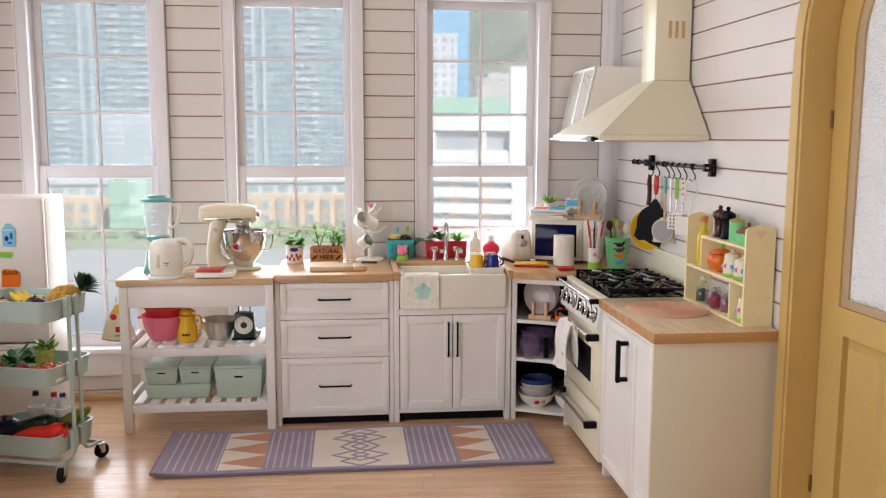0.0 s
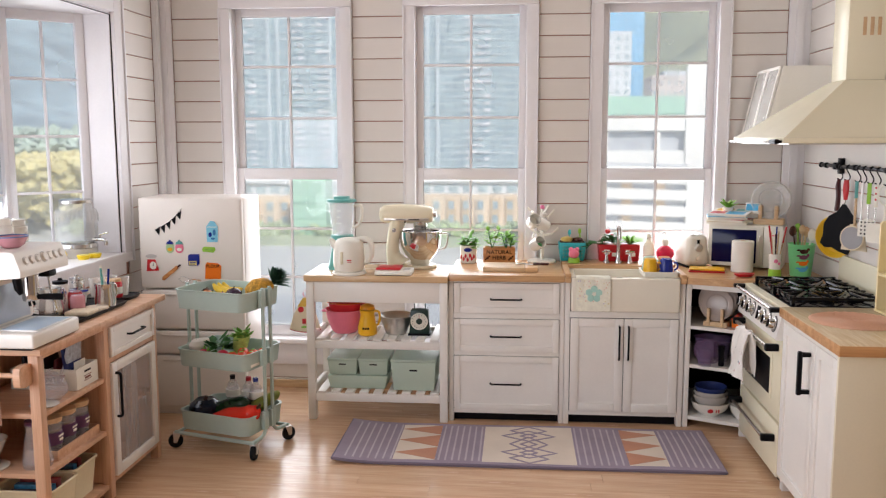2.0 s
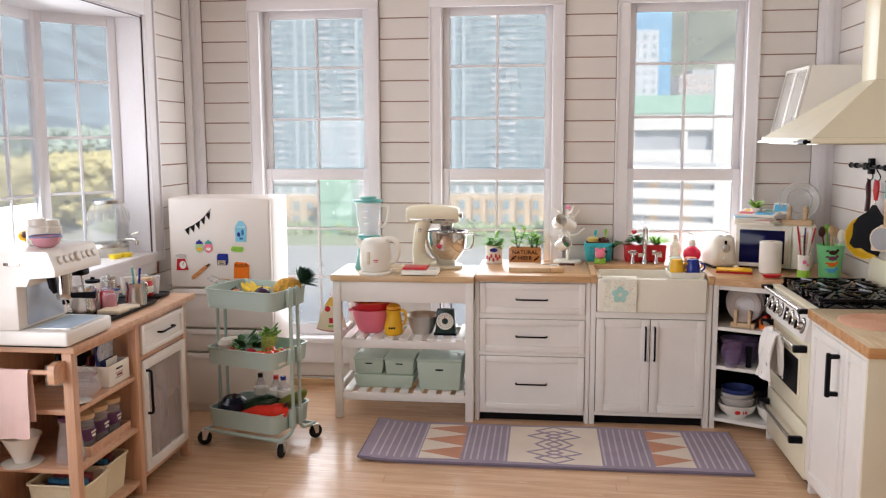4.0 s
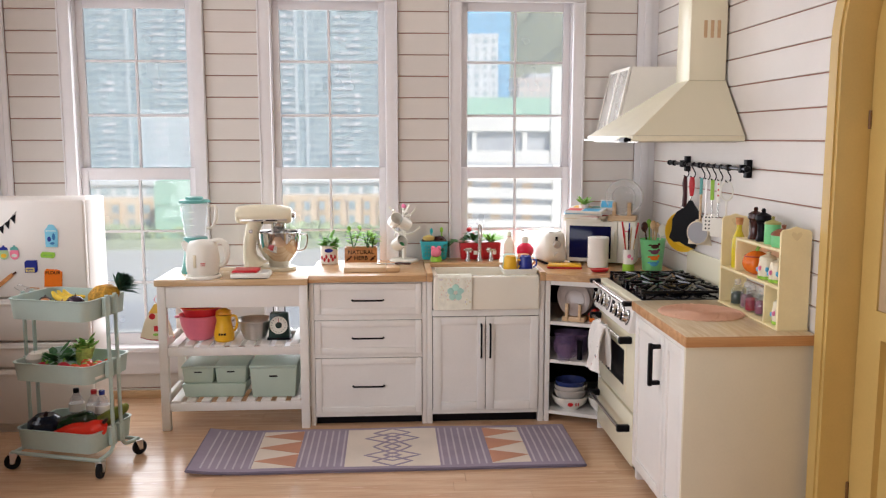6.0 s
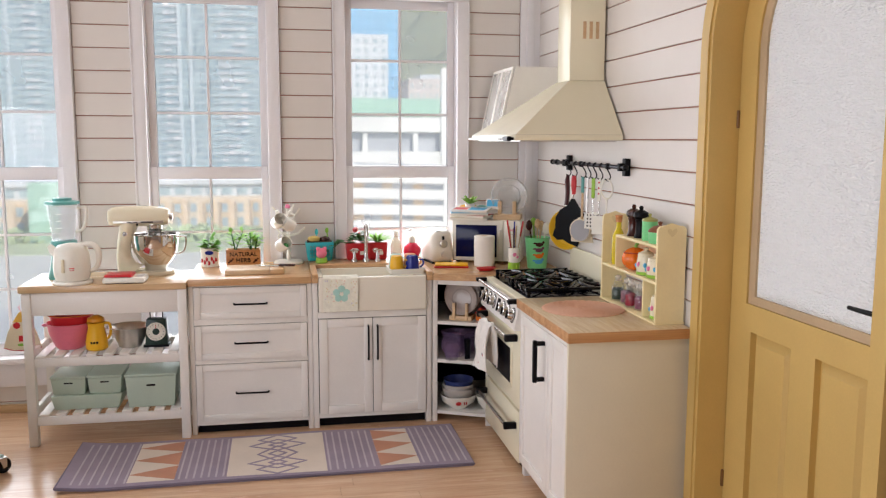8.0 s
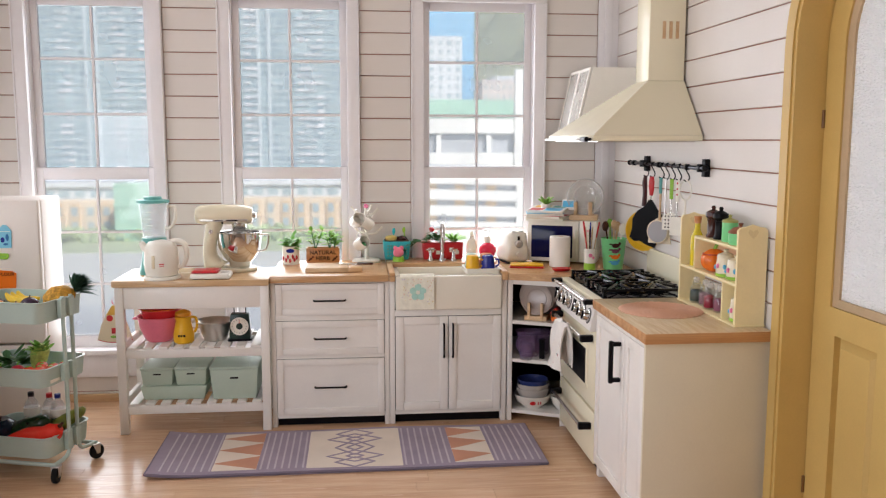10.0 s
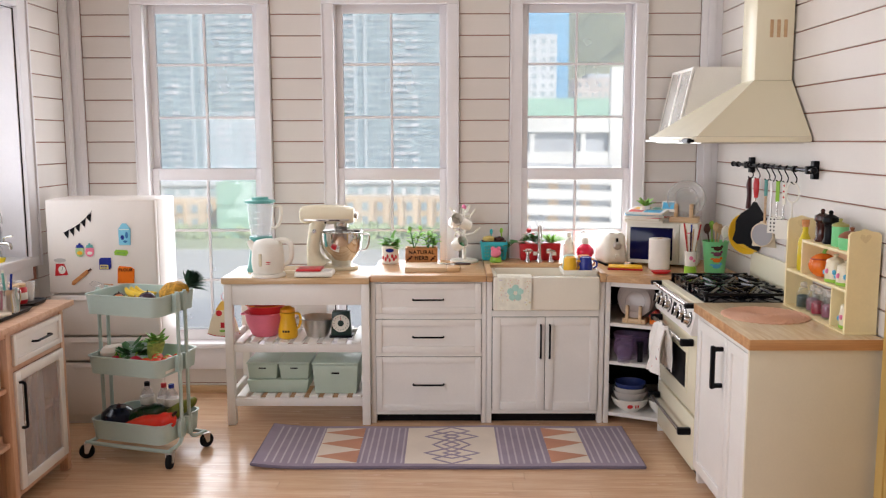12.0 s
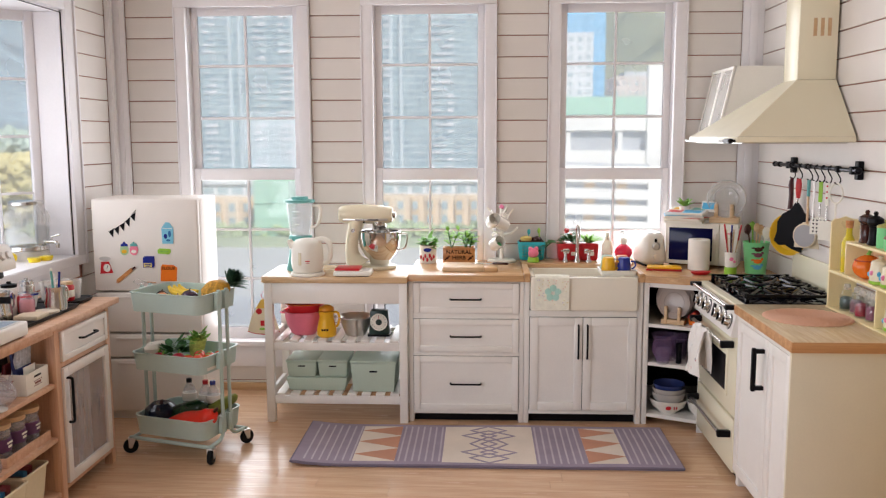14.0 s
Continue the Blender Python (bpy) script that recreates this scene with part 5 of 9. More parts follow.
TEAL = plain("teal_plastic", 98, 170, 164, 0.35)
AQUA = plain("aqua_plastic", 52, 186, 196, 0.4)
MINT = plain("mint_green_enamel", 130, 218, 150, 0.35)
LIME = plain("lime_green", 150, 200, 62, 0.4)
NAVY = plain("navy_glass", 14, 18, 66, 0.12, relief=0.0)
NAVY.node_tree.nodes["Principled BSDF"].inputs["Specular IOR Level"].default_value = 0.2
BLUE = plain("cobalt_blue", 34, 48, 140, 0.25)
ORANGE = plain("orange_glaze", 240, 122, 36, 0.22)
BROWN = plain("dark_brown_wood", 66, 32, 26, 0.2)
CORAL = plain("coral_straw", 230, 184, 156, 0.85, fine=200, relief=0.3, var=0.04)
LEAFG = plain("leaf_green", 136, 190, 78, 0.5, scale=20, var=0.25)
LEAFD = plain("dark_leaf_green", 58, 112, 54, 0.5, scale=20, var=0.25)
SOIL = plain("soil", 82, 58, 42, 0.95, var=0.3)
SAND = wood("raw_light_wood", srgb(206, 168, 124), srgb(230, 200, 160), "x", scale=6)
HONEY = wood("honey_wood", srgb(190, 120, 62), srgb(224, 160, 96), "x", scale=6)
IVORY = plain("ivory_enamel", 234, 224, 196, 0.25, relief=0.0, var=0.02)
OFFW = plain("offwhite_plastic", 240, 236, 224, 0.35, var=0.03)
GREYC = plain("grey_stoneware", 196, 190, 184, 0.35)
PLUM = plain("plum_pack", 92, 52, 92, 0.45)
OIL = veil("olive_oil", srgb(226, 206, 40), 0.8, 0.1)
FLOWERP = plain("flower_pink", 238, 130, 168, 0.4)
SKYB = plain("sky_blue", 84, 176, 218, 0.4)


def leaf(g, base, ang, tilt, length, width):
    """A pointed leaf with a fold, from base outward."""
    d = Vector((math.cos(ang) * math.cos(tilt), math.sin(ang) * math.cos(tilt), math.sin(tilt)))
    s = Vector((-math.sin(ang), math.cos(ang), 0))
    b = Vector(base)
    mid = [b, b + d * length * 0.35 + Vector((0, 0, length * 0.04)), b + d * length * 0.7, b + d * length - Vector((0, 0, length * 0.12))]
    w = [0.12, 1.0, 0.75, 0.0]
    n = d.cross(s)
    rows = []
    for p, k in zip(mid, w):
        up = -n * width * 0.18 * k
        rows.append([g.bm.verts.new(p + s * width * 0.5 * k + up), g.bm.verts.new(p), g.bm.verts.new(p - s * width * 0.5 * k + up)])
    for a, c in zip(rows, rows[1:]):
        for i in range(2):
            g.bm.faces.new((a[i], a[i + 1], c[i + 1], c[i]))
    return g


def bush(n, r, h, size, seed, z=0.0, x=0.0, y=0.0):
    q = random.Random(seed)
    g = Geo()
    for _ in range(n):
        a, rr = q.uniform(0, 6.283), r * q.random() ** 0.6
        zz = z + h * (1 - (rr / r) ** 2) * q.uniform(0.3, 1.0)
        leaf(g, (x + rr * 0.5 * math.cos(a), y + rr * 0.5 * math.sin(a), zz), a + q.uniform(-0.5, 0.5), q.uniform(-0.2, 0.9), size * q.uniform(0.7, 1.3), size * q.uniform(0.5, 0.75))
    return g


def stem_plant(seed, h, n, size, spread=0.35):
    q = random.Random(seed)
    g, s = Geo(), Geo()
    for k in range(3):
        a = q.uniform(0, 6.28)
        tip = Vector((math.cos(a) * h * spread * q.random(), math.sin(a) * h * spread * q.random(), h * q.uniform(0.75, 1.0)))
        s.tube([(0, 0, 0), tip * 0.5, tip], [0.004, 0.003, 0.002], 6)
        for i in range(n):
            t = 0.3 + 0.7 * i / n
            leaf(g, tuple(tip * t), i * 2.4 + a, q.uniform(0.1, 0.8), size * q.uniform(0.7, 1.2), size * 0.45)
    return g, s


def lettering(parent, body, size, m, material, name="lettering"):
    cu = bpy.data.curves.new("text", "FONT")
    cu.body, cu.size, cu.align_x, cu.align_y, cu.extrude = body, size, "CENTER", "CENTER", 0.0006
    cu.offset, cu.space_character = size * 0.022, 1.08
    ob = new(name, cu)
    cu.materials.append(material)
    ob.parent = parent
    ob.matrix_basis = m
    return ob


def mug(g, x, y, z, r, h, handle=0.0, up=True):
    g.lathe([(0.0, z), (r * 0.9, z), (r, z + h * 0.15), (r, z + h), (r - 0.004, z + h), (r - 0.005, z + h * 0.2), (0.0, z + 0.008)], x, y, 24)
    c, s = math.cos(handle), math.sin(handle)
    g.tube([(x + c * (r + d), y + s * (r + d), z + k * h) for d, k in ((-0.002, 0.8), (0.02, 0.8), (0.03, 0.55), (0.022, 0.28), (-0.002, 0.22))], 0.005, 8)
    return g


# Blender
b = thing("blender", "teal and white countertop blender with clear jug", "blender", -1.262, 4.68, TT)
b.matrix_basis = b.matrix_basis @ Matrix.Diagonal((1.08, 1.08, 1.0, 1))
part("base", Geo().lathe([(0.085, 0), (0.088, 0.012), (0.078, 0.05), (0.066, 0.13), (0.062, 0.185), (0.0, 0.185)], seg=28), TEAL, b, "teal motor base")
part("collar", Geo().lathe([(0.062, 0.186), (0.068, 0.2), (0.066, 0.222), (0.0, 0.222)], seg=28), TEAL, b)
j = part("jug", Geo().lathe([(0.058, 0.223), (0.062, 0.25), (0.078, 0.42), (0.08, 0.432), (0.076, 0.432), (0.073, 0.42), (0.057, 0.25), (0.052, 0.23)], seg=28), veil("jug_glass", srgb(226, 232, 236), 0.24, 0.05), b, "clear measuring jug")
part("handle", Geo().tube([(0.072, 0, 0.41), (0.11, 0, 0.415), (0.122, 0, 0.39), (0.115, 0, 0.32), (0.09, 0, 0.28), (0.062, 0, 0.275)], [0.009, 0.01, 0.01, 0.01, 0.009, 0.008], 10), OFFW, j)
part("scale_marks", Geo().box(-0.018, 0.012, -0.0745, -0.0725, 0.3, 0.303).box(-0.018, 0.006, -0.0765, -0.0745, 0.34, 0.343).box(-0.018, 0.012, -0.0785, -0.0765, 0.38, 0.383), OFFW, j)
part("blade", Geo().box(-0.03, 0.03, -0.005, 0.005, 0.236, 0.24).lathe([(0.008, 0.223), (0.006, 0.245)], seg=10), STEEL, j)
part("lid", Geo().lathe([(0.083, 0.433), (0.09, 0.438), (0.086, 0.45), (0.05, 0.455), (0.048, 0.47), (0.0, 0.472)], seg=28), TEAL, b, "teal lid")

# Kettle
k = thing("kettle", "off-white electric kettle on its base", "kettle", -1.178, 4.475, TT)
k.matrix_basis = k.matrix_basis @ Matrix.Diagonal((1.0, 1.0, 0.96, 1))
part("base", Geo().lathe([(0.104, 0), (0.107, 0.008), (0.1, 0.022), (0.0, 0.022)], seg=32), OFFW, k)
part("body", Geo().lathe([(0.088, 0.024), (0.096, 0.05), (0.1, 0.1), (0.096, 0.16), (0.088, 0.205), (0.07, 0.228), (0.03, 0.238), (0.0, 0.239)], seg=32), OFFW, k)
part("spout", Geo().tube([(-0.06, -0.01, 0.17), (-0.095, -0.01, 0.2), (-0.112, -0.01, 0.228)], [0.035, 0.024, 0.014], 12), OFFW, k)
part("handle", Geo().tube([(0.04, 0, 0.225), (0.1, 0, 0.232), (0.138, 0, 0.205), (0.146, 0, 0.15), (0.135, 0, 0.1), (0.11, 0, 0.075), (0.08, 0, 0.07)], [0.014, 0.017, 0.018, 0.016, 0.014, 0.013, 0.012], 12), OFFW, k)
part("gauge", Geo().box(-0.036, -0.018, -0.103, -0.092, 0.075, 0.155, 0.008), IVORY, k)
part("logo", Geo().box(0.006, 0.034, -0.1, -0.094, 0.098, 0.104, 0.001).box(0.008, 0.032, -0.1, -0.094, 0.088, 0.091, 0.0005), RED, k, "small red print")

# Kitchen scale
s = thing("kitchen_scale", "white digital kitchen scale with red plate", "scale", -0.893, 4.48, TT)
s.matrix_basis = s.matrix_basis @ Matrix.Diagonal((0.9, 1, 1, 1))
part("body", Geo().taper(-0.128, 0.128, -0.085, 0.085, 0.004, 0.034, 0.96, 0.008), OFFW, s)
part("plate", Geo().taper(-0.12, 0.052, -0.075, 0.075, 0.036, 0.05, 0.94, 0.005), RED, s, "red weighing plate")
part("display", Geo().box(0.066, 0.112, -0.05, 0.03, 0.0335, 0.0355, 0.001), GREYC, s)
part("foot", Geo().box(-0.11, 0.11, -0.07, 0.07, 0.0, 0.004), RUBBER, s)

# Stand mixer
mx = thing("stand_mixer", "cream stand mixer with steel bowl", "mixer", -0.853, 4.76, TT)
part("foot", Geo().lathe([(0.1, 0), (0.104, 0.008), (0.098, 0.022), (0.0, 0.026)], 0.08, 0, 32, sx=1.15).prism(rounded(0.11, 0.085, 0.05), 0, 0.026, 0.006), IVORY, mx)
part("column", Geo().tube([(-0.055, 0, 0.012), (-0.07, 0, 0.04), (-0.088, 0, 0.09), (-0.092, 0, 0.14), (-0.086, 0, 0.2), (-0.07, 0, 0.26), (-0.055, 0, 0.312)], [0.085, 0.066, 0.048, 0.042, 0.041, 0.047, 0.056], 20), IVORY, mx)
head = part("head", Geo().tube([(-0.175, 0, 0.347), (-0.168, 0, 0.347), (-0.14, 0, 0.349), (-0.05, 0, 0.352), (0.08, 0, 0.351), (0.15, 0, 0.347), (0.172, 0, 0.345), (0.176, 0, 0.345)], [0.026, 0.046, 0.058, 0.063, 0.061, 0.054, 0.045, 0.032], 24), IVORY, mx)
part("trim_band", Geo().box(-0.14, 0.15, -0.056, 0.056, 0.312, 0.328, 0.003), BRUSHED, head, "chrome band with small dark print")
part("print", Geo().box(-0.06, -0.0, -0.057, -0.0555, 0.317, 0.322, 0.0003).box(0.02, 0.09, -0.057, -0.0555, 0.316, 0.323, 0.0003), BLACK, head)
part("hub", Geo().tube([(0.165, 0, 0.347), (0.196, 0, 0.347)], [0.02, 0.018], 16), STEEL, head)
part("lock_knob", Geo().tube([(-0.076, -0.04, 0.25), (-0.076, -0.053, 0.25)], 0.013, 14), STEEL, mx)
part("speed_lever", Geo().tube([(0.0, -0.05, 0.308), (0.0, -0.075, 0.306)], [0.004, 0.007], 8), BLACK, head)
part("planetary", Geo().lathe([(0.045, 0.305), (0.045, 0.27), (0.035, 0.25), (0.012, 0.245), (0.012, 0.19)], 0.09, 0, 20), STEEL, mx)
bowl = part("bowl", Geo().lathe([(0.0000, 0.0371), (0.0550, 0.0371), (0.0572, 0.0288), (0.0638, 0.0288), (0.0660, 0.0515), (0.0990, 0.0876), (0.1276, 0.1442), (0.1342, 0.2060), (0.1342, 0.2400), (0.1397, 0.2441), (0.1342, 0.2451), (0.1287, 0.2400), (0.1287, 0.2060), (0.1210, 0.1442), (0.0935, 0.0927), (0.0000, 0.0433)], 0.09, 0, 40), CHROME, mx, "polished steel bowl")
part("handle", Geo().tube([(0.222, 0, 0.225), (0.262, 0, 0.226), (0.27, 0, 0.205), (0.258, 0, 0.145), (0.235, 0, 0.125), (0.2, 0, 0.12)], 0.006, 8), STEEL, bowl)
wh = Geo()
for q in range(8):
    a = math.pi * q / 8
    c0, s0 = math.cos(a), math.sin(a)
    wh.tube([(0.09 + c0 * r, s0 * r, z) for r, z in ((0.01, 0.205), (0.045, 0.15), (0.03, 0.075), (0.0, 0.062), (-0.03, 0.075), (-0.045, 0.15), (-0.01, 0.205))], 0.0014, 5)
part("whisk", wh, STEEL, mx)
part("sticker", Geo().ball(0.06, -0.119, 0.16, 0.018, 1.2, 0.15, 0.9, 2), RED, bowl, "red and white sticker")

# Tin with basil
tin = thing("plant_tin", "basil in a red-labelled food tin", "plant", -0.462, 4.96, TOP)
part("tin", Geo().lathe([(0.056, 0), (0.058, 0.004), (0.056, 0.008), (0.056, 0.112), (0.058, 0.116), (0.054, 0.118), (0.053, 0.1), (0.0, 0.1)], seg=28), OFFW, tin, "pale tin can")
for a, z in ((-2.1, 0.03), (-1.6, 0.026), (-1.1, 0.032), (-1.85, 0.05), (-1.3, 0.052), (-0.8, 0.045), (-2.5, 0.04)):
    part("fruit_print", Geo().ball(0.055 * math.cos(a), 0.055 * math.sin(a), z, 0.014, 0.6, 0.6, 1, 2, 0.3), RED, tin, "printed red fruit")
part("badge", Geo().lathe([(0.0, 0), (0.022, 0.0), (0.022, 0.002), (0, 0.002)], sx=1.2, sy=0.6, m=pose(0, -0.056, 0.09, 90, 0, 0)), BLUE, tin)
part("soil", Geo().lathe([(0.0, 0.101), (0.052, 0.101), (0.04, 0.11), (0.0, 0.112)], seg=20), SOIL, tin)
part("foliage", bush(46, 0.06, 0.07, 0.058, 3, 0.112), plain("basil_leaf", 104, 164, 58, 0.4, scale=30, var=0.2), tin)

# Herb crate
hb = thing("herb_box", "wooden planter box with seedlings and stencilled lettering", "planter", -0.255, 5.0, TOP)
part("front", Geo().box(-0.107, 0.107, -0.045, -0.037, 0.0, 0.1, 0.002), HONEY, hb)
part("back", Geo().box(-0.107, 0.107, 0.037, 0.045, 0.0, 0.1, 0.002), HONEY, hb)
for x in (-0.107, 0.099):
    part("end", Geo().box(x, x + 0.008, -0.0365, 0.0365, 0.0, 0.1, 0.002), HONEY, hb)
part("soil", Geo().box(-0.098, 0.098, -0.036, 0.036, 0.002, 0.085), SOIL, hb)
lettering(hb, "NATURAL", 0.036, pose(0, -0.0462, 0.07, 90, 0, 0), BLACK)
lettering(hb, "HERB", 0.036, pose(0, -0.0462, 0.032, 90, 0, 0), BLACK)
for x in (-0.078, 0.078):
    part("stencil", Geo().ball(x, -0.0462, 0.03, 0.012, 1, 0.08, 0.7, 1).ball(x + 0.012, -0.0462, 0.042, 0.008, 1, 0.08, 0.8, 1).ball(x - 0.012, -0.0462, 0.02, 0.008, 1, 0.08, 0.8, 1), BROWN, hb)
for x, sd, h in ((-0.05, 11, 0.15), (0.045, 12, 0.13), (0.075, 13, 0.09)):
    lf, st = stem_plant(sd, h, 7, 0.062)
    p = part("seedling", st, LEAFD, hb, m=Matrix.Translation((x, 0, 0.086)))
    part("leaves", lf, LEAFG, p)

# Cutting board and knife
cb = thing("cutting_board", "pale wooden cutting board with a darker end", "board", -0.175, 4.66, TOP)
part("board", Geo().box(-0.172, 0.088, -0.115, 0.115, 0.001, 0.03, 0.004), SAND, cb)
part("end_grip", Geo().box(0.089, 0.172, -0.115, 0.115, 0.001, 0.03, 0.004), BEECH, cb)
kn = thing("knife", "kitchen knife lying on the cutting board", "knife", -0.07, 4.68, TOP + 0.031, -14)
part("blade", Geo().prism([(-0.12, 0.012), (-0.05, -0.014), (0.04, -0.018), (0.04, 0.014), (-0.1, 0.016)], 0.001, 0.003), STEEL, kn)
part("handle", Geo().box(0.04, 0.14, -0.012, 0.012, 0.0, 0.014, 0.005), BROWN, kn)

# Mug tree
mt = thing("mug_tree", "white branching mug tree with hanging cups", "mug tree", 0.03, 5.0, TOP)
part("base", Geo().lathe([(0.094, 0), (0.096, 0.008), (0.09, 0.018), (0.0, 0.02)], seg=32), OFFW, mt)
part("trunk", Geo().tube([(0, 0, 0.015), (0.004, 0, 0.15), (-0.003, 0, 0.3), (0.0, 0, 0.36)], [0.014, 0.012, 0.01, 0.008], 10), OFFW, mt)
for a, z, l in ((3.4, 0.19, 0.09), (-0.3, 0.18, 0.11), (2.9, 0.31, 0.1), (0.2, 0.3, 0.08), (1.4, 0.25, 0.08), (-0.9, 0.33, 0.06)):
    part("branch", Geo().tube([(0, 0, z), (math.cos(a) * l * 0.6, math.sin(a) * l * 0.6, z + 0.015), (math.cos(a) * l, math.sin(a) * l, z + 0.055)], [0.008, 0.007, 0.006], 8), OFFW, mt)
part("flower", Geo().ball(0, 0, 0.372, 0.016, sub=2, rough=0.5), FLOWERP, mt, "small pink flower knob")
DOTS = plain("leaf_print", 60, 140, 80, 0.3)
for x, z, yaw, print_mat in ((-0.07, 0.235, 20, None), (0.03, 0.215, -60, BLUE), (-0.055, 0.085, 40, DOTS)):
    mg = thing("mug", "white porcelain cup hanging on the mug tree", "mug", 0.03 + x, 4.95, TOP + z, yaw, "cups on the mug tree")
    part("cup", mug(Geo(), 0, 0, 0, 0.042, 0.08, math.pi * 0.5), CERAMIC, mg, m=pose(0, 0, 0.03, 62, 0, 0))
    if print_mat:
        part("print", Geo().ball(0.0, -0.0, 0, 0.021, 1, 0.8, 1.1, 2), print_mat, mg, "printed leaf motif", m=pose(0.004, -0.052, 0.036))

# Teal planter
LEDGE = TOP + 0.012
tp = thing("planter", "turquoise basket planter with toy tools and bulbs", "planter", 0.232, 5.03, LEDGE)
part("basket", Geo().taper(-0.078, 0.078, -0.05, 0.05, 0, 0.125, 1.2, 0.012), AQUA, tp)
g = Geo()
for i in range(7):
    for r in range(4):
        g.box(-0.064 + i * 0.02, -0.054 + i * 0.02, -0.0665 + r * 0.0005 - 0.002, -0.055, 0.025 + r * 0.022, 0.035 + r * 0.022, 0.001)
part("holes", g, TEAL, tp)
part("soil", Geo().box(-0.082, 0.082, -0.052, 0.052, 0.12, 0.1285, 0.004), SOIL, tp)
part("bulb", Geo().ball(-0.035, -0.01, 0.14, 0.034, 1.2, 1, 0.7, 2, 0.2), plain("straw_yellow", 214, 190, 110, 0.6), tp)
part("bulb", Geo().ball(0.035, -0.005, 0.14, 0.028, 1.2, 1, 0.7, 2, 0.3), BROWN, tp)
part("trowel", Geo().tube([(-0.02, 0, 0.13), (-0.018, 0, 0.18)], 0.004, 6).ball(-0.018, 0, 0.188, 0.016, 0.7, 0.4, 1.3, 2), AQUA, tp)
part("fork", Geo().tube([(0.055, 0.01, 0.13), (0.05, 0.01, 0.19)], 0.005, 6).ball(0.05, 0.01, 0.195, 0.014, 0.8, 0.4, 1.4, 2), LIME, tp)
ca = thing("cactus_pot", "pink toy cactus in a lime green pot", "plant", 0.238, 4.9, LEDGE)
part("pot", Geo().lathe([(0.032, 0), (0.04, 0.004), (0.034, 0.034), (0.0, 0.034)], seg=20), LIME, ca)
part("cactus", Geo().ball(0, 0, 0.062, 0.036, 1, 1, 0.95, 2, 0.15).ball(-0.02, -0.005, 0.09, 0.015, sub=2).ball(0.02, -0.005, 0.09, 0.015, sub=2), PINK, ca)

# Tap and red plant buckets behind it
tap = thing("tap", "chrome gooseneck tap with two cross handles", "tap", 0.525, 4.9, LEDGE)
part("spout", Geo().lathe([(0.022, 0), (0.022, 0.012), (0.014, 0.03), (0.012, 0.06)], seg=18).tube([(0, 0, 0.05), (0, 0, 0.2), (0, -0.012, 0.238), (0, -0.04, 0.25), (0, -0.07, 0.238), (0, -0.082, 0.2), (0, -0.083, 0.17)], [0.012, 0.012, 0.012, 0.012, 0.012, 0.012, 0.013], 12), STEEL, tap)
for x in (-0.075, 0.075):
    part("valve", Geo().lathe([(0.02, 0), (0.02, 0.01), (0.012, 0.025), (0.01, 0.055), (0.006, 0.07)], x, 0, 16).tube([(x - 0.03, 0, 0.075), (x + 0.03, 0, 0.075)], 0.006, 8).tube([(x, -0.03, 0.075), (x, 0.03, 0.075)], 0.006, 8), STEEL, tap)
for x, wv, lab in ((0.485, 0.075, "geranium with ivy in a red planter"), (0.615, 0.055, "spiky plant in a red planter")):
    rp = thing("red_planter", lab, "plant", x, 5.02, LEDGE)
    part("pot", Geo().taper(-wv, wv, -0.045, 0.045, 0, 0.115, 1.12, 0.008), RED, rp, "red glazed pot")
    part("print", Geo().box(-wv * 0.6, -wv * 0.1, -0.053, -0.048, 0.05, 0.08, 0.001).box(0.1 * wv, wv * 0.55, -0.052, -0.047, 0.035, 0.06, 0.001), OFFW, rp)
    if x < 0.5:
        gg = bush(55, 0.1, 0.08, 0.05, 21, 0.11)
        for q in range(26):
            t = q / 26
            leaf(gg, (-0.09 - 0.13 * t, -0.02 - 0.02 * math.sin(q), 0.13 - 0.09 * t * t), 3.1 + math.sin(q * 2.2), 0.2 * math.cos(q * 1.3), 0.05, 0.036)
        part("foliage", gg, LEAFD, rp)
        part("vine", Geo().tube([(-0.05, 0, 0.11), (-0.12, -0.02, 0.12), (-0.22, -0.04, 0.04)], 0.003, 6), LEAFD, rp)
        part("bloom", Geo().ball(-0.02, -0.02, 0.2, 0.018, sub=2, rough=0.6).ball(0.01, 0.01, 0.17, 0.01, sub=2), RED, rp)
    else:
        gg = Geo()
        for q in range(26):
            leaf(gg, (0, 0, 0.11), q * 2.4, 0.35 + 0.5 * ((q * 7) % 5) / 5, 0.12, 0.02)
        part("foliage", gg, LEAFG, rp)

# Cups draining on a tray over the sink
ct = thing("drain_tray", "white rectangular draining tray over the sink", "tray", 0.735, 4.57, 0.9255)
part("tray", tray(0.108, 0.1, 0.0, 0.032, 0.015, 0.005, 0.95), OFFW, ct)
for x, y, mt2, lab in ((0.677, 4.527, YELLOW, "yellow mug turned upside down"), (0.772, 4.527, BLUE, "cobalt blue mug turned upside down"), (0.683, 4.614, plain("pale_celadon", 186, 208, 196, 0.3), "pale green mug turned upside down"), (0.772, 4.614, plain("peach_glaze", 226, 150, 104, 0.3), "peach mug turned upside down")):
    mg = thing("mug", lab, "mug", x, y, 0.94, 0, "mugs on the draining tray")
    part("cup", Geo().lathe([(0.041, 0), (0.043, 0.003), (0.042, 0.03), (0.038, 0.075), (0.034, 0.09), (0.028, 0.094), (0.026, 0.091), (0.0, 0.09)], seg=24), mt2, mg)
    part("handle", Geo().tube([(0.04, -0.01, 0.07), (0.062, -0.014, 0.066), (0.066, -0.014, 0.04), (0.046, -0.01, 0.022)], 0.005, 8), mt2, mg)

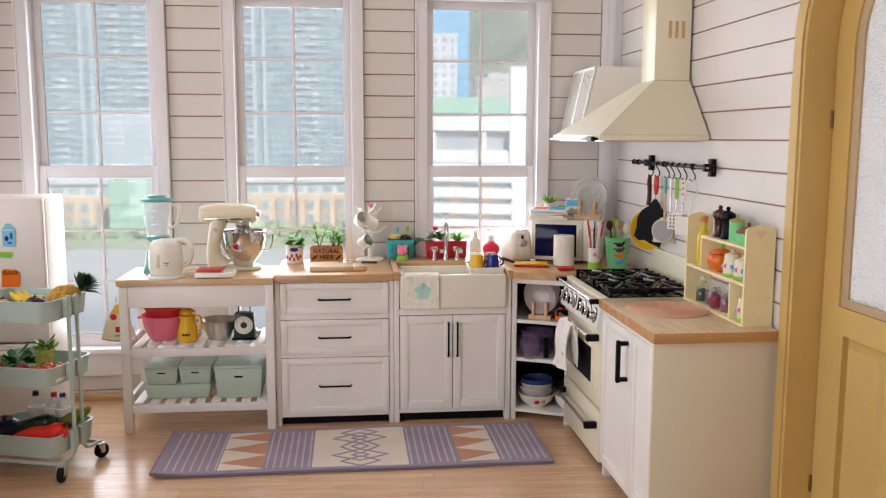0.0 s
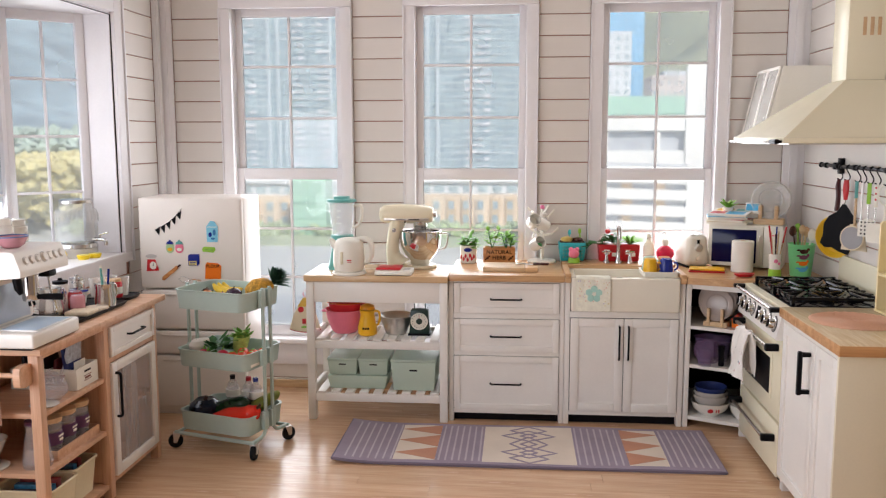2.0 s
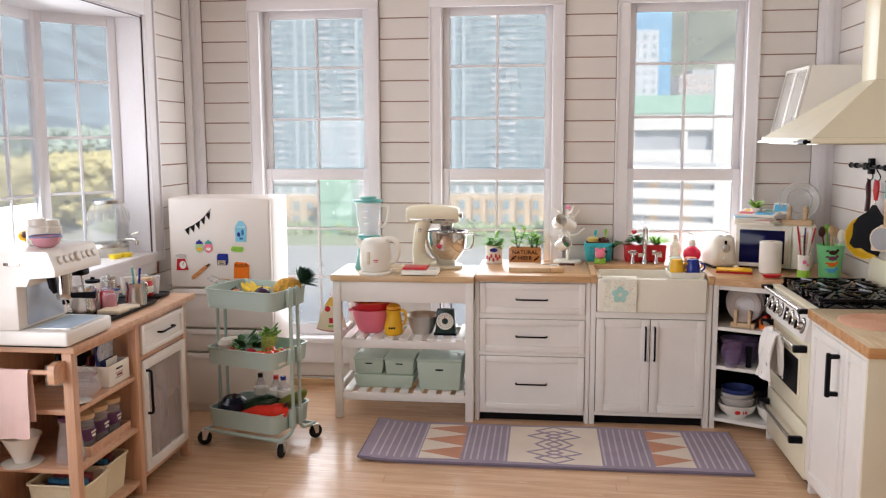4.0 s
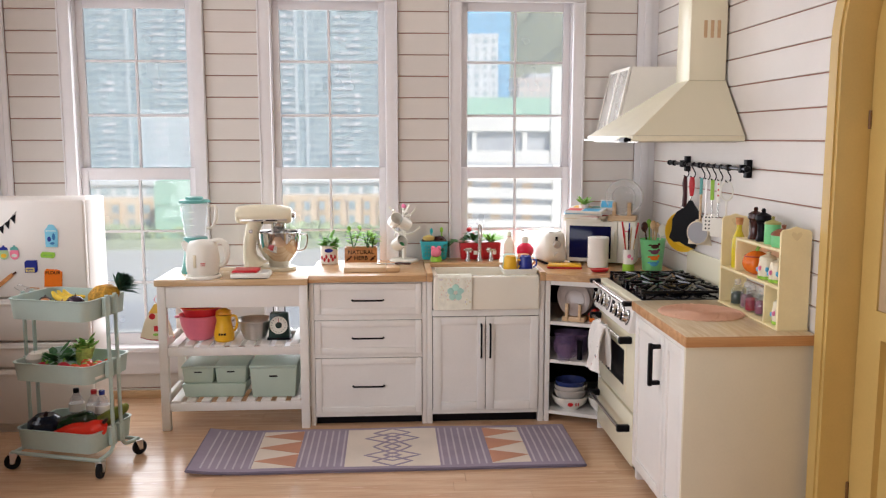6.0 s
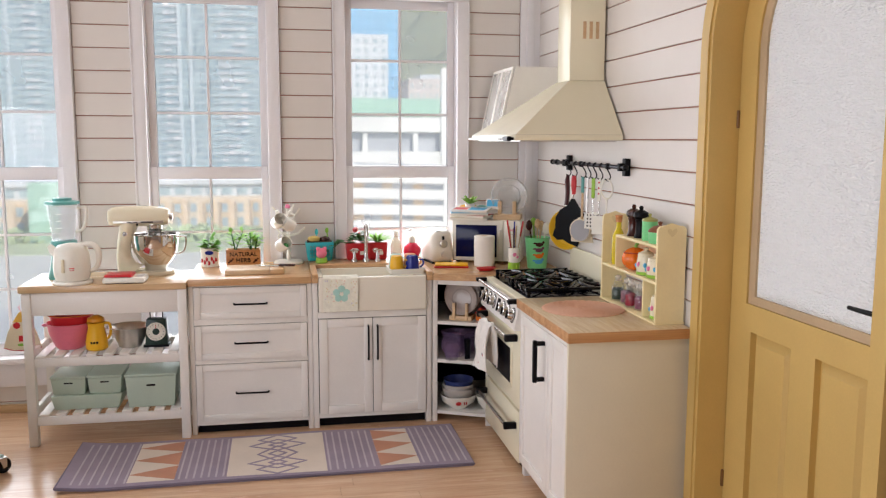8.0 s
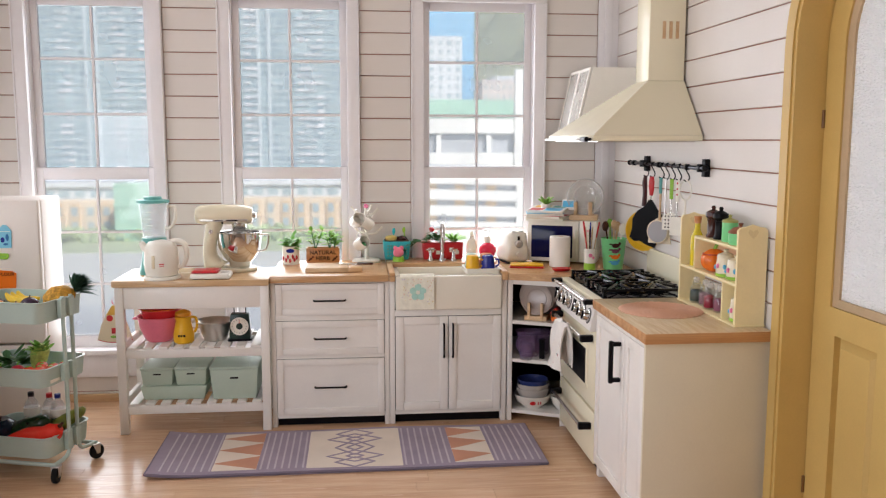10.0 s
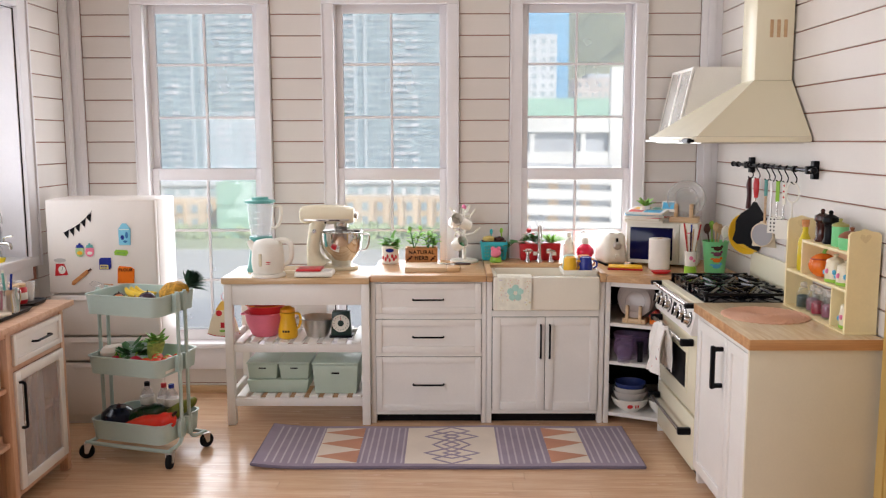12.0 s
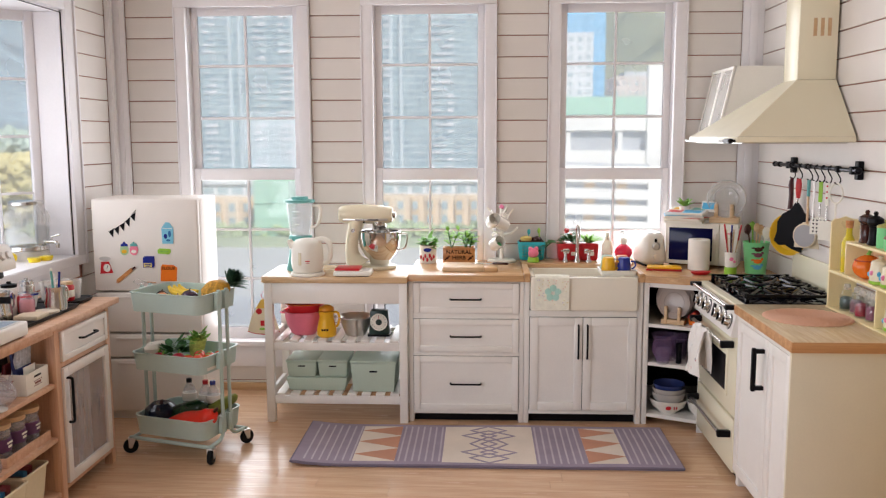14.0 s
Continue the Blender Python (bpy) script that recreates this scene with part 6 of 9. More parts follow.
# Bottles by the window
bo = thing("bottle", "clear glass bottle with cork", "bottle", 0.735, 5.0, LEDGE)
part("glass", Geo().lathe([(0.0, 0.001), (0.036, 0.001), (0.038, 0.01), (0.038, 0.1), (0.03, 0.125), (0.014, 0.14), (0.014, 0.165), (0.011, 0.165), (0.011, 0.14), (0.034, 0.1), (0.034, 0.012), (0, 0.006)], seg=24), veil("amber_tint_glass", srgb(224, 208, 176), 0.35, 0.06), bo)
part("stopper", Geo().lathe([(0.012, 0.155), (0.014, 0.185), (0.0, 0.187)], seg=14), OFFW, bo)
so = thing("soap_dispenser", "red round soap pump bottle", "soap", 0.842, 5.0, LEDGE)
part("bottle", Geo().lathe([(0.03, 0), (0.045, 0.015), (0.06, 0.05), (0.055, 0.08), (0.03, 0.105), (0.015, 0.112), (0.0, 0.113)], seg=24), plain("cherry_red_plastic", 222, 36, 72, 0.15), so)
part("collar", Geo().lathe([(0.02, 0.108), (0.026, 0.13), (0.02, 0.15), (0, 0.152)], seg=18), OFFW, so)
part("pump", Geo().tube([(0, 0, 0.15), (0, 0, 0.19), (-0.01, -0.012, 0.195), (-0.035, -0.02, 0.19)], [0.005, 0.005, 0.008, 0.005], 8), STEEL, so)

# Toaster
to = thing("toaster", "white rounded toaster seen end on", "toaster", 1.0, 4.93, TOP, 10)
part("body", Geo().taper(-0.082, 0.082, -0.12, 0.12, 0.008, 0.212, 0.8, 0.035, 4, 0.9), OFFW, to)
part("slot", Geo().box(-0.04, -0.012, -0.09, 0.09, 0.208, 0.2135).box(0.012, 0.04, -0.09, 0.09, 0.208, 0.2135), BRUSHED, to)
part("lever_slot", Geo().box(-0.007, 0.007, -0.1195, -0.109, 0.12, 0.18, 0.002), DARKIN, to)
part("lever", Geo().lathe([(0.026, 0), (0.026, 0.012), (0.018, 0.02), (0.0, 0.021)], seg=20, m=pose(0, -0.114, 0.13, 90, 0, 0)), BRUSHED, to)
part("dial", Geo().lathe([(0.018, 0), (0.016, 0.014), (0.0, 0.015)], seg=18, m=pose(0, -0.119, 0.062, 90, 0, 0)), OFFW, to)
part("foot", Geo().box(-0.07, 0.07, -0.1, 0.1, 0, 0.009), RUBBER, to)
ph = thing("pot_holder", "folded yellow pot holder with red edge", "cloth", 1.045, 4.665, TOP, -12)
part("cloth", Geo().box(-0.105, 0.105, -0.055, 0.055, 0.012, 0.024, 0.006).ball(0.03, 0.0, 0.024, 0.04, 1.6, 1, 0.2, 2), YELLOW, ph)
part("binding", Geo().box(-0.108, 0.108, -0.058, 0.058, 0.0, 0.0115, 0.004), RED, ph)

# Microwave, set across the corner
mw = thing("microwave", "white microwave oven with dark blue window", "microwave", 1.3, 4.79, TOP, -22)
part("body", Geo().box(-0.225, 0.225, 0.012, 0.205, 0.012, 0.282, 0.008), OFFW, mw)
for x in (-0.19, 0.19):
    for y in (0.04, 0.18):
        part("foot", Geo().lathe([(0.014, 0), (0.014, 0.012)], x, y, 12), RUBBER, mw)
dr = part("door", Geo().box(-0.224, 0.11, -0.004, 0.0115, 0.015, 0.28, 0.006), OFFW, mw)
part("window", Geo().box(-0.2, 0.07, -0.0065, -0.0035, 0.04, 0.25, 0.002), NAVY, dr, "dark blue glass window")
part("handle", Geo().tube([(0.09, -0.004, 0.06), (0.09, -0.024, 0.065), (0.09, -0.026, 0.14), (0.09, -0.024, 0.21), (0.09, -0.004, 0.215)], 0.006, 8), OFFW, dr)
cp = part("control_panel", Geo().box(0.113, 0.224, -0.003, 0.0115, 0.015, 0.28, 0.005), OFFW, mw)
for z in (0.08, 0.17):
    part("knob", Geo().lathe([(0.024, 0), (0.022, 0.014), (0.0, 0.015)], seg=20, m=pose(0.168, -0.003, z, 90, 0, 0)), OFFW, cp)
part("mark", Geo().box(0.145, 0.19, -0.0045, -0.0028, 0.218, 0.225, 0.0005), PINK, cp)
MTOP = TOP + 0.2825
covers = (plain("cover_cream", 228, 214, 186, 0.5), plain("cover_rose", 206, 96, 92, 0.5), plain("cover_sky", 120, 186, 220, 0.45), plain("cover_white", 236, 232, 226, 0.45))
for i, (dx, rz) in enumerate(((0.0, 2), (0.014, -16), (-0.012, 12), (0.016, -8))):
    mg = thing("magazine", "small magazine with coloured cover in a pile", "magazine", 1.212 + dx, 4.875 - 0.004 * i, MTOP + i * 0.0165, rz - 22, "magazines on the microwave")
    part("pages", Geo().box(-0.12, 0.12, -0.094, 0.094, 0.0, 0.0145, 0.001), OFFW, mg)
    cv = part("cover", Geo().box(-0.121, 0.121, -0.095, 0.095, 0.0146, 0.0162), covers[i], mg, "printed cover")
    if i == 3:
        for u0, u1, v0, v1, mt2 in ((-0.11, -0.02, -0.08, -0.01, RED), (-0.01, 0.1, -0.085, 0.0, SKYB), (-0.1, 0.0, 0.01, 0.08, YELLOW), (0.02, 0.105, 0.015, 0.085, TEAL)):
            part("picture", Geo().box(u0, u1, v0, v1, 0.0161, 0.0168), mt2, cv)
    if i == 3:
        mg.matrix_basis = mg.matrix_basis @ pose(0, 0, 0.013, 7, 0, 0)
bk = thing("booklet", "small printed booklet leaning on the magazines", "booklet", 1.345, 4.83, MTOP + 0.0665, -30)
bkc = part("cover", Geo().box(-0.045, 0.045, -0.003, 0.003, 0.0, 0.075, 0.001), covers[3], bk, m=pose(0, 0, 0.0, -28, 0, 0))
part("picture", Geo().box(-0.038, 0.038, -0.0038, -0.0029, 0.02, 0.066), SKYB, bkc)
sp = thing("succulent", "small aloe in a white pot", "plant", 1.215, 4.9, MTOP + 0.0665)
part("pot", Geo().lathe([(0.03, 0), (0.036, 0.036), (0.03, 0.036), (0.028, 0.03), (0.0, 0.03)], seg=18), CERAMIC, sp)
gg = Geo()
for q in range(15):
    leaf(gg, (0, 0, 0.03), q * 2.4, 0.5 + 0.12 * (q % 5), 0.085, 0.026)
part("leaves", gg, LEAFG, sp)
pr = thing("plate_rack", "small wooden plate rack", "rack", 1.456, 4.835, MTOP, -22)
part("base", Geo().box(-0.09, 0.09, -0.055, 0.055, 0, 0.035, 0.004), SAND, pr)
for x in (-0.062, 0.034):
    part("peg", Geo().box(x, x + 0.024, -0.05, -0.028, 0.034, 0.12, 0.004), SAND, pr)
    part("peg", Geo().box(x, x + 0.024, 0.028, 0.05, 0.034, 0.12, 0.004), SAND, pr)
PLATEG = veil("plate_glass", srgb(240, 238, 234), 0.16, 0.06)
for i in range(4):
    p = pose(1.456, 4.835, MTOP, 0, 0, -22) @ Vector((0.01 - 0.006 * (i % 2), -0.02 + 0.013 * i, 0.036))
    pl = thing("plate", "clear glass plate standing in the wooden rack", "plate", p.x, p.y, p.z, -22, "glass plates in the rack")
    dc = part("disc", Geo().lathe([(0.0, 0), (0.075, 0.0), (0.116, 0.008), (0.116, 0.01), (0.075, 0.003), (0.0, 0.003)], seg=40, m=pose(0, 0, 0.116, 84, 0, 0)), PLATEG, pl)
    for r in (0.075, 0.116):
        part("rim", Geo().tube([(r * math.cos(2 * math.pi * k / 40), r * math.sin(2 * math.pi * k / 40), 0.002 if r < 0.1 else 0.009) for k in range(40)], 0.0024, 6, True).turn(pose(0, 0, 0.116, 84, 0, 0)), MILK, dc)

# Paper roll, red lid, skewer cup, utensil pot
pt = thing("paper_roll", "roll of white kitchen paper", "paper roll", 1.262, 4.68, TOP)
part("roll", Geo().lathe([(0.062, 0.0), (0.066, 0.004), (0.066, 0.19), (0.062, 0.194), (0.022, 0.194), (0.02, 0.19), (0.02, 0.004), (0.022, 0.0), (0.062, 0.0)], seg=36), plain("soft_paper", 244, 240, 232, 0.95, fine=200, relief=0.4), pt)
part("tube", Geo().lathe([(0.0195, 0.001), (0.0195, 0.193), (0.017, 0.193), (0.017, 0.001), (0.0195, 0.001)], seg=20), SAND, pt)
rl = thing("spoon_rest", "red glazed fish-shaped spoon rest", "spoon rest", 1.225, 4.475, TOP, 8)
part("dish", Geo().lathe([(0.0, 0.002), (0.045, 0.002), (0.06, 0.014), (0.064, 0.02), (0.058, 0.018), (0.0, 0.008)], seg=28, sy=0.6), RED, rl)
sk = thing("skewer_cup", "floral cup full of chopsticks", "cup", 1.402, 4.475, TOP)
part("cup", Geo().lathe([(0.034, 0.05), (0.036, 0.14), (0.031, 0.14), (0.03, 0.06), (0.0, 0.055)], seg=22), CERAMIC, sk)
part("base_band", Geo().lathe([(0.035, 0), (0.037, 0.006), (0.035, 0.049), (0, 0.049)], seg=22), LIME, sk, "lime green band")
part("flower", Geo().ball(-0.005, -0.034, 0.1, 0.013, 1, 0.25, 1, 2).ball(0.012, -0.033, 0.085, 0.009, 1, 0.25, 1, 2), FLOWERP, sk)
for i, (dx, dy, l, mt2) in enumerate(((-0.05, -0.01, 0.31, RED), (-0.028, 0.01, 0.27, SAND), (0.0, 0.0, 0.3, BLUE), (0.02, 0.012, 0.27, SAND), (0.035, -0.008, 0.28, OFFW), (0.055, 0.0, 0.3, RED), (-0.012, -0.015, 0.26, BROWN))):
    cs = part("chopstick", Geo().tube([(dx * 0.25, dy * 0.5, 0.07), (dx, dy * 2, l)], [0.003, 0.0045], 6), SAND if i % 2 else mt2, sk)
    part("tip", Geo().tube([(dx * 0.7, dy * 1.45, 0.07 + (l - 0.07) * 0.6), (dx * 1.01, dy * 2.02, l + 0.002)], 0.0052, 6), mt2, cs)
gp2 = thing("utensil_pot", "mint green bucket with birds holding wooden utensils", "pot", 1.572, 4.545, TOP)
part("bucket", Geo().lathe([(0.058, 0), (0.06, 0.004), (0.078, 0.19), (0.081, 0.194), (0.076, 0.195), (0.072, 0.185), (0.056, 0.01), (0.0, 0.008)], seg=32), MINT, gp2)
for z, mt2 in ((0.155, BROWN), (0.12, plain("bird_plum", 120, 60, 84, 0.5)), (0.082, ORANGE), (0.045, SKYB)):
    r = 0.06 + 0.018 * z / 0.19
    part("bird", Geo().ball(-0.008, -r, z, 0.02, 1.3, 0.2, 0.7, 2).ball(0.016, -r, z + 0.013, 0.009, 1, 0.3, 1, 2).ball(-0.034, -r * 0.93, z + 0.008, 0.013, 1.2, 0.2, 0.4, 2), mt2, gp2, "painted bird")
for i, (dx, dy, l, mt2, hd) in enumerate(((-0.05, 0.0, 0.3, BROWN, 0.022), (-0.02, 0.02, 0.32, LEAFG, 0.018), (0.0, 0.0, 0.31, SAND, 0.02), (0.025, 0.01, 0.29, SAND, 0.02), (0.05, -0.01, 0.28, OFFW, 0.026), (0.03, 0.03, 0.3, SAND, 0.018))):
    u = part("utensil", Geo().tube([(dx * 0.3, dy, 0.03), (dx, dy, l - 0.05)], 0.005, 8), mt2, gp2)
    part("spoon_bowl", Geo().ball(dx * 1.1, dy, l - 0.03, hd, 1, 0.4, 1.5, 2), mt2, u)

# Woven mat
rm = thing("placemat", "round pale coral woven placemat with scalloped edge", "placemat", 1.4, 3.215, TOP)
nseg = 60
part("disc", Geo().prism([((0.192 + 0.006 * abs(math.sin(k * math.pi / 3 * 5 / 2))) * math.cos(2 * math.pi * k / 180), (0.192 + 0.006 * abs(math.sin(k * math.pi / 6))) * math.sin(2 * math.pi * k / 180)) for k in range(180)], 0.001, 0.006, 0.001), CORAL, rm)
for i in range(11):
    r = 0.02 + i * 0.0165
    part("ring", Geo().tube([(r * math.cos(2 * math.pi * k / nseg), r * math.sin(2 * math.pi * k / nseg), 0.0065 + 0.0012 * (-1) ** (k + i)) for k in range(nseg)], 0.004, 5, True, 0.6), CORAL, rm)

# Tea towel over the sink front
tw = thing("tea_towel", "cream tea towel with a mint flower over the sink edge", "towel", 0.325, FY, 0)
TOWEL = plain("towel_cream", 242, 240, 224, 0.95, fine=240, relief=0.5, var=0.07, scale=40)


def cloth(w, path, ripple, material, name, parent, nx=14, seed=1.0, thick=0.004):
    """A cloth of width w that follows path, points (y, z), with a soft ripple and a hem."""
    bm = bmesh.new()
    m = len(path)
    sheets = []
    for side in (0, 1):
        grid = []
        for i in range(nx + 1):
            col = []
            for j, (y, z) in enumerate(path):
                a, b = path[max(j - 1, 0)], path[min(j + 1, m - 1)]
                d = Vector((0, b[0] - a[0], b[1] - a[1])).normalized()
                off = Vector((0, d.z, -d.y)) * thick * side
                wob = ripple * (0.5 + noise.noise(Vector((i * 0.45 + seed, j * 0.3, seed))))
                col.append(bm.verts.new(Vector((-w / 2 + w * i / nx, y - wob, z + 0.4 * ripple * noise.noise(Vector((i * 0.3, j, seed + 5))))) + off))
            grid.append(col)
        sheets.append(grid)
    A, B2 = sheets
    for i in range(nx):
        for j in range(m - 1):
            for g in sheets:
                bm.faces.new((g[i][j], g[i + 1][j], g[i + 1][j + 1], g[i][j + 1]))
        for j in (0, m - 1):
            bm.faces.new((A[i][j], A[i + 1][j], B2[i + 1][j], B2[i][j]))
    for j in range(m - 1):
        for i in (0, nx):
            bm.faces.new((A[i][j], A[i][j + 1], B2[i][j + 1], B2[i][j]))
    return part(name, finish(bm), material, parent)


cloth(0.205, [(0.025, 0.88), (0.022, 0.926), (0.0, 0.933), (-0.03, 0.931), (-0.042, 0.92), (-0.044, 0.88), (-0.045, 0.82), (-0.046, 0.77), (-0.047, 0.725)], 0.006, TOWEL, "cloth", tw, seed=2.0)
g = Geo()
for q in range(5):
    a = 2 * math.pi * q / 5 + 0.3
    g.ball(0.005 + 0.031 * math.cos(a), -0.0535, 0.83 + 0.031 * math.sin(a), 0.021, 1, 0.1, 1, 2)
part("flower_print", g, plain("mint_print", 178, 220, 208, 0.9), tw, "mint green flower")
q = random.Random(8)
g = Geo()
for colour in ((232, 222, 176), (218, 212, 220), (234, 208, 190)):
    g = Geo()
    for _ in range(26):
        g.ball(q.uniform(-0.095, 0.095), -0.0522, q.uniform(0.735, 0.915), q.uniform(0.003, 0.0055), 1, 0.2, 1, 1)
    tagged(part("specks", g, plain("towel_print", *colour, 0.9), tw), kind="stuff")

# ---- table shelves ----
SH1, SH2 = 0.527, 0.187
bw = thing("mixing_bowl", "pink mixing bowl with spout", "bowl", -1.235, 4.6, SH1)
part("bowl", Geo().lathe([(0.0, 0.002), (0.07, 0.0), (0.085, 0.015), (0.115, 0.09), (0.125, 0.148), (0.131, 0.152), (0.125, 0.153), (0.118, 0.145), (0.08, 0.02), (0.0, 0.012)], seg=36), PINK, bw)
part("grip", Geo().ball(-0.13, -0.02, 0.14, 0.018, 1.2, 1, 0.5, 2), PINK, bw)
bw = thing("mixing_bowl", "red mixing bowl nested in the pink one", "bowl", -1.225, 4.605, SH1 + 0.065)
part("bowl", Geo().lathe([(0.0, 0.002), (0.06, 0.0), (0.1, 0.06), (0.122, 0.128), (0.132, 0.134), (0.118, 0.13), (0.07, 0.02), (0.0, 0.014)], seg=36), plain("coral_red_plastic", 226, 52, 60, 0.3), bw)
part("rim_band", Geo().lathe([(0.1265, 0.1345), (0.1325, 0.1355), (0.1325, 0.139), (0.1265, 0.139), (0.1265, 0.1345)], seg=36), ORANGE, bw)
jg = thing("jug", "yellow plastic jug with black print", "jug", -1.075, 4.52, SH1)
part("body", Geo().lathe([(0.05, 0), (0.06, 0.01), (0.061, 0.05), (0.05, 0.1), (0.044, 0.13), (0.05, 0.16), (0.0, 0.166)], seg=26), YELLOW, jg)
part("lid", Geo().lathe([(0.049, 0.167), (0.045, 0.185), (0.02, 0.2), (0.0, 0.202)], seg=26), plain("amber_lid", 236, 158, 24, 0.35), jg)
part("handle", Geo().tube([(0.042, 0, 0.155), (0.072, 0, 0.15), (0.08, 0, 0.11), (0.068, 0, 0.07), (0.048, 0, 0.06)], 0.008, 10), YELLOW, jg)
part("print", Geo().box(-0.022, -0.012, -0.063, -0.055, 0.045, 0.057, 0.001).box(-0.008, 0.004, -0.063, -0.055, 0.045, 0.057, 0.001).box(0.008, 0.02, -0.063, -0.055, 0.045, 0.057, 0.001), BLACK, jg)
mb = thing("metal_bowl", "brushed metal pan with a rolled rim", "bowl", -0.9, 4.58, SH1)
part("bowl", Geo().lathe([(0.0, 0.002), (0.064, 0.0), (0.068, 0.006), (0.088, 0.06), (0.104, 0.108), (0.118, 0.118), (0.115, 0.122), (0.1, 0.111), (0.083, 0.06), (0.06, 0.008), (0.0, 0.008)], seg=36), BRUSHED, mb)
for s in (-1, 1):
    part("grip", Geo().tube([(s * 0.108, -0.025, 0.118), (s * 0.132, -0.02, 0.113), (s * 0.138, 0, 0.111), (s * 0.132, 0.02, 0.113), (s * 0.108, 0.025, 0.118)], 0.005, 8), BRUSHED, mb)
ks = thing("dial_scale", "dark green dial kitchen scale", "scale", -0.745, 4.56, SH1)
DKG = plain("bottle_green", 26, 52, 46, 0.35)
part("body", Geo().taper(-0.065, 0.065, -0.04, 0.04, 0, 0.165, 0.85, 0.008), DKG, ks)
part("foot", Geo().box(-0.072, 0.072, -0.05, 0.05, 0.0, 0.014, 0.004), BLACK, ks)
dl = part("dial", Geo().lathe([(0.0, 0), (0.052, 0), (0.055, 0.004), (0.052, 0.008), (0.05, 0.005), (0.0, 0.005)], seg=32, m=pose(0, -0.041, 0.092, 90, 0, 0)), OFFW, ks, "white dial")
part("hub", Geo().lathe([(0.02, 0), (0.018, 0.006), (0, 0.007)], seg=20, m=pose(0, -0.046, 0.092, 90, 0, 0)), DKG, dl)
g = Geo()
for k in range(16):
    a = 2 * math.pi * k / 16
    g.box(-0.001, 0.001, -0.0475, -0.0455, 0.038, 0.046, m=Matrix.Translation((0, 0, 0.092)) @ Matrix.Rotation(a, 4, "Y"))
part("ticks", g, BLACK, dl)
part("needle", Geo().box(-0.0015, 0.0015, -0.05, -0.048, 0.092, 0.132), RED, dl)
for x in (-0.035, 0.035):
    part("upright", Geo().box(x - 0.003, x + 0.003, -0.004, 0.004, 0.164, 0.215), BLACK, ks)
part("pan", Geo().lathe([(0.0, 0.217), (0.06, 0.217), (0.066, 0.226), (0.06, 0.222), (0, 0.221)], seg=28), BRUSHED, ks)
SAGEB = plain("sage_plastic", 188, 205, 189, 0.45, var=0.03)


def storage(x, y, z, w, d, h, label, lid=True, slot=True):
    t = thing("storage_box", label, "box", x, y, z, 0, "sage storage boxes")
    part("body", Geo().taper(-w / 2 * 0.9, w / 2 * 0.9, -d / 2 * 0.92, d / 2 * 0.92, 0, h, 1.11, 0.008, 2, 1.08), SAGEB, t)
    if slot:
        part("hand_slot", Geo().box(-0.026, 0.026, -d / 2 - 0.0015, -d / 2 + 0.01, h * 0.68, h * 0.68 + 0.014, 0.004), BLACK, t, m=pose(0, 0.0045, 0))
    if lid:
        part("lid", Geo().box(-w / 2 - 0.003, w / 2 + 0.003, -d / 2 - 0.003, d / 2 + 0.003, h + 0.0005, h + 0.016, 0.005), SAGEB, t)


storage(-1.135, 4.61, SH2, 0.39, 0.3, 0.085, "long pale green storage tray", False, False)
storage(-1.232, 4.61, SH2 + 0.086, 0.19, 0.28, 0.095, "small pale green lidded storage box")
storage(-1.035, 4.61, SH2 + 0.086, 0.19, 0.28, 0.095, "small pale green lidded storage box")
storage(-0.775, 4.6, SH2, 0.285, 0.32, 0.185, "large pale green lidded storage box")
mit = thing("pot_cloth", "cream apron-shaped pot cloth with red print hanging at the table", "cloth", -1.505, 4.63, 0)
part("cloth", Geo().prism([(-0.105, 0.53), (-0.05, 0.515), (0.03, 0.512), (0.1, 0.53), (0.075, 0.62), (0.035, 0.7), (0.012, 0.74), (-0.012, 0.74), (-0.035, 0.7), (-0.08, 0.62)], 0.0, 0.012).turn(UPRIGHT), plain("cream_cotton", 234, 222, 192, 0.95, fine=220, relief=0.4), mit)
part("binding", Geo().tube([(x, 0.006, z) for x, z in ((-0.105, 0.53), (-0.05, 0.515), (0.03, 0.512), (0.1, 0.53))], 0.006, 8), RED, mit)
part("loop", Geo().tube([(0, 0.006, 0.735), (-0.014, 0.006, 0.765), (0, 0.006, 0.79), (0.014, 0.006, 0.765)], 0.003, 6, True), RED, mit)
part("print", Geo().box(-0.02, 0.005, -0.003, 0.001, 0.565, 0.6, 0.001), RED, mit)
for x in (-0.028, 0.028):
    part("apple_print", Geo().ball(x, -0.001, 0.66, 0.02, 1, 0.1, 1, 2), RED, mit)
part("yoke_print", Geo().prism([(-0.05, 0.68), (0.05, 0.68), (0.012, 0.738), (-0.012, 0.738)], -0.002, 0.0).turn(UPRIGHT), plain("yellow_trim", 232, 190, 90, 0.9), mit)
part("sprig", Geo().ball(-0.01, -0.001, 0.545, 0.014, 1.4, 0.1, 0.6, 2), LEAFG, mit)

# ---- trolley load ----
TM = pose(-1.775, 3.945, 0, 0, 0, -16)


def in_tray(name, label, cat, x, y, z, rz=0.0, group=""):
    p = TM @ Vector((x, y, z))
    return thing(name, label, cat, p.x, p.y, p.z, rz - 16, group)


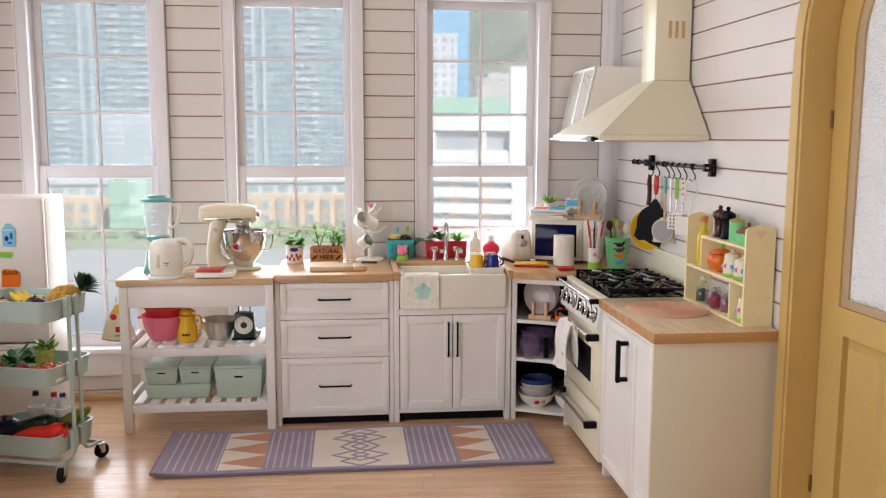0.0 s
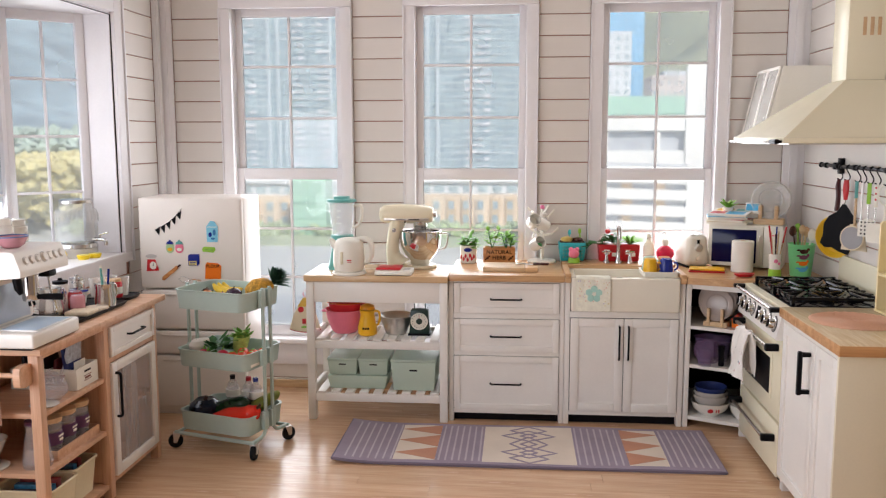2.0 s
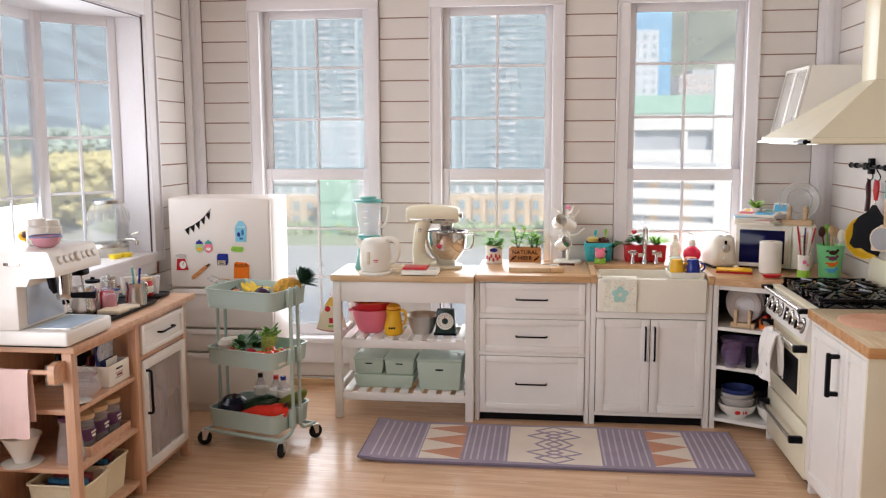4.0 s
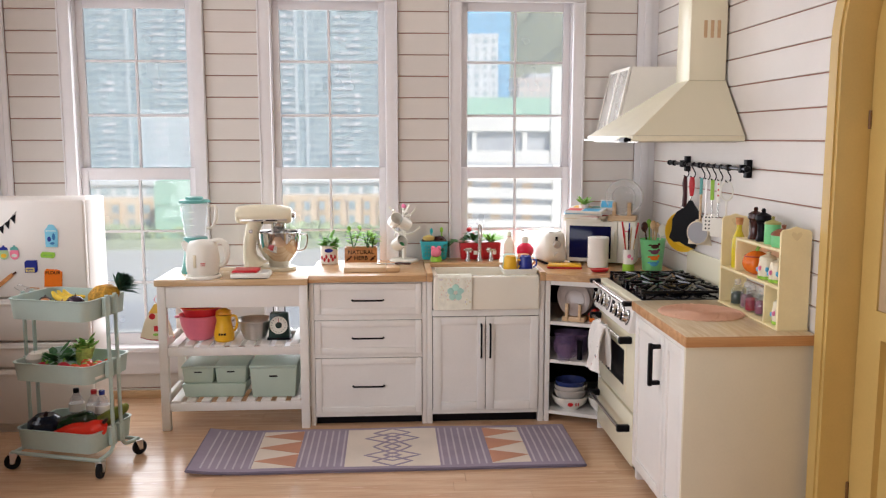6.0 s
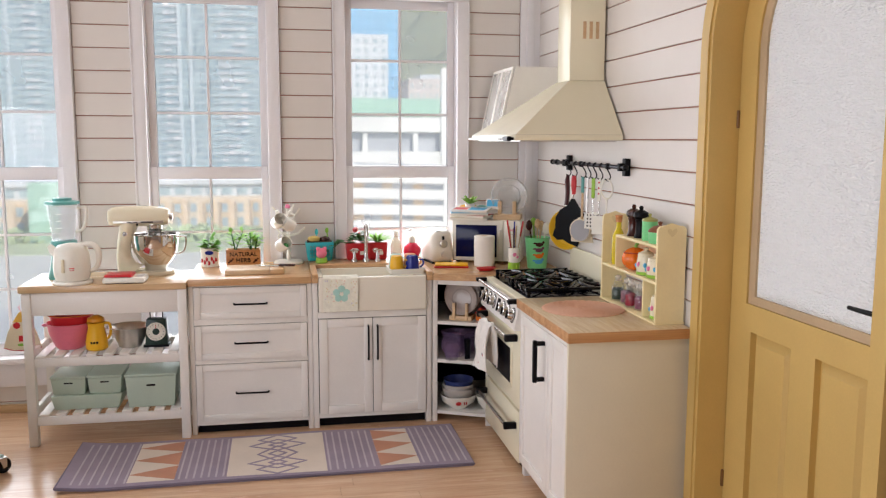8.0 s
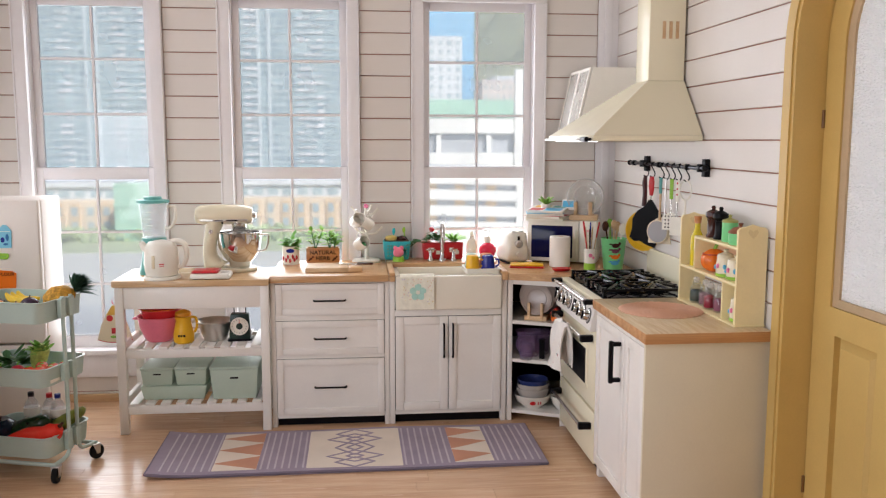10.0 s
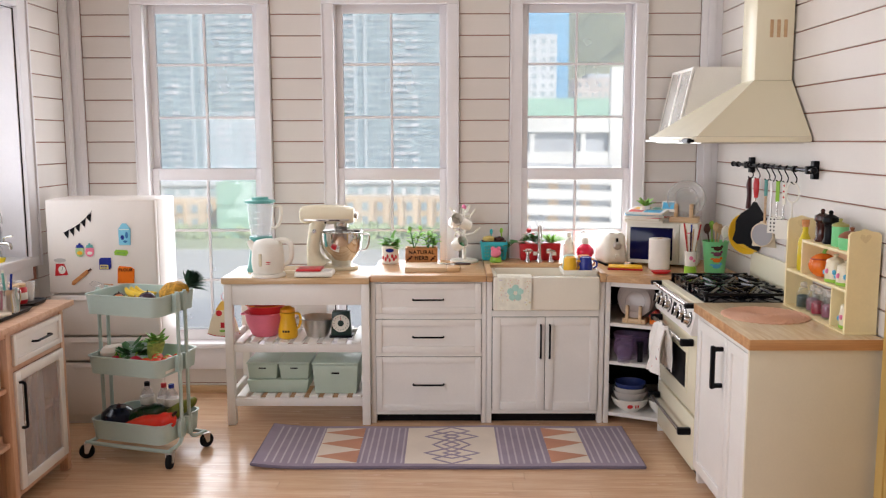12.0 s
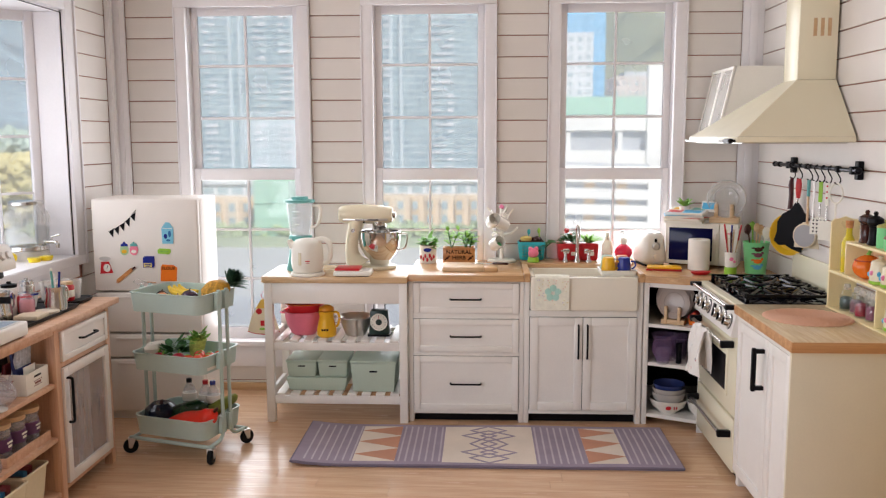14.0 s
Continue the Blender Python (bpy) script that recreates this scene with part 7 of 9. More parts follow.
T1, T2, T3 = 0.833, 0.503, 0.133
YELS = plain("banana_skin", 232, 196, 52, 0.5, scale=25, var=0.15)
EGGP = plain("aubergine_skin", 52, 30, 52, 0.2)
SQUASH = plain("dark_squash", 30, 36, 52, 0.18, scale=30, var=0.4)
CUKE = plain("cucumber_skin", 20, 50, 24, 0.22, scale=40, var=0.3)
PEPPER = plain("red_pepper", 226, 48, 30, 0.16, scale=12)
PINEA = plain("pineapple_skin", 206, 152, 52, 0.7, scale=60, var=0.4, fine=30, relief=0.8)
MUSH = plain("mushroom_white", 236, 226, 214, 0.6)
TOMATO = plain("tomato", 226, 84, 52, 0.25, scale=20)
RADISH = plain("radish", 190, 34, 58, 0.3)
ba = in_tray("bananas", "small bunch of yellow bananas", "fruit", -0.05, 0.06, T1)
for i in range(3):
    part("banana", Geo().tube([(-0.07 + 0.012 * i, 0.03 * i - 0.03, 0.1), (-0.05 + 0.01 * i, 0.03 * i - 0.03, 0.075), (0.0, 0.03 * i - 0.03, 0.055), (0.06, 0.03 * i - 0.03, 0.06), (0.085, 0.03 * i - 0.03, 0.07)], [0.007, 0.017, 0.021, 0.017, 0.006], 10), YELS, ba)
pi = in_tray("pineapple", "pineapple with dark leafy crown lying in the tray", "fruit", 0.17, 0.06, T1 + 0.085, 22)
part("fruit", Geo().ball(0, 0, 0, 0.06, 1.4, 1, 0.95, 3, 0.12).turn(pose(0, 0, 0, 0, -14, 0)), PINEA, pi)
gg = Geo()
for k in range(60):
    a = k * 2.4
    t = k / 60
    v = Vector((0.078 + 0.02 * t, 0, 0.022 + 0.035 * t))
    d = pose(0, 0, 0, 0, 40, 0) @ Vector((math.cos(a) * (1 - t * 0.6), math.sin(a) * (1 - t * 0.6), 0.7 + t))
    ang = math.atan2(d.y, d.x)
    leaf(gg, tuple(v), ang, math.atan2(d.z, math.hypot(d.x, d.y)), 0.12 - 0.04 * t, 0.026)
part("crown", gg, plain("pineapple_leaf", 44, 78, 58, 0.5), pi)
for x, y, r, mt2, lab in ((0.04, 0.0, 0.042, EGGP, "dark purple aubergine"), (-0.12, -0.03, 0.03, plain("onion_skin", 196, 120, 60, 0.4), "brown onion"), (-0.16, 0.02, 0.03, BROWN, "dark fig"), (0.07, -0.09, 0.032, plain("pale_peach", 232, 196, 150, 0.5), "pale peach"), (0.01, -0.07, 0.03, plain("apple_rose", 190, 90, 110, 0.35), "rosy apple"), (-0.05, -0.08, 0.032, plain("pear_green", 196, 196, 96, 0.45), "green pear"), (0.11, 0.1, 0.034, plain("lemon_peel", 232, 206, 70, 0.45), "yellow lemon"), (-0.11, 0.1, 0.034, plain("plum_skin", 84, 44, 66, 0.35), "dark plum")):
    f = in_tray("fruit", lab + " in the trolley's top tray", "fruit", x, y, T1 + 0.032)
    part("flesh", Geo().ball(0, 0, r * 0.25, r * 1.15, 1.1, 1, 1.0, 2, 0.06), mt2, f)
    part("stalk", Geo().tube([(0, 0, r * 1.3), (0.004, 0, r * 1.6)], 0.003, 6), BROWN, f)
le = in_tray("leafy_greens", "pale green lettuce standing among dark leaves", "vegetable", 0.02, 0.06, T2)
part("heart", Geo().tube([(0.0, 0, 0.0), (0.01, 0, 0.07), (0.025, 0, 0.13), (0.03, 0, 0.155)], [0.024, 0.044, 0.048, 0.02], 14), plain("celery_green", 190, 208, 110, 0.5, scale=40, var=0.3), le)
part("leaves", bush(30, 0.06, 0.06, 0.06, 31, 0.11, 0.025), LEAFG, le)
sl = in_tray("spinach", "bunch of dark green leaves", "vegetable", -0.09, 0.0, T2)
part("leaves", bush(26, 0.11, 0.06, 0.075, 32, 0.05), LEAFD, sl)
for x, y in ((-0.19, -0.05), (-0.185, 0.01), (-0.2, -0.02)):
    mu = in_tray("mushroom", "white button mushroom in the trolley tray", "vegetable", x, y, T2 + 0.0, 0, "mushrooms in the trolley")
    part("cap", Geo().lathe([(0.0, 0.11), (0.03, 0.104), (0.047, 0.08), (0.044, 0.062), (0.014, 0.056), (0.0, 0.056)], seg=20), MUSH, mu)
    part("stem", Geo().lathe([(0.018, 0.0), (0.016, 0.0565)], seg=14), MUSH, mu)
for i, (x, y, r, mt2, lab) in enumerate(((-0.1, -0.11, 0.028, RADISH, "red radish"), (0.02, -0.1, 0.032, RADISH, "red radish"), (-0.06, -0.13, 0.024, RADISH, "red radish"))):
    f = in_tray("radish", lab + " with leaf stalk", "vegetable", x, y, T2 + 0.05)
    part("root", Geo().ball(0, 0, 0, r, 1.2, 1, 1, 2, 0.1), mt2, f)
    part("stalk", Geo().tube([(0, 0, r), (0.01, 0, r + 0.02)], 0.004, 6), LEAFG, f)
for x, y in ((0.09, -0.11), (0.14, -0.09), (0.19, -0.07), (0.12, -0.04), (0.17, -0.02), (0.2, 0.03), (0.09, 0.0)):
    f = in_tray("tomato", "small orange-red tomato in a punnet", "vegetable", x, y, T2 + 0.05, 0, "tomatoes in the trolley")
    part("fruit", Geo().ball(0, 0, 0, 0.03, 1.08, 1.08, 0.95, 2), TOMATO, f)
    part("calyx", Geo().ball(0, 0, 0.028, 0.012, 1, 1, 0.25, 1, 0.6), LEAFG, f)
bx = in_tray("punnet", "shallow white punnet under the tomatoes", "box", 0.13, -0.05, T2)
part("punnet", Geo().box(-0.1, 0.1, -0.085, 0.085, 0.0, 0.02, 0.004), OFFW, bx)
ws = in_tray("squash", "dark green squash in the bottom tray", "vegetable", -0.14, -0.06, T3)
part("fruit", Geo().lathe([(0.0, 0.0), (0.06, 0.008), (0.095, 0.055), (0.088, 0.11), (0.05, 0.14), (0.0, 0.134)], seg=20), SQUASH, ws)
part("ribs", Geo().tube([(0.0, 0, 0.13), (0.01, 0, 0.155)], [0.012, 0.008], 8), BROWN, ws)
cu = in_tray("courgette", "dark green courgette lying across the tray", "vegetable", 0.0, -0.03, T3 + 0.085, 12)
part("fruit", Geo().tube([(-0.13, 0, -0.03), (-0.11, 0, -0.025), (0.0, 0, 0.01), (0.1, 0, 0.035), (0.13, 0, 0.04)], [0.02, 0.04, 0.048, 0.042, 0.016], 14), CUKE, cu)
cu = in_tray("marrow", "yellow-green marrow leaning in the bottom tray", "vegetable", 0.15, 0.08, T3 + 0.07, 35)
part("fruit", Geo().tube([(-0.12, 0, -0.03), (-0.08, 0, -0.01), (0.0, 0, 0.03), (0.08, 0, 0.075), (0.1, 0, 0.095)], [0.02, 0.036, 0.038, 0.028, 0.01], 14), plain("marrow_skin", 122, 128, 46, 0.4, scale=30, var=0.3), cu)
pp = in_tray("red_pepper", "long red pepper in the bottom tray", "vegetable", 0.09, -0.1, T3 + 0.05, 6)
part("fruit", Geo().tube([(-0.17, 0, -0.02), (-0.12, 0, -0.01), (-0.03, 0, 0.012), (0.05, 0, 0.02), (0.11, 0, 0.05), (0.14, 0.0, 0.075)], [0.014, 0.042, 0.058, 0.06, 0.052, 0.026], 14), PEPPER, pp)
part("stalk", Geo().tube([(0.14, 0, 0.08), (0.16, 0, 0.1)], [0.01, 0.007], 8), BROWN, pp)
for x, mt2 in ((-0.06, BLACK), (0.05, RED), (0.1, BLUE)):
    wb = in_tray("water_bottle", "clear plastic bottle with coloured cap", "bottle", x, 0.1, T3, 0, "bottles in the trolley")
    part("body", Geo().lathe([(0.0, 0.001), (0.036, 0.001), (0.04, 0.01), (0.037, 0.05), (0.041, 0.09), (0.037, 0.13), (0.04, 0.16), (0.032, 0.19), (0.015, 0.215), (0.015, 0.23), (0.012, 0.23), (0.034, 0.16), (0.034, 0.012), (0, 0.008)], seg=22), CRYSTAL, wb)
    part("label", Geo().lathe([(0.041, 0.12), (0.042, 0.122), (0.042, 0.16), (0.041, 0.162)], seg=22), OFFW, wb)
    part("cap", Geo().lathe([(0.016, 0.222), (0.016, 0.244), (0.0, 0.245)], seg=16), mt2, wb)

# ---- fridge magnets ----
FZ = 4.4195


def magnet(name, label, cx0, cz0, pieces, group="fridge magnets"):
    t = thing(name, label, "magnet", cx0, FZ, cz0, 0, group)
    for pn, geo, mt2 in pieces:
        part(pn, geo, mt2, t)


def flat(outline, d=0.004):
    return Geo().prism(outline, -d, 0.0).turn(UPRIGHT)


def oval(rx0, rz0, x=0.0, z=0.0, d=0.004, n2=24):
    return flat([(x + rx0 * math.cos(2 * math.pi * k / n2), z + rz0 * math.sin(2 * math.pi * k / n2)) for k in range(n2)], d)


def slab(w, h, x=0.0, z=0.0, d=0.004):
    return flat([(x - w / 2, z - h / 2), (x + w / 2, z - h / 2), (x + w / 2, z + h / 2), (x - w / 2, z + h / 2)], d)


CARTON, SKYD = plain("carton_blue", 128, 200, 224, 0.4), plain("carton_print", 38, 110, 168, 0.4)
PALEY = plain("pale_yellow_print", 232, 214, 120, 0.4)
PALEG = plain("pale_green_print", 176, 206, 150, 0.4)
bt = thing("bunting_magnet", "black bunting string of five pennants", "magnet", -2.31, FZ, 1.262, 0, "fridge magnets")
part("string", Geo().tube([(-0.09, -0.002, -0.065), (-0.03, -0.002, -0.035), (0.03, -0.002, 0.005), (0.09, -0.002, 0.07)], 0.0014, 6), BLACK, bt)
for k in range(5):
    x = -0.07 + k * 0.035
    z = (-0.057, -0.04, -0.018, 0.01, 0.042)[k]
    part("pennant", flat([(x - 0.016, z - 0.012 + 0.002), (x + 0.016, z + 0.014), (x + 0.008, z - 0.042)], 0.003), BLACK, bt)
magnet("carton_magnet", "pale blue milk carton magnet", -2.03, 1.19, (("carton", flat([(-0.034, -0.066), (0.034, -0.066), (0.038, 0.03), (0.014, 0.064), (-0.01, 0.066), (-0.036, 0.03)]), CARTON), ("spot", oval(0.011, 0.015, -0.012, -0.02, 0.0052), BLUE), ("spot", oval(0.009, 0.02, 0.014, -0.006, 0.0052), SKYD), ("spot", oval(0.013, 0.007, 0.004, -0.045, 0.0052), SKYD), ("fold", slab(0.06, 0.004, 0, 0.028, 0.0052), OFFW)))
magnet("jar_magnet", "green jar magnet with navy lid", -2.305, 1.085, (("jar", oval(0.026, 0.034), PALEG), ("lid", flat([(-0.024, 0.022), (0.024, 0.022), (0.018, 0.038), (0.006, 0.042), (0.004, 0.05), (-0.004, 0.05), (-0.006, 0.042), (-0.018, 0.038)], 0.0052), BLUE), ("label", oval(0.016, 0.012, 0, -0.01, 0.0052), YELLOW)))
magnet("jar_magnet", "pink jar magnet with green lid", -2.245, 1.085, (("jar", oval(0.026, 0.034), PINK), ("lid", flat([(-0.024, 0.022), (0.024, 0.022), (0.018, 0.038), (0.006, 0.042), (0.004, 0.05), (-0.004, 0.05), (-0.006, 0.042), (-0.018, 0.038)], 0.0052), TEAL), ("label", oval(0.016, 0.01, 0, -0.01, 0.0052), OFFW)))
magnet("soap_magnet", "green cucumber magnet on the fridge", -2.055, 1.075, (("body", flat([(-0.04, -0.012), (0.03, -0.018), (0.042, -0.002), (0.038, 0.016), (-0.03, 0.02), (-0.042, 0.006)]), LIME), ("shade", slab(0.05, 0.008, 0, 0.0, 0.0052), LEAFG)))
magnet("box_magnet", "navy and yellow box magnet", -2.155, 1.01, (("box", flat([(-0.036, -0.036), (0.026, -0.036), (0.036, -0.022), (0.036, 0.036), (-0.024, 0.036), (-0.036, 0.026)]), BLUE), ("label", slab(0.05, 0.026, -0.006, -0.02, 0.0052), PALEY), ("print", slab(0.04, 0.006, -0.006, -0.016, 0.006), BLUE), ("print", slab(0.03, 0.005, -0.006, -0.026, 0.006), BLUE)))
magnet("scale_magnet", "red scale magnet with grey pan", -2.425, 0.98, (("body", flat([(-0.038, -0.045), (0.042, -0.04), (0.02, 0.03), (-0.03, 0.03)]), RED), ("pan", oval(0.036, 0.013, -0.005, 0.05), GREYC), ("dial", oval(0.022, 0.025, 0.006, -0.008, 0.0052), OFFW), ("needle", flat([(0.004, -0.01), (0.008, -0.01), (0.014, 0.008), (0.012, 0.01)], 0.006), BLACK)))
magnet("rolling_pin_magnet", "brown rolling pin magnet", -2.31, 0.93, (("pin", flat([(-0.055, -0.05), (-0.04, -0.052), (0.05, 0.022), (0.055, 0.04), (0.04, 0.042), (-0.052, -0.03)]), HONEY), ("grip", flat([(0.048, 0.028), (0.07, 0.042), (0.066, 0.052), (0.046, 0.04)], 0.0052), BROWN)))
magnet("flour_magnet", "orange flour bag magnet", -2.035, 0.945, (("bag", flat([(-0.05, -0.055), (0.05, -0.055), (0.056, 0.03), (0.035, 0.045), (-0.035, 0.05), (-0.045, 0.035)]), ORANGE),))
fm = bpy.data.objects["flour_magnet"]
lettering(fm, "FLOUR", 0.026, pose(0.003, -0.0046, 0.026, 90, 0, 0), BROWN)
magnet("whisk_magnet", "grey whisk magnet with wooden grip", -2.2, 0.885, (("wires", Geo().tube([(-0.06, -0.002, 0.0), (-0.03, -0.002, 0.02), (0.01, -0.002, 0.004), (0.03, -0.002, 0.0), (0.01, -0.002, -0.006), (-0.03, -0.002, -0.018)], 0.0016, 6, True), STEEL), ("grip", Geo().tube([(0.03, -0.002, 0.0), (0.085, -0.002, -0.004)], 0.003, 6), HONEY)))

# ---- corner shelves ----
S0, S1, S2 = 0.0705, 0.3955, 0.6355
DIAG = -26.0
TAUPE, TAUPED = plain("taupe_glaze", 172, 158, 150, 0.2), plain("taupe_rim", 150, 138, 132, 0.3)
rk = thing("plate_stand", "light wooden plate stand", "rack", 1.075, 4.47, S2, DIAG)
part("base", Geo().box(-0.07, 0.07, -0.05, 0.05, 0, 0.03, 0.004), SAND, rk)
for x in (-0.05, 0.03):
    part("peg", Geo().box(x, x + 0.018, -0.055, -0.035, 0.0, 0.11, 0.003), SAND, rk)
for i, r in enumerate((0.098, 0.11, 0.118)):
    p2 = Vector((1.075, 4.47, 0)) + Matrix.Rotation(radians(DIAG), 3, "Z") @ Vector((0.0, -0.012 + 0.02 * i, 0))
    pl = thing("plate", "grey-white stoneware plate on the stand", "plate", p2.x, p2.y, S2 + 0.031, DIAG, "plates on the stand")
    part("disc", Geo().lathe([(0.0, 0), (r * 0.6, 0.0), (r, 0.012), (r, 0.016), (r * 0.6, 0.005), (0.0, 0.005)], seg=36, m=pose(0, 0, r, 80, 0, 0)), TAUPE, pl)
    for rr in (r * 0.62, r * 0.9):
        part("ring", Geo().tube([(rr * math.cos(2 * math.pi * k / 36), rr * math.sin(2 * math.pi * k / 36), 0.0065 if rr < r * 0.8 else 0.0125) for k in range(36)], 0.0016, 5, True).turn(pose(0, 0, r, 80, 0, 0)), TAUPED, pl)
hs = thing("house_box", "red and orange house-shaped tin", "tin", 1.19, 4.43, S2, DIAG)
part("box", Geo().prism([(-0.03, 0), (0.03, 0), (0.03, 0.045), (0.0, 0.075), (-0.03, 0.045)], -0.03, 0.04).turn(UPRIGHT), ORANGE, hs)
part("roof", Geo().box(-0.048, 0.0, -0.034, 0.044, 0.0, 0.006, m=pose(0, 0, 0.078, 0, -45, 0)).box(0.0, 0.048, -0.034, 0.044, 0.0, 0.006, m=pose(0, 0, 0.078, 0, 45, 0)), RED, hs)
hs = thing("gift_tin", "small red checked tin", "tin", 1.245, 4.4, S2, DIAG)
part("box", Geo().box(-0.028, 0.028, -0.028, 0.028, 0, 0.05, 0.003), RED, hs)
part("checks", Geo().box(-0.0285, -0.012, -0.029, -0.0275, 0.006, 0.044).box(0.004, 0.02, -0.029, -0.0275, 0.006, 0.044), OFFW, hs)
PLUMG = veil("plum_tinted_glass", srgb(150, 122, 164), 0.2, 0.04)
jr = thing("glass_jug", "plum-tinted glass jug lying among the shelf's ware", "jug", 1.03, 4.52, S1, 30, "glassware on the corner shelf")
part("body", Geo().lathe([(0.0, 0.001), (0.04, 0.001), (0.07, 0.03), (0.08, 0.075), (0.066, 0.12), (0.078, 0.158), (0.074, 0.158), (0.061, 0.12), (0.075, 0.075), (0.066, 0.034), (0.0, 0.007)], seg=30), PLUMG, jr)
part("rim", Geo().tube([(0.078 * math.cos(2 * math.pi * k / 30), 0.078 * math.sin(2 * math.pi * k / 30), 0.158) for k in range(30)], 0.003, 6, True), PLUMG, jr)
part("handle", Geo().tube([(-0.064, -0.02, 0.13), (-0.105, -0.03, 0.125), (-0.115, -0.03, 0.08), (-0.09, -0.025, 0.045), (-0.07, -0.02, 0.04)], 0.006, 8), PLUMG, jr)
for x, y, r, h in ((1.13, 4.56, 0.05, 0.15), (1.0, 4.42, 0.045, 0.1)):
    jr = thing("glass_cup", "plum-tinted glass cup with handle", "cup", x, y, S1, -35, "glassware on the corner shelf")
    part("body", Geo().lathe([(0.0, 0.001), (r * 0.8, 0.001), (r * 0.95, 0.02), (r, h), (r - 0.004, h), (r * 0.88, 0.022), (0.0, 0.008)], seg=26), PLUMG, jr)
    part("handle", Geo().tube([(r, 0, h * 0.8), (r + 0.03, 0, h * 0.75), (r + 0.032, 0, h * 0.4), (r, 0, h * 0.25)], 0.005, 8), PLUMG, jr)
jr = thing("lidded_tub", "grey lidded storage tub on the shelf", "tub", 1.215, 4.42, S1, 0)
part("body", Geo().lathe([(0.0, 0.001), (0.046, 0.001), (0.058, 0.02), (0.062, 0.1), (0.056, 0.1), (0.052, 0.02), (0.0, 0.01)], seg=26), GREYC, jr)
part("lid", Geo().lathe([(0.064, 0.1005), (0.064, 0.112), (0.02, 0.118), (0.016, 0.135), (0, 0.136)], seg=26), GREYC, jr)
pe = thing("pepper_mill", "slim black pepper mill", "mill", 1.1, 4.43, S1)
part("body", Geo().lathe([(0.017, 0), (0.017, 0.09), (0.02, 0.095), (0.02, 0.125), (0.0, 0.127)], seg=18), BLACK, pe)
for i, (x, y, r, z, mt2, lab) in enumerate(((1.06, 4.5, 0.116, 0.0, CERAMIC, "white bowl with red teapot print"), (1.06, 4.5, 0.106, 0.044, GREYC, "grey stoneware bowl in a stack"), (1.06, 4.5, 0.102, 0.07, GREYC, "grey stoneware bowl in a stack"), (1.06, 4.5, 0.098, 0.096, plain("slate_blue_glaze", 48, 62, 116, 0.25), "slate blue bowl on top of the stack"), (1.235, 4.43, 0.075, 0.0, CERAMIC, "small white bowl on the bottom shelf"))):
    bl = thing("bowl", lab, "bowl", x, y, S0 + z, 0, "bowls on the bottom shelf")
    part("bowl", Geo().lathe([(0.0, 0.006), (r * 0.45, 0.0), (r * 0.5, 0.008), (r * 0.85, 0.04), (r, 0.085), (r * 0.965, 0.086), (r * 0.8, 0.045), (r * 0.4, 0.014), (0.0, 0.012)], seg=36), mt2, bl)
    if i == 0:
        part("print", Geo().ball(-0.02, -0.106, 0.05, 0.014, 1.3, 0.3, 0.9, 2).ball(0.015, -0.107, 0.05, 0.008, 0.5, 0.2, 1.4, 2).ball(0.03, -0.104, 0.05, 0.008, 0.5, 0.2, 1.4, 2), RED, bl, "red teapot print")

# Towel on the oven handle
ot = thing("oven_towel", "white tea towel with faint rose print hanging on the oven handle", "towel", 1.128, 3.935, 0, -90)
CHECK = plain("towel_white", 240, 236, 230, 0.95, fine=240, relief=0.5)
cloth(0.23, [(0.024, 0.5), (0.022, 0.58), (0.016, 0.68), (0.0, 0.732), (-0.014, 0.722), (-0.026, 0.66), (-0.036, 0.59), (-0.044, 0.53), (-0.048, 0.475)], 0.034, CHECK, "cloth", ot, nx=22, seed=6.0)
rows = ((-0.026, 0.66), (-0.033, 0.61), (-0.04, 0.56), (-0.046, 0.505))
g1, g2 = Geo(), Geo()
for i, (y, z) in enumerate(rows):
    for jx in range(6):
        u = (jx + 0.5 + 0.3 * (i % 2)) / 6.6
        wob = 0.034 * (0.5 + noise.noise(Vector((u * 22 * 0.45 + 6.0, (5 + i * 0.85) * 0.3, 6.0))))
        (g1 if jx % 2 else g2).ball(-0.1 + 0.2 * u, y - wob - 0.004, z, 0.005, 0.8, 0.5, 1.5, 1)
tagged(part("print", g1, plain("rose_print", 196, 130, 128, 0.9), ot, "small rose dashes"), kind="stuff")
tagged(part("print", g2, plain("grey_print", 150, 152, 158, 0.9), ot, "small grey dashes"), kind="stuff")

# ---- wall rail with utensils ----
RX0 = RIGHT - 0.045
GUNM = mat("gunmetal", srgb(58, 58, 66), 0.25, 0.8, var=0.1, relief=0.05)
wr = thing("utensil_rail", "black metal wall rail with brackets", "rail", RX0, 4.08, 1.6)
part("bar", Geo().tube([(0, -0.63, 0), (0, 0.54, 0)], 0.011, 14), GUNM, wr)
for y in (0.46, 0.27, 0.02, -0.4):
    part("collar", Geo().lathe([(0.011, -0.016), (0.0165, -0.013), (0.0165, 0.013), (0.011, 0.016)], seg=16, m=pose(0, y, 0, 90, 0, 0)), BLACK, wr)
for y in (-0.57, 0.31):
    br = part("bracket", Geo().box(0.016, 0.0445, y - 0.022, y + 0.022, -0.045, 0.045, 0.004).box(-0.014, 0.02, y - 0.016, y + 0.016, -0.02, 0.02, 0.005), BLACK, wr)
for y in (-0.635, 0.545):
    part("finial", Geo().ball(0, y, 0, 0.017, sub=2), BLACK, wr)
HOOK = [(0, 0, 0.014), (-0.013, 0, 0.006), (-0.014, 0, -0.012), (0.006, 0, -0.05), (-0.004, 0, -0.075), (-0.024, 0, -0.066)]


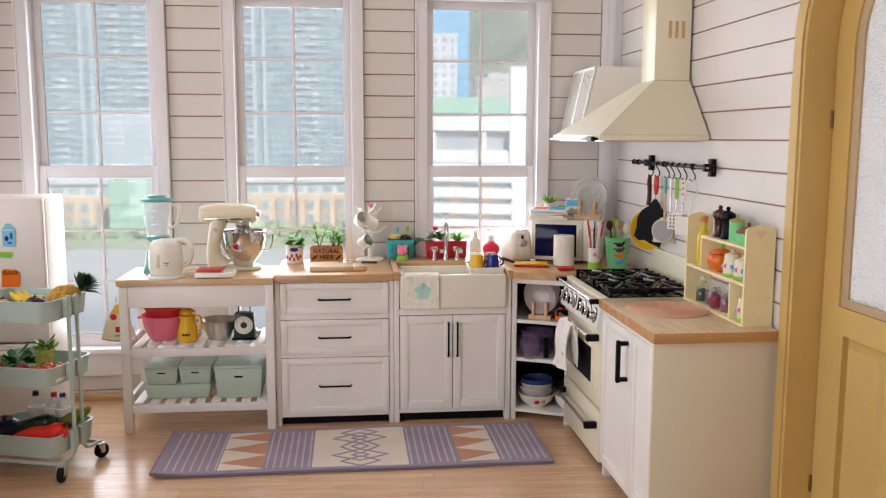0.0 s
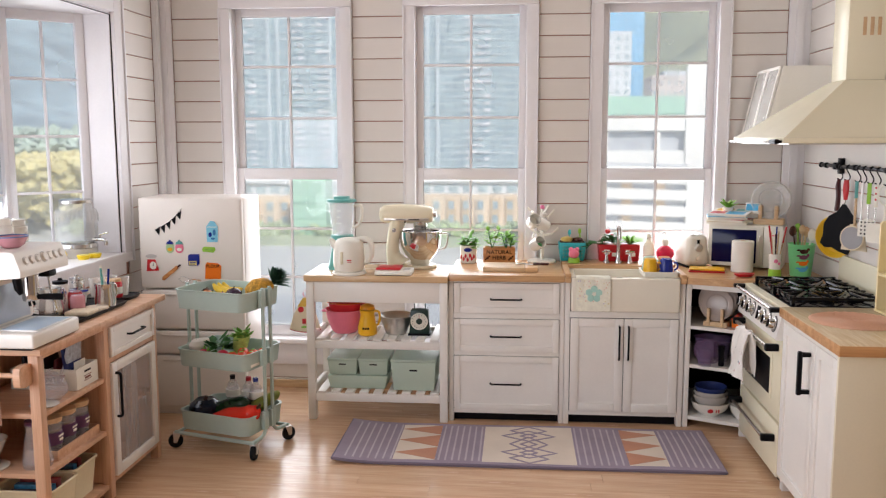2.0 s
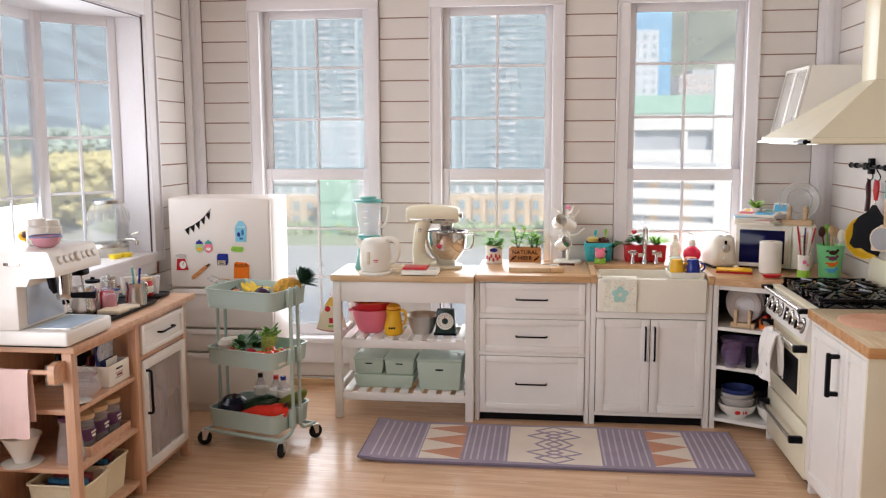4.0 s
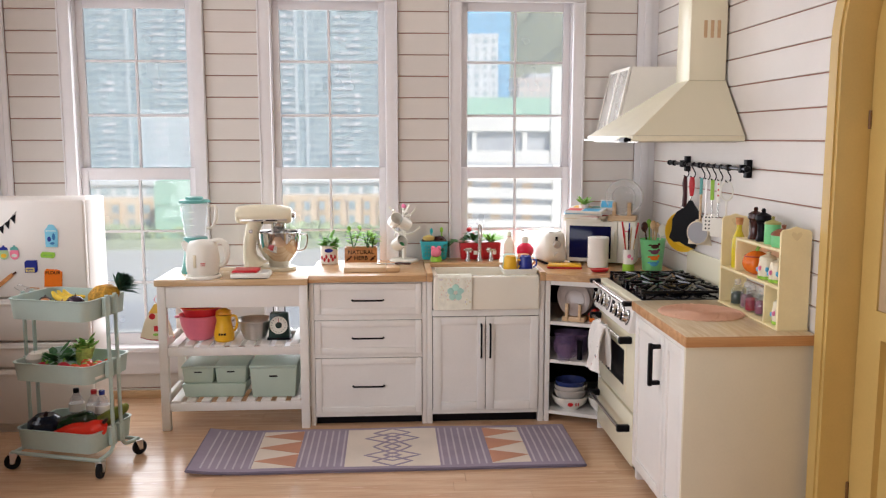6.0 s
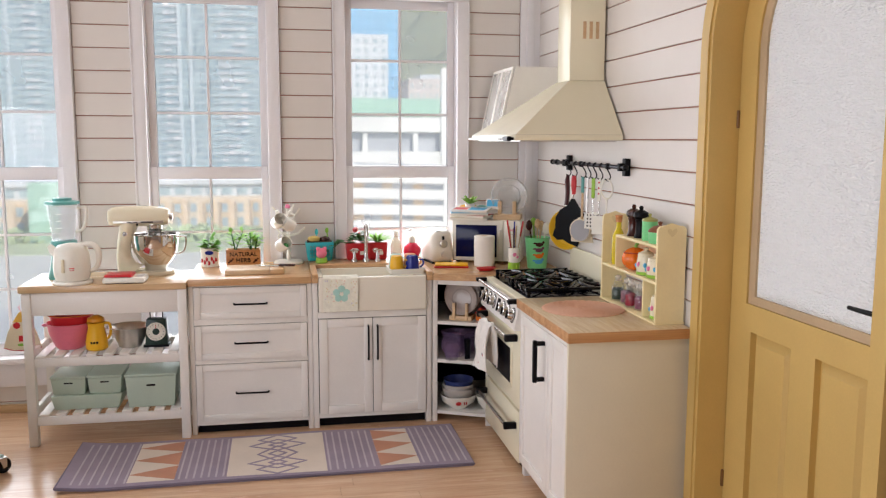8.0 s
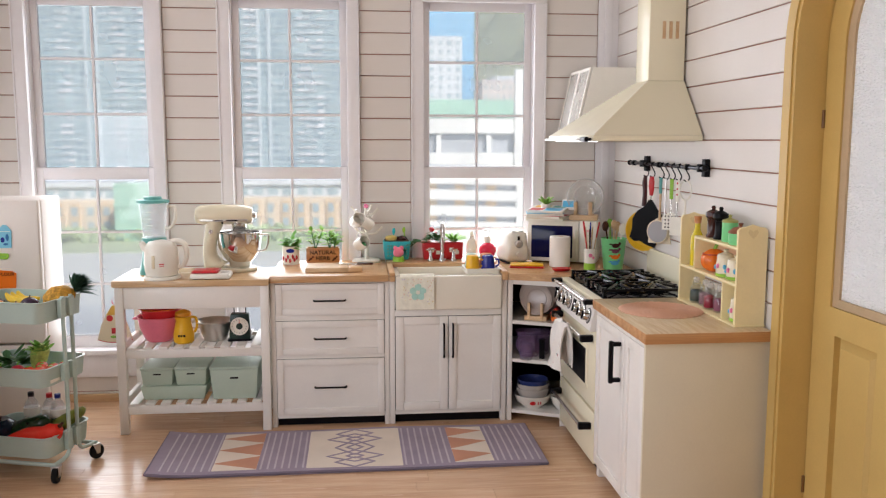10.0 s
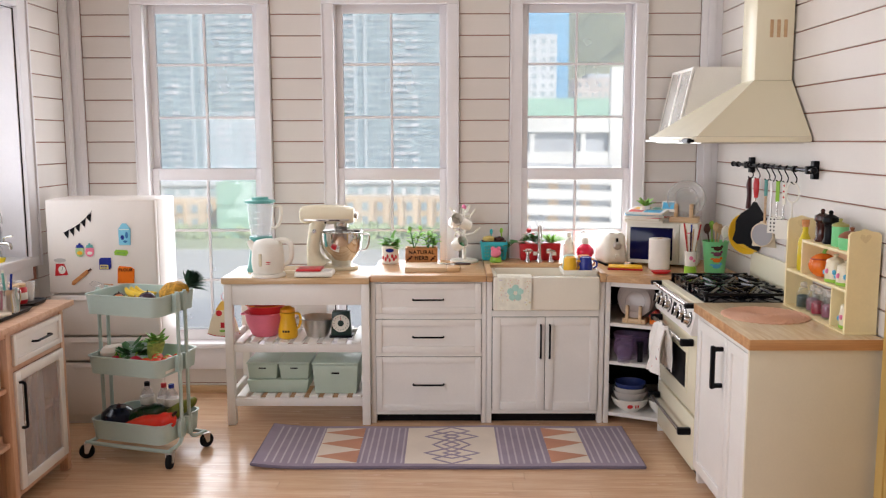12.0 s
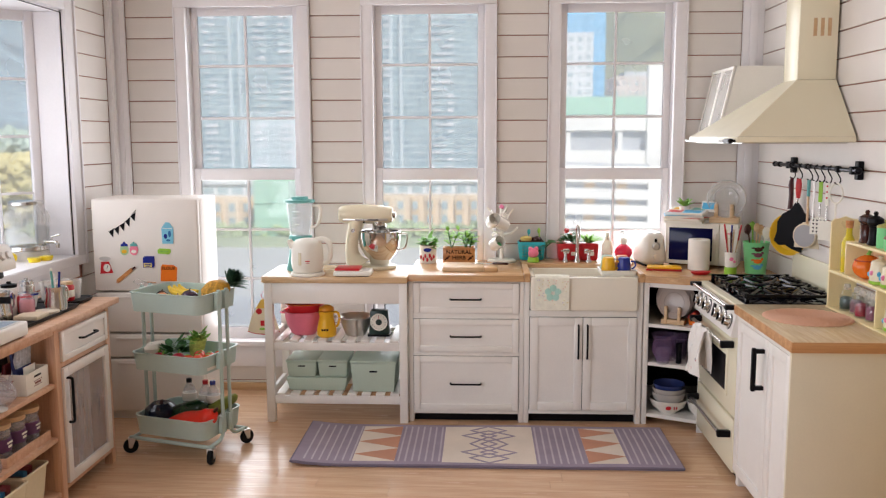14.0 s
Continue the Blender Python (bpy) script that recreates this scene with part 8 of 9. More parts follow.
def hook(y):
    h = thing("hook", "black S-shaped hook on the rail", "hook", RX0, y, 1.6, 0, "hooks on the rail")
    part("wire", Geo().tube(HOOK, 0.0034, 8), BLACK, h)


US = [4.29, 4.18, 4.03, 3.95, 3.86, 3.77, 3.66]
for y in US:
    hook(y)
UZ = 1.53


def utensil(name, label, y):
    return thing(name, label, "utensil", RX0 - 0.012, y, UZ, 40, "utensils on the rail")


YPAN = plain("yellow_enamel", 232, 186, 40, 0.3)
u = utensil("pan", "yellow pan with dark brown handle", US[0])
part("handle", Geo().tube([(0, 0, 0.0), (0, 0.004, -0.04), (0, 0.0, -0.1), (0, 0.004, -0.18)], [0.012, 0.019, 0.017, 0.019], 10, flat=0.7), plain("dark_maroon", 74, 24, 28, 0.35), u)
part("pan", Geo().lathe([(0.0, 0), (0.09, 0.0), (0.11, 0.03), (0.105, 0.03), (0.085, 0.006), (0.0, 0.006)], seg=36, m=pose(0.03, 0.005, -0.33, 0, -90, 0) @ Matrix.Scale(1.1, 4)), YPAN, u)
u = utensil("spatula", "black wide spatula with red handle", US[1])
part("handle", Geo().tube([(0, 0, 0.0), (0, 0, -0.03), (0, 0, -0.07), (0, 0, -0.11)], [0.013, 0.018, 0.017, 0.011], 10, flat=0.7), RED, u)
part("shaft", Geo().tube([(0, 0, -0.11), (0, 0.01, -0.16)], 0.005, 8), STEEL, u)
part("blade", Geo().prism([(0.01, -0.135), (0.032, -0.172), (0.086, -0.205), (0.114, -0.25), (0.116, -0.31), (0.132, -0.36), (0.1, -0.385), (0.06, -0.38), (0.02, -0.4), (-0.035, -0.415), (-0.05, -0.37), (-0.036, -0.3), (-0.06, -0.262), (-0.076, -0.225), (-0.04, -0.18), (-0.008, -0.135)], -0.012, -0.002).turn(SIDE), BLACK, u)
u = utensil("strainer", "cream ladle strainer with teal handle", US[2])
part("handle", Geo().tube([(0, 0, 0.0), (0, 0, -0.09)], 0.009, 10), TEAL, u)
part("shaft", Geo().tube([(0, 0, -0.09), (0, 0, -0.25)], 0.007, 8), SAND, u)
part("bowl", Geo().lathe([(0.0, 0), (0.045, 0.004), (0.068, 0.02), (0.063, 0.022), (0.042, 0.01), (0, 0.006)], seg=28, m=pose(0.0, 0.0, -0.305, 0, -90, 0)), plain("cream_melamine", 236, 220, 190, 0.4), u)
part("strainer_lip", Geo().prism([(-0.07, -0.375), (0.075, -0.375), (0.066, -0.3), (0.03, -0.235), (-0.012, -0.225), (-0.05, -0.27)], 0.007, 0.013).turn(SIDE), plain("cream_melamine_back", 236, 222, 194, 0.4), u)
part("mesh", Geo().lathe([(0.0, 0.026), (0.06, 0.022), (0.06, 0.024), (0.0, 0.028)], seg=28, m=pose(0.0, 0.0, -0.305, 0, -90, 0)), plain("grey_mesh", 172, 170, 172, 0.6, fine=300, relief=0.6), u, "grey wire mesh")
u = utensil("palette_knife", "grey metal palette knife on a hook", US[3])
part("shaft", Geo().tube([(0, 0, 0.0), (0, 0, -0.22)], 0.006, 8), BRUSHED, u)
part("paddle", Geo().box(-0.003, 0.003, -0.016, 0.016, -0.28, -0.215, 0.002), BRUSHED, u)
u = utensil("slotted_turner", "white slotted turner with patterned handle", US[4])
part("handle", Geo().box(-0.005, 0.005, -0.01, 0.01, -0.11, 0.0, 0.003), LIME, u)
part("shaft", Geo().tube([(0, 0, -0.11), (0, 0, -0.2)], 0.005, 8), STEEL, u)
bl = part("blade", Geo().prism([(-0.05, -0.28), (0.05, -0.28), (0.042, -0.2), (0.012, -0.185), (-0.012, -0.185), (-0.042, -0.2)], -0.004, 0.004).turn(SIDE), OFFW, u)
g = Geo()
for i in range(4):
    for jx in range(4):
        g.ball(-0.0045, -0.03 + jx * 0.02, -0.265 + i * 0.02, 0.0055, 0.2, 1, 1, 1)
part("holes", g, BLACK, bl)
u = utensil("turner", "white turner with red dotted handle", US[5])
part("handle", Geo().box(-0.005, 0.005, -0.01, 0.01, -0.12, 0.0, 0.003), OFFW, u)
part("dots", Geo().ball(-0.005, 0, -0.02, 0.006, 0.3, 1, 1, 1).ball(-0.005, 0, -0.05, 0.006, 0.3, 1, 1, 1).ball(-0.005, 0, -0.08, 0.006, 0.3, 1, 1, 1), RED, u)
part("shaft", Geo().tube([(0, 0, -0.12), (0, 0, -0.2)], 0.005, 8), STEEL, u)
part("blade", Geo().prism([(-0.04, -0.3), (0.04, -0.3), (0.032, -0.2), (-0.032, -0.2)], -0.004, 0.004).turn(SIDE), OFFW, u)
u = utensil("hanging_ring", "white wire loop whisk on a hook", US[6])
part("loop", Geo().tube([(0, 0.034 * math.sin(2 * math.pi * k / 20), -0.05 + 0.05 * math.cos(2 * math.pi * k / 20)) for k in range(20)], 0.0045, 8, True), OFFW, u)
part("shaft", Geo().tube([(0, 0, -0.1), (0, 0, -0.2)], [0.006, 0.005], 8), OFFW, u)

# ---- spice rack against the right wall: front faces -x ----
RKX, RKY0, RKY1 = 1.59, 2.825, 3.42
rk = thing("spice_rack", "cream wooden spice rack with heart cut-outs", "rack", RKX, RKY1, TOP, -90)
# own x runs toward the room's -y, own y toward the wall
LR, DRK = RKY1 - RKY0, 0.132
heart = [(0.0, 0.385), (0.016, 0.4), (0.024, 0.413), (0.018, 0.424), (0.006, 0.421), (0.0, 0.413), (-0.006, 0.421), (-0.018, 0.424), (-0.024, 0.413), (-0.016, 0.4)]
prof = [(0, 0.008), (DRK, 0.008), (DRK, 0.42), (DRK * 0.92, 0.432), (DRK * 0.72, 0.436), (DRK * 0.5, 0.446), (DRK * 0.28, 0.436), (DRK * 0.08, 0.432), (0, 0.42)]
for x0, x1 in ((-0.066, -0.05), (LR - 0.016, LR)):
    sd = part("side_panel", Geo().prism(prof, x0, x1).turn(SIDE), PINE, rk)
    # cut-out's shade is put into the colour of a solid heart inlay
    part("heart_recess", Geo().prism([(DRK / 2 + a, b) for a, b in heart], x0 - 0.0006, x1 + 0.0006).turn(SIDE), plain("heart_shade", 234, 215, 164, 0.6), sd)
part("base", Geo().box(-0.07, LR + 0.004, -0.004, DRK + 0.004, 0.0, 0.0079, 0.002), PINE, rk)
part("shelf", Geo().box(-0.0495, LR - 0.0165, 0, DRK, 0.175, 0.188, 0.002), PINE, rk)
part("shelf", Geo().box(0.127, LR - 0.0165, 0, DRK, 0.335, 0.348, 0.002), PINE, rk)
part("divider", Geo().box(0.115, 0.1265, 0, DRK, 0.1885, 0.348, 0.002), PINE, rk)
part("divider", Geo().box(LR - 0.15, LR - 0.138, 0, DRK, 0.0085, 0.1745, 0.002), PINE, rk)
part("back_board", Geo().box(-0.0495, LR - 0.0165, DRK - 0.01, DRK - 0.002, 0.1885, 0.33), plain("peach_board", 238, 198, 158, 0.6), rk)
RM = pose(RKX, RKY1, TOP, 0, 0, -90)


def on_rack(name, label, cat, x, y, z, group=""):
    p = RM @ Vector((x, y, z))
    return thing(name, label, cat, p.x, p.y, p.z, 0, group)


ob = on_rack("oil_bottle", "tall bottle of yellow oil with cork", "bottle", 0.03, 0.05, 0.1885)
part("glass", Geo().lathe([(0.0, 0.001), (0.03, 0.001), (0.032, 0.01), (0.032, 0.14), (0.014, 0.18), (0.013, 0.21), (0, 0.21)], seg=22), OIL, ob, "yellow oil")
part("cork", Geo().lathe([(0.016, 0.2105), (0.019, 0.245), (0, 0.246)], seg=14), HONEY, ob)
for x, mt2, lab in ((0.2, BROWN, "turned dark brown pepper mill"), (0.285, BLACK, "turned black pepper mill")):
    pm = on_rack("pepper_mill", lab, "mill", x, 0.055, 0.3485)
    part("body", Geo().lathe([(0.03, 0), (0.032, 0.006), (0.026, 0.02), (0.024, 0.07), (0.028, 0.085), (0.0, 0.086)], seg=22), mt2, pm)
    part("head", Geo().lathe([(0.026, 0.087), (0.036, 0.1), (0.034, 0.118), (0.018, 0.128), (0.008, 0.132), (0.011, 0.142), (0.006, 0.15), (0, 0.151)], seg=22), mt2, pm)
cn = on_rack("canister", "mint green canister with pale lid", "canister", 0.385, 0.055, 0.3485)
part("body", Geo().lathe([(0.033, 0), (0.035, 0.004), (0.035, 0.088), (0, 0.088)], seg=26), MINT, cn)
part("lid", Geo().lathe([(0.037, 0.0885), (0.034, 0.098), (0.01, 0.106), (0.005, 0.11), (0.009, 0.12), (0, 0.124)], seg=26), plain("olive_lid", 170, 168, 96, 0.3), cn)
cn = on_rack("casserole", "small brown lidded pot", "pot", 0.495, 0.055, 0.3485)
part("body", Geo().lathe([(0.046, 0), (0.052, 0.01), (0.052, 0.05), (0, 0.05)], seg=28), MINT, cn)
part("lid", Geo().lathe([(0.054, 0.0505), (0.05, 0.06), (0.03, 0.075), (0.006, 0.08), (0.011, 0.094), (0, 0.098)], seg=28), plain("brown_lid", 140, 88, 62, 0.35), cn)
pu = on_rack("pumpkin_pot", "orange pumpkin-shaped ceramic pot", "pot", 0.243, 0.05, 0.1885)
bm = bmesh.new()
bmesh.ops.create_uvsphere(bm, u_segments=40, v_segments=20, radius=0.064)
for v in bm.verts:
    a = math.atan2(v.co.y, v.co.x)
    k = 0.84 + 0.16 * abs(math.cos(a * 4.5)) ** 0.6
    v.co = Vector((v.co.x * k, v.co.y * k * 0.85, (v.co.z + 0.064) * 0.86 + 0.0005))
part("body", finish(bm), ORANGE, pu)
part("lid_seam", Geo().lathe([(0.0566, 0.083), (0.0576, 0.086), (0.0566, 0.089), (0.05, 0.086)], seg=36, sy=0.86), plain("seam_rust", 176, 62, 20, 0.3), pu)
part("stem", Geo().tube([(0, 0, 0.1), (0.004, 0, 0.12), (0.012, 0, 0.134)], [0.012, 0.008, 0.008], 8), LEAFG, pu)


def floral(x, y, z, r, h, mt2=None):
    fj = on_rack("floral_jar", "cream floral ceramic jar with knobbed lid", "jar", x, y, z, "floral jars on the rack")
    part("body", Geo().lathe([(r * 0.8, 0), (r * 0.95, 0.006), (r, h * 0.4), (r * 0.85, h * 0.72), (0, h * 0.72)], seg=26), IVORY, fj)
    part("lid", Geo().lathe([(r * 0.9, h * 0.725), (r * 0.8, h * 0.82), (r * 0.3, h * 0.9), (r * 0.18, h * 0.92), (r * 0.26, h), (0, h * 1.02)], seg=26), IVORY, fj)
    for a, mt3, zz in ((3.4, FLOWERP, 0.42), (2.6, SKYB, 0.35), (4.2, SKYB, 0.4), (4.9, FLOWERP, 0.36)):
        part("flower", Geo().ball(r * 0.96 * math.cos(a), r * 0.96 * math.sin(a), h * zz, 0.0115, 0.7, 0.7, 1, 2, 0.3), mt3, fj)
    part("grass", Geo().lathe([(r * 0.82, 0.001), (r * 0.99, 0.006), (r * 1.0, 0.018), (r * 0.96, 0.018), (r * 0.8, 0.002)], seg=26), LIME, fj)


floral(0.39, 0.04, 0.1885, 0.044, 0.125)
floral(0.485, 0.045, 0.1885, 0.042, 0.11)
floral(LR - 0.075, 0.05, 0.0085, 0.04, 0.125)
for i, c3 in enumerate(((62, 76, 66), (150, 104, 116), (166, 40, 62), (158, 96, 118))):
    sj = on_rack("spice_jar", "small glass jar of spice", "jar", 0.055 + i * 0.084, 0.045 + 0.012 * (i % 2), 0.0085, "spice jars on the rack")
    part("glass", Geo().lathe([(0.0, 0.001), (0.03, 0.001), (0.032, 0.008), (0.032, 0.07), (0.02, 0.088), (0.02, 0.1), (0.017, 0.1), (0.029, 0.068), (0.029, 0.008), (0, 0.005)], seg=22), CLEAR, sj)
    part("spice", Geo().lathe([(0.0, 0.006), (0.0285, 0.008), (0.0285, 0.056), (0.02, 0.064), (0.0, 0.066)], seg=18), plain("spice", *c3, 0.8, scale=60, var=0.4), sj)
    part("cap", Geo().lathe([(0.021, 0.1005), (0.013, 0.104), (0.017, 0.116), (0.012, 0.126), (0, 0.129)], seg=18), MILK, sj)

# ---- coffee corner ----
LM = pose(-2.11, 2.56, 0, 0, 0, 90)


def at_left(name, label, cat, x, y, z, rz=0.0, group=""):
    """x along the sideboard away from the camera, y from its front edge toward the wall."""
    p = LM @ Vector((x, y, z))
    return thing(name, label, cat, p.x, p.y, p.z, 90 + rz, group)


CT = 0.908
es = at_left("espresso_machine", "cream espresso machine with steel fittings", "coffee machine", 0.13, 0.21, CT)
WM = plain("cream_machine", 240, 236, 229, 0.3, var=0.02)
part("drip_base", Geo().box(-0.2, 0.17, -0.24, 0.14, 0.006, 0.07, 0.012, 3), WM, es)
part("drip_grid", Geo().box(-0.15, 0.13, -0.23, -0.06, 0.07, 0.075, 0.002), BRUSHED, es)
g = Geo()
for k in range(12):
    g.box(-0.14 + k * 0.022, -0.13 + k * 0.022, -0.22, -0.07, 0.0751, 0.0765)
part("grid_slots", g, plain("pale_blue_steel", 176, 196, 214, 0.3), es)
part("foot", Geo().box(-0.19, 0.16, -0.22, 0.13, 0, 0.006), RUBBER, es)
part("back_column", Geo().box(-0.2, 0.17, -0.03, 0.14, 0.07, 0.27, 0.012), WM, es)
part("splash_plate", Geo().box(-0.14, 0.13, -0.036, -0.029, 0.085, 0.257, 0.002), plain("blue_grey_steel", 196, 206, 220, 0.3, metal=0.35), es)
hd = part("head", Geo().prism([(-0.075, 0.258), (0.14, 0.258), (0.14, 0.40), (-0.165, 0.405), (-0.178, 0.396), (-0.203, 0.325), (-0.2, 0.3), (-0.09, 0.29)], -0.2, 0.17).turn(SIDE), WM, es)
for k in range(7):
    big = k == 3
    part("button", Geo().lathe([(0.019 if big else 0.014, 0), (0.017 if big else 0.012, 0.012 if big else 0.007), (0, 0.013 if big else 0.008)], seg=18, m=pose(-0.14 + k * 0.045, -0.1905, 0.362, 70, 0, 0)), WM, hd)
    part("button_ring", Geo().lathe([(0.021 if big else 0.016, 0.0005), (0.024 if big else 0.0185, 0.0005), (0.024 if big else 0.0185, 0.002), (0.021 if big else 0.016, 0.002), (0.021 if big else 0.016, 0.0005)], seg=20, m=pose(-0.14 + k * 0.045, -0.1905, 0.362, 70, 0, 0)), GREYC, hd)
part("badge", Geo().box(-0.205, -0.2, -0.05, 0.02, 0.345, 0.357, 0.001), STEEL, hd)
part("group_head", Geo().lathe([(0.036, 0.2), (0.036, 0.295)], 0.0, -0.12, 24), STEEL, es)
part("hot_water_spout", Geo().tube([(-0.1, -0.12, 0.3), (-0.1, -0.13, 0.24), (-0.1, -0.14, 0.215)], [0.02, 0.018, 0.01], 10), BLACK, es)
part("grinder_fork", Geo().box(0.07, 0.13, -0.17, -0.1, 0.262, 0.292, 0.008), BLACK, es)
pf = part("portafilter", Geo().lathe([(0.03, 0.172), (0.034, 0.178), (0.034, 0.2), (0, 0.2)], 0.0, -0.12, 24), STEEL, es)
part("grip", Geo().tube([(0.0, -0.15, 0.188), (0.02, -0.18, 0.186), (0.045, -0.24, 0.182)], [0.011, 0.014, 0.015], 12), BLACK, pf)
part("spout", Geo().tube([(-0.012, -0.12, 0.172), (-0.018, -0.125, 0.15)], 0.006, 8).tube([(0.012, -0.12, 0.172), (0.018, -0.125, 0.15)], 0.006, 8), BLACK, pf)
part("steam_wand", Geo().tube([(0.14, -0.12, 0.26), (0.145, -0.13, 0.16), (0.135, -0.15, 0.1)], 0.005, 8), STEEL, es)
for x, y, h, lab in ((0.05, 0.02, 0.115, "cream ceramic canister with lid"), (0.155, 0.02, 0.1, "cream ceramic canister with lid")):
    p = Vector((0.13 + x, 0.21 + y, CT + 0.406))
    cn = at_left("canister", lab, "canister", p.x, p.y, p.z, 0, "canisters on the machine")
    part("body", Geo().lathe([(0.042, 0), (0.046, 0.006), (0.046, h * 0.65), (0.036, h * 0.72), (0, h * 0.72)], seg=26), CERAMIC, cn)
    part("lid", Geo().lathe([(0.038, h * 0.725), (0.038, h * 0.96), (0.03, h), (0, h)], seg=26), CERAMIC, cn)
    part("print", Geo().ball(0.0, -0.046, h * 0.35, 0.014, 1, 0.15, 0.8, 2), GREYC, cn)
bl = at_left("bowl", "pink glass bowl with blue rim", "bowl", 0.08, 0.13, CT + 0.406)
part("bowl", Geo().lathe([(0.0, 0.004), (0.03, 0.0), (0.05, 0.012), (0.066, 0.045), (0.063, 0.045), (0.046, 0.016), (0, 0.01)], seg=28), plain("rose_glass", 210, 150, 160, 0.15), bl)
part("rim", Geo().lathe([(0.062, 0.0452), (0.068, 0.0452), (0.068, 0.05), (0.062, 0.05), (0.062, 0.0452)], seg=28), plain("blue_rim", 96, 118, 168, 0.3), bl)

# Trays with cups beside the machine
tr1 = at_left("serving_tray", "black rectangular serving tray", "tray", 0.69, 0.2, CT)
part("tray", tray(0.26, 0.15, 0.0, 0.018, 0.03, 0.006, 0.95), BLACK, tr1)
tr2 = at_left("serving_tray", "black oval serving tray", "tray", 1.09, 0.21, CT)
part("tray", tray(0.1, 0.13, 0.0, 0.018, 0.05, 0.006, 0.95), BLACK, tr2)
TZ = CT + 0.0125


def pitcher(x, y, r, h, lab):
    p = at_left("milk_pitcher", lab, "pitcher", x, y, TZ)
    part("body", Geo().lathe([(0.0, 0.0), (r, 0.0), (r * 1.02, h * 0.3), (r * 0.86, h * 0.75), (r * 0.95, h), (r * 0.9, h), (r * 0.8, h * 0.75), (r * 0.9, 0.01), (0, 0.008)], seg=30), STEEL, p)
    part("handle", Geo().tube([(r * 0.9, -0.01, h * 0.85), (r * 1.5, -0.02, h * 0.85), (r * 1.55, -0.02, h * 0.4), (r, -0.01, h * 0.25)], 0.005, 8), STEEL, p)
    return p


pc = pitcher(0.8, 0.1, 0.052, 0.12, "steel pitcher holding pens and spoons")
for dx, dy, l, mt2 in ((-0.02, 0.0, 0.2, TEAL), (0.0, 0.01, 0.21, OFFW), (0.015, -0.01, 0.19, BLUE), (0.025, 0.015, 0.18, OFFW)):
    part("pen", Geo().tube([(dx * 0.5, dy * 0.5, 0.012), (dx * 1.5, dy * 1.5, l)], 0.006, 8), mt2, pc)
pitcher(0.56, 0.25, 0.055, 0.135, "brushed steel milk pitcher")
cl = at_left("cork_coaster", "pale round wooden coaster", "coaster", 0.72, 0.11, TZ)
part("disc", Geo().lathe([(0.06, 0), (0.062, 0.004), (0.06, 0.014), (0, 0.015)], seg=28), plain("pale_cork", 226, 212, 190, 0.8, scale=60, var=0.15), cl)
cl = at_left("cork_coaster", "square pale wooden coaster", "coaster", 0.6, 0.12, TZ)
part("disc", Geo().box(-0.06, 0.06, -0.06, 0.06, 0, 0.024, 0.01), plain("pale_beech", 228, 210, 182, 0.6, scale=30), cl)
for x, y, z0, mt2, lab in ((0.66, 0.17, 0.0, plain("rose_tint", 214, 150, 160, 0.2), "rose-coloured glass jar on a coaster"), (0.75, 0.23, 0.0, RED, "red striped jar on the tray"), (0.66, 0.26, 0.0, CERAMIC, "white jar with navy lid"), (1.06, 0.17, 0.0, RED, "jar with red label and wooden lid")):
    jr = at_left("jar", lab, "jar", x, y, TZ + z0, 0, "jars on the coffee sideboard")
    part("body", Geo().lathe([(0.032, 0), (0.035, 0.005), (0.035, 0.075), (0.028, 0.085), (0, 0.085)], seg=24), CERAMIC if "white" in lab else mt2, jr)
    part("lid", Geo().lathe([(0.03, 0.0855), (0.03, 0.1), (0, 0.102)], seg=24), BLUE if "navy" in lab else (SAND if "wood" in lab else CLEAR), jr)
    if "label" in lab:
        part("label", Geo().lathe([(0.0354, 0.02), (0.036, 0.022), (0.036, 0.055), (0.0354, 0.057)], seg=24), OFFW, jr)
for x, y in ((1.13, 0.16), (1.15, 0.24), (1.07, 0.29)):
    gl = at_left("tumbler", "small clear tumbler on the black tray", "glass", x, y, TZ, 0, "tumblers on the tray")
    part("glass", Geo().lathe([(0.0, 0.002), (0.024, 0.001), (0.034, 0.1), (0.032, 0.1), (0.022, 0.008), (0, 0.007)], seg=24), MILK, gl)
sc = at_left("saucer_stack", "white saucer stack with navy rims", "saucers", 0.6, 0.3, TZ)
for k in range(3):
    part("saucer", Geo().lathe([(0.0, 0.012 * k), (0.035, 0.012 * k), (0.058, 0.012 * k + 0.011), (0.056, 0.012 * k + 0.012), (0, 0.012 * k + 0.004)], seg=28), CERAMIC, sc)

# Taller ware at the back of the trays
for x, y, r0, h, m2, lid, lab in ((0.9, 0.13, 0.034, 0.105, CLEAR, SAND, "glass jar of sugar with wooden lid"), (0.74, 0.3, 0.038, 0.125, CERAMIC, BLACK, "tall white tin with black lid"), (0.9, 0.3, 0.036, 0.115, STEEL, STEEL, "brushed steel canister on the tray")):
    jr = at_left("canister", lab, "canister", x, y, TZ, 0, "canisters on the coffee sideboard")
    part("body", Geo().lathe([(0.0, 0.0005), (r0, 0.0005), (r0 * 1.04, 0.006), (r0 * 1.04, h * 0.9), (r0 * 0.95, h), (r0 * 0.9, h), (r0 * 0.96, 0.01), (0.0, 0.008)], seg=26), m2, jr)
    if m2 is CLEAR:
        part("sugar", Geo().lathe([(0.0, 0.009), (r0 * 0.94, 0.011), (r0 * 0.94, h * 0.6), (0.0, h * 0.64)], seg=22), OFFW, jr)
    part("lid", Geo().lathe([(r0 * 0.97, h + 0.0005), (r0 * 0.97, h + 0.014), (r0 * 0.3, h + 0.018), (r0 * 0.28, h + 0.028), (0.0, h + 0.03)], seg=24), lid, jr)

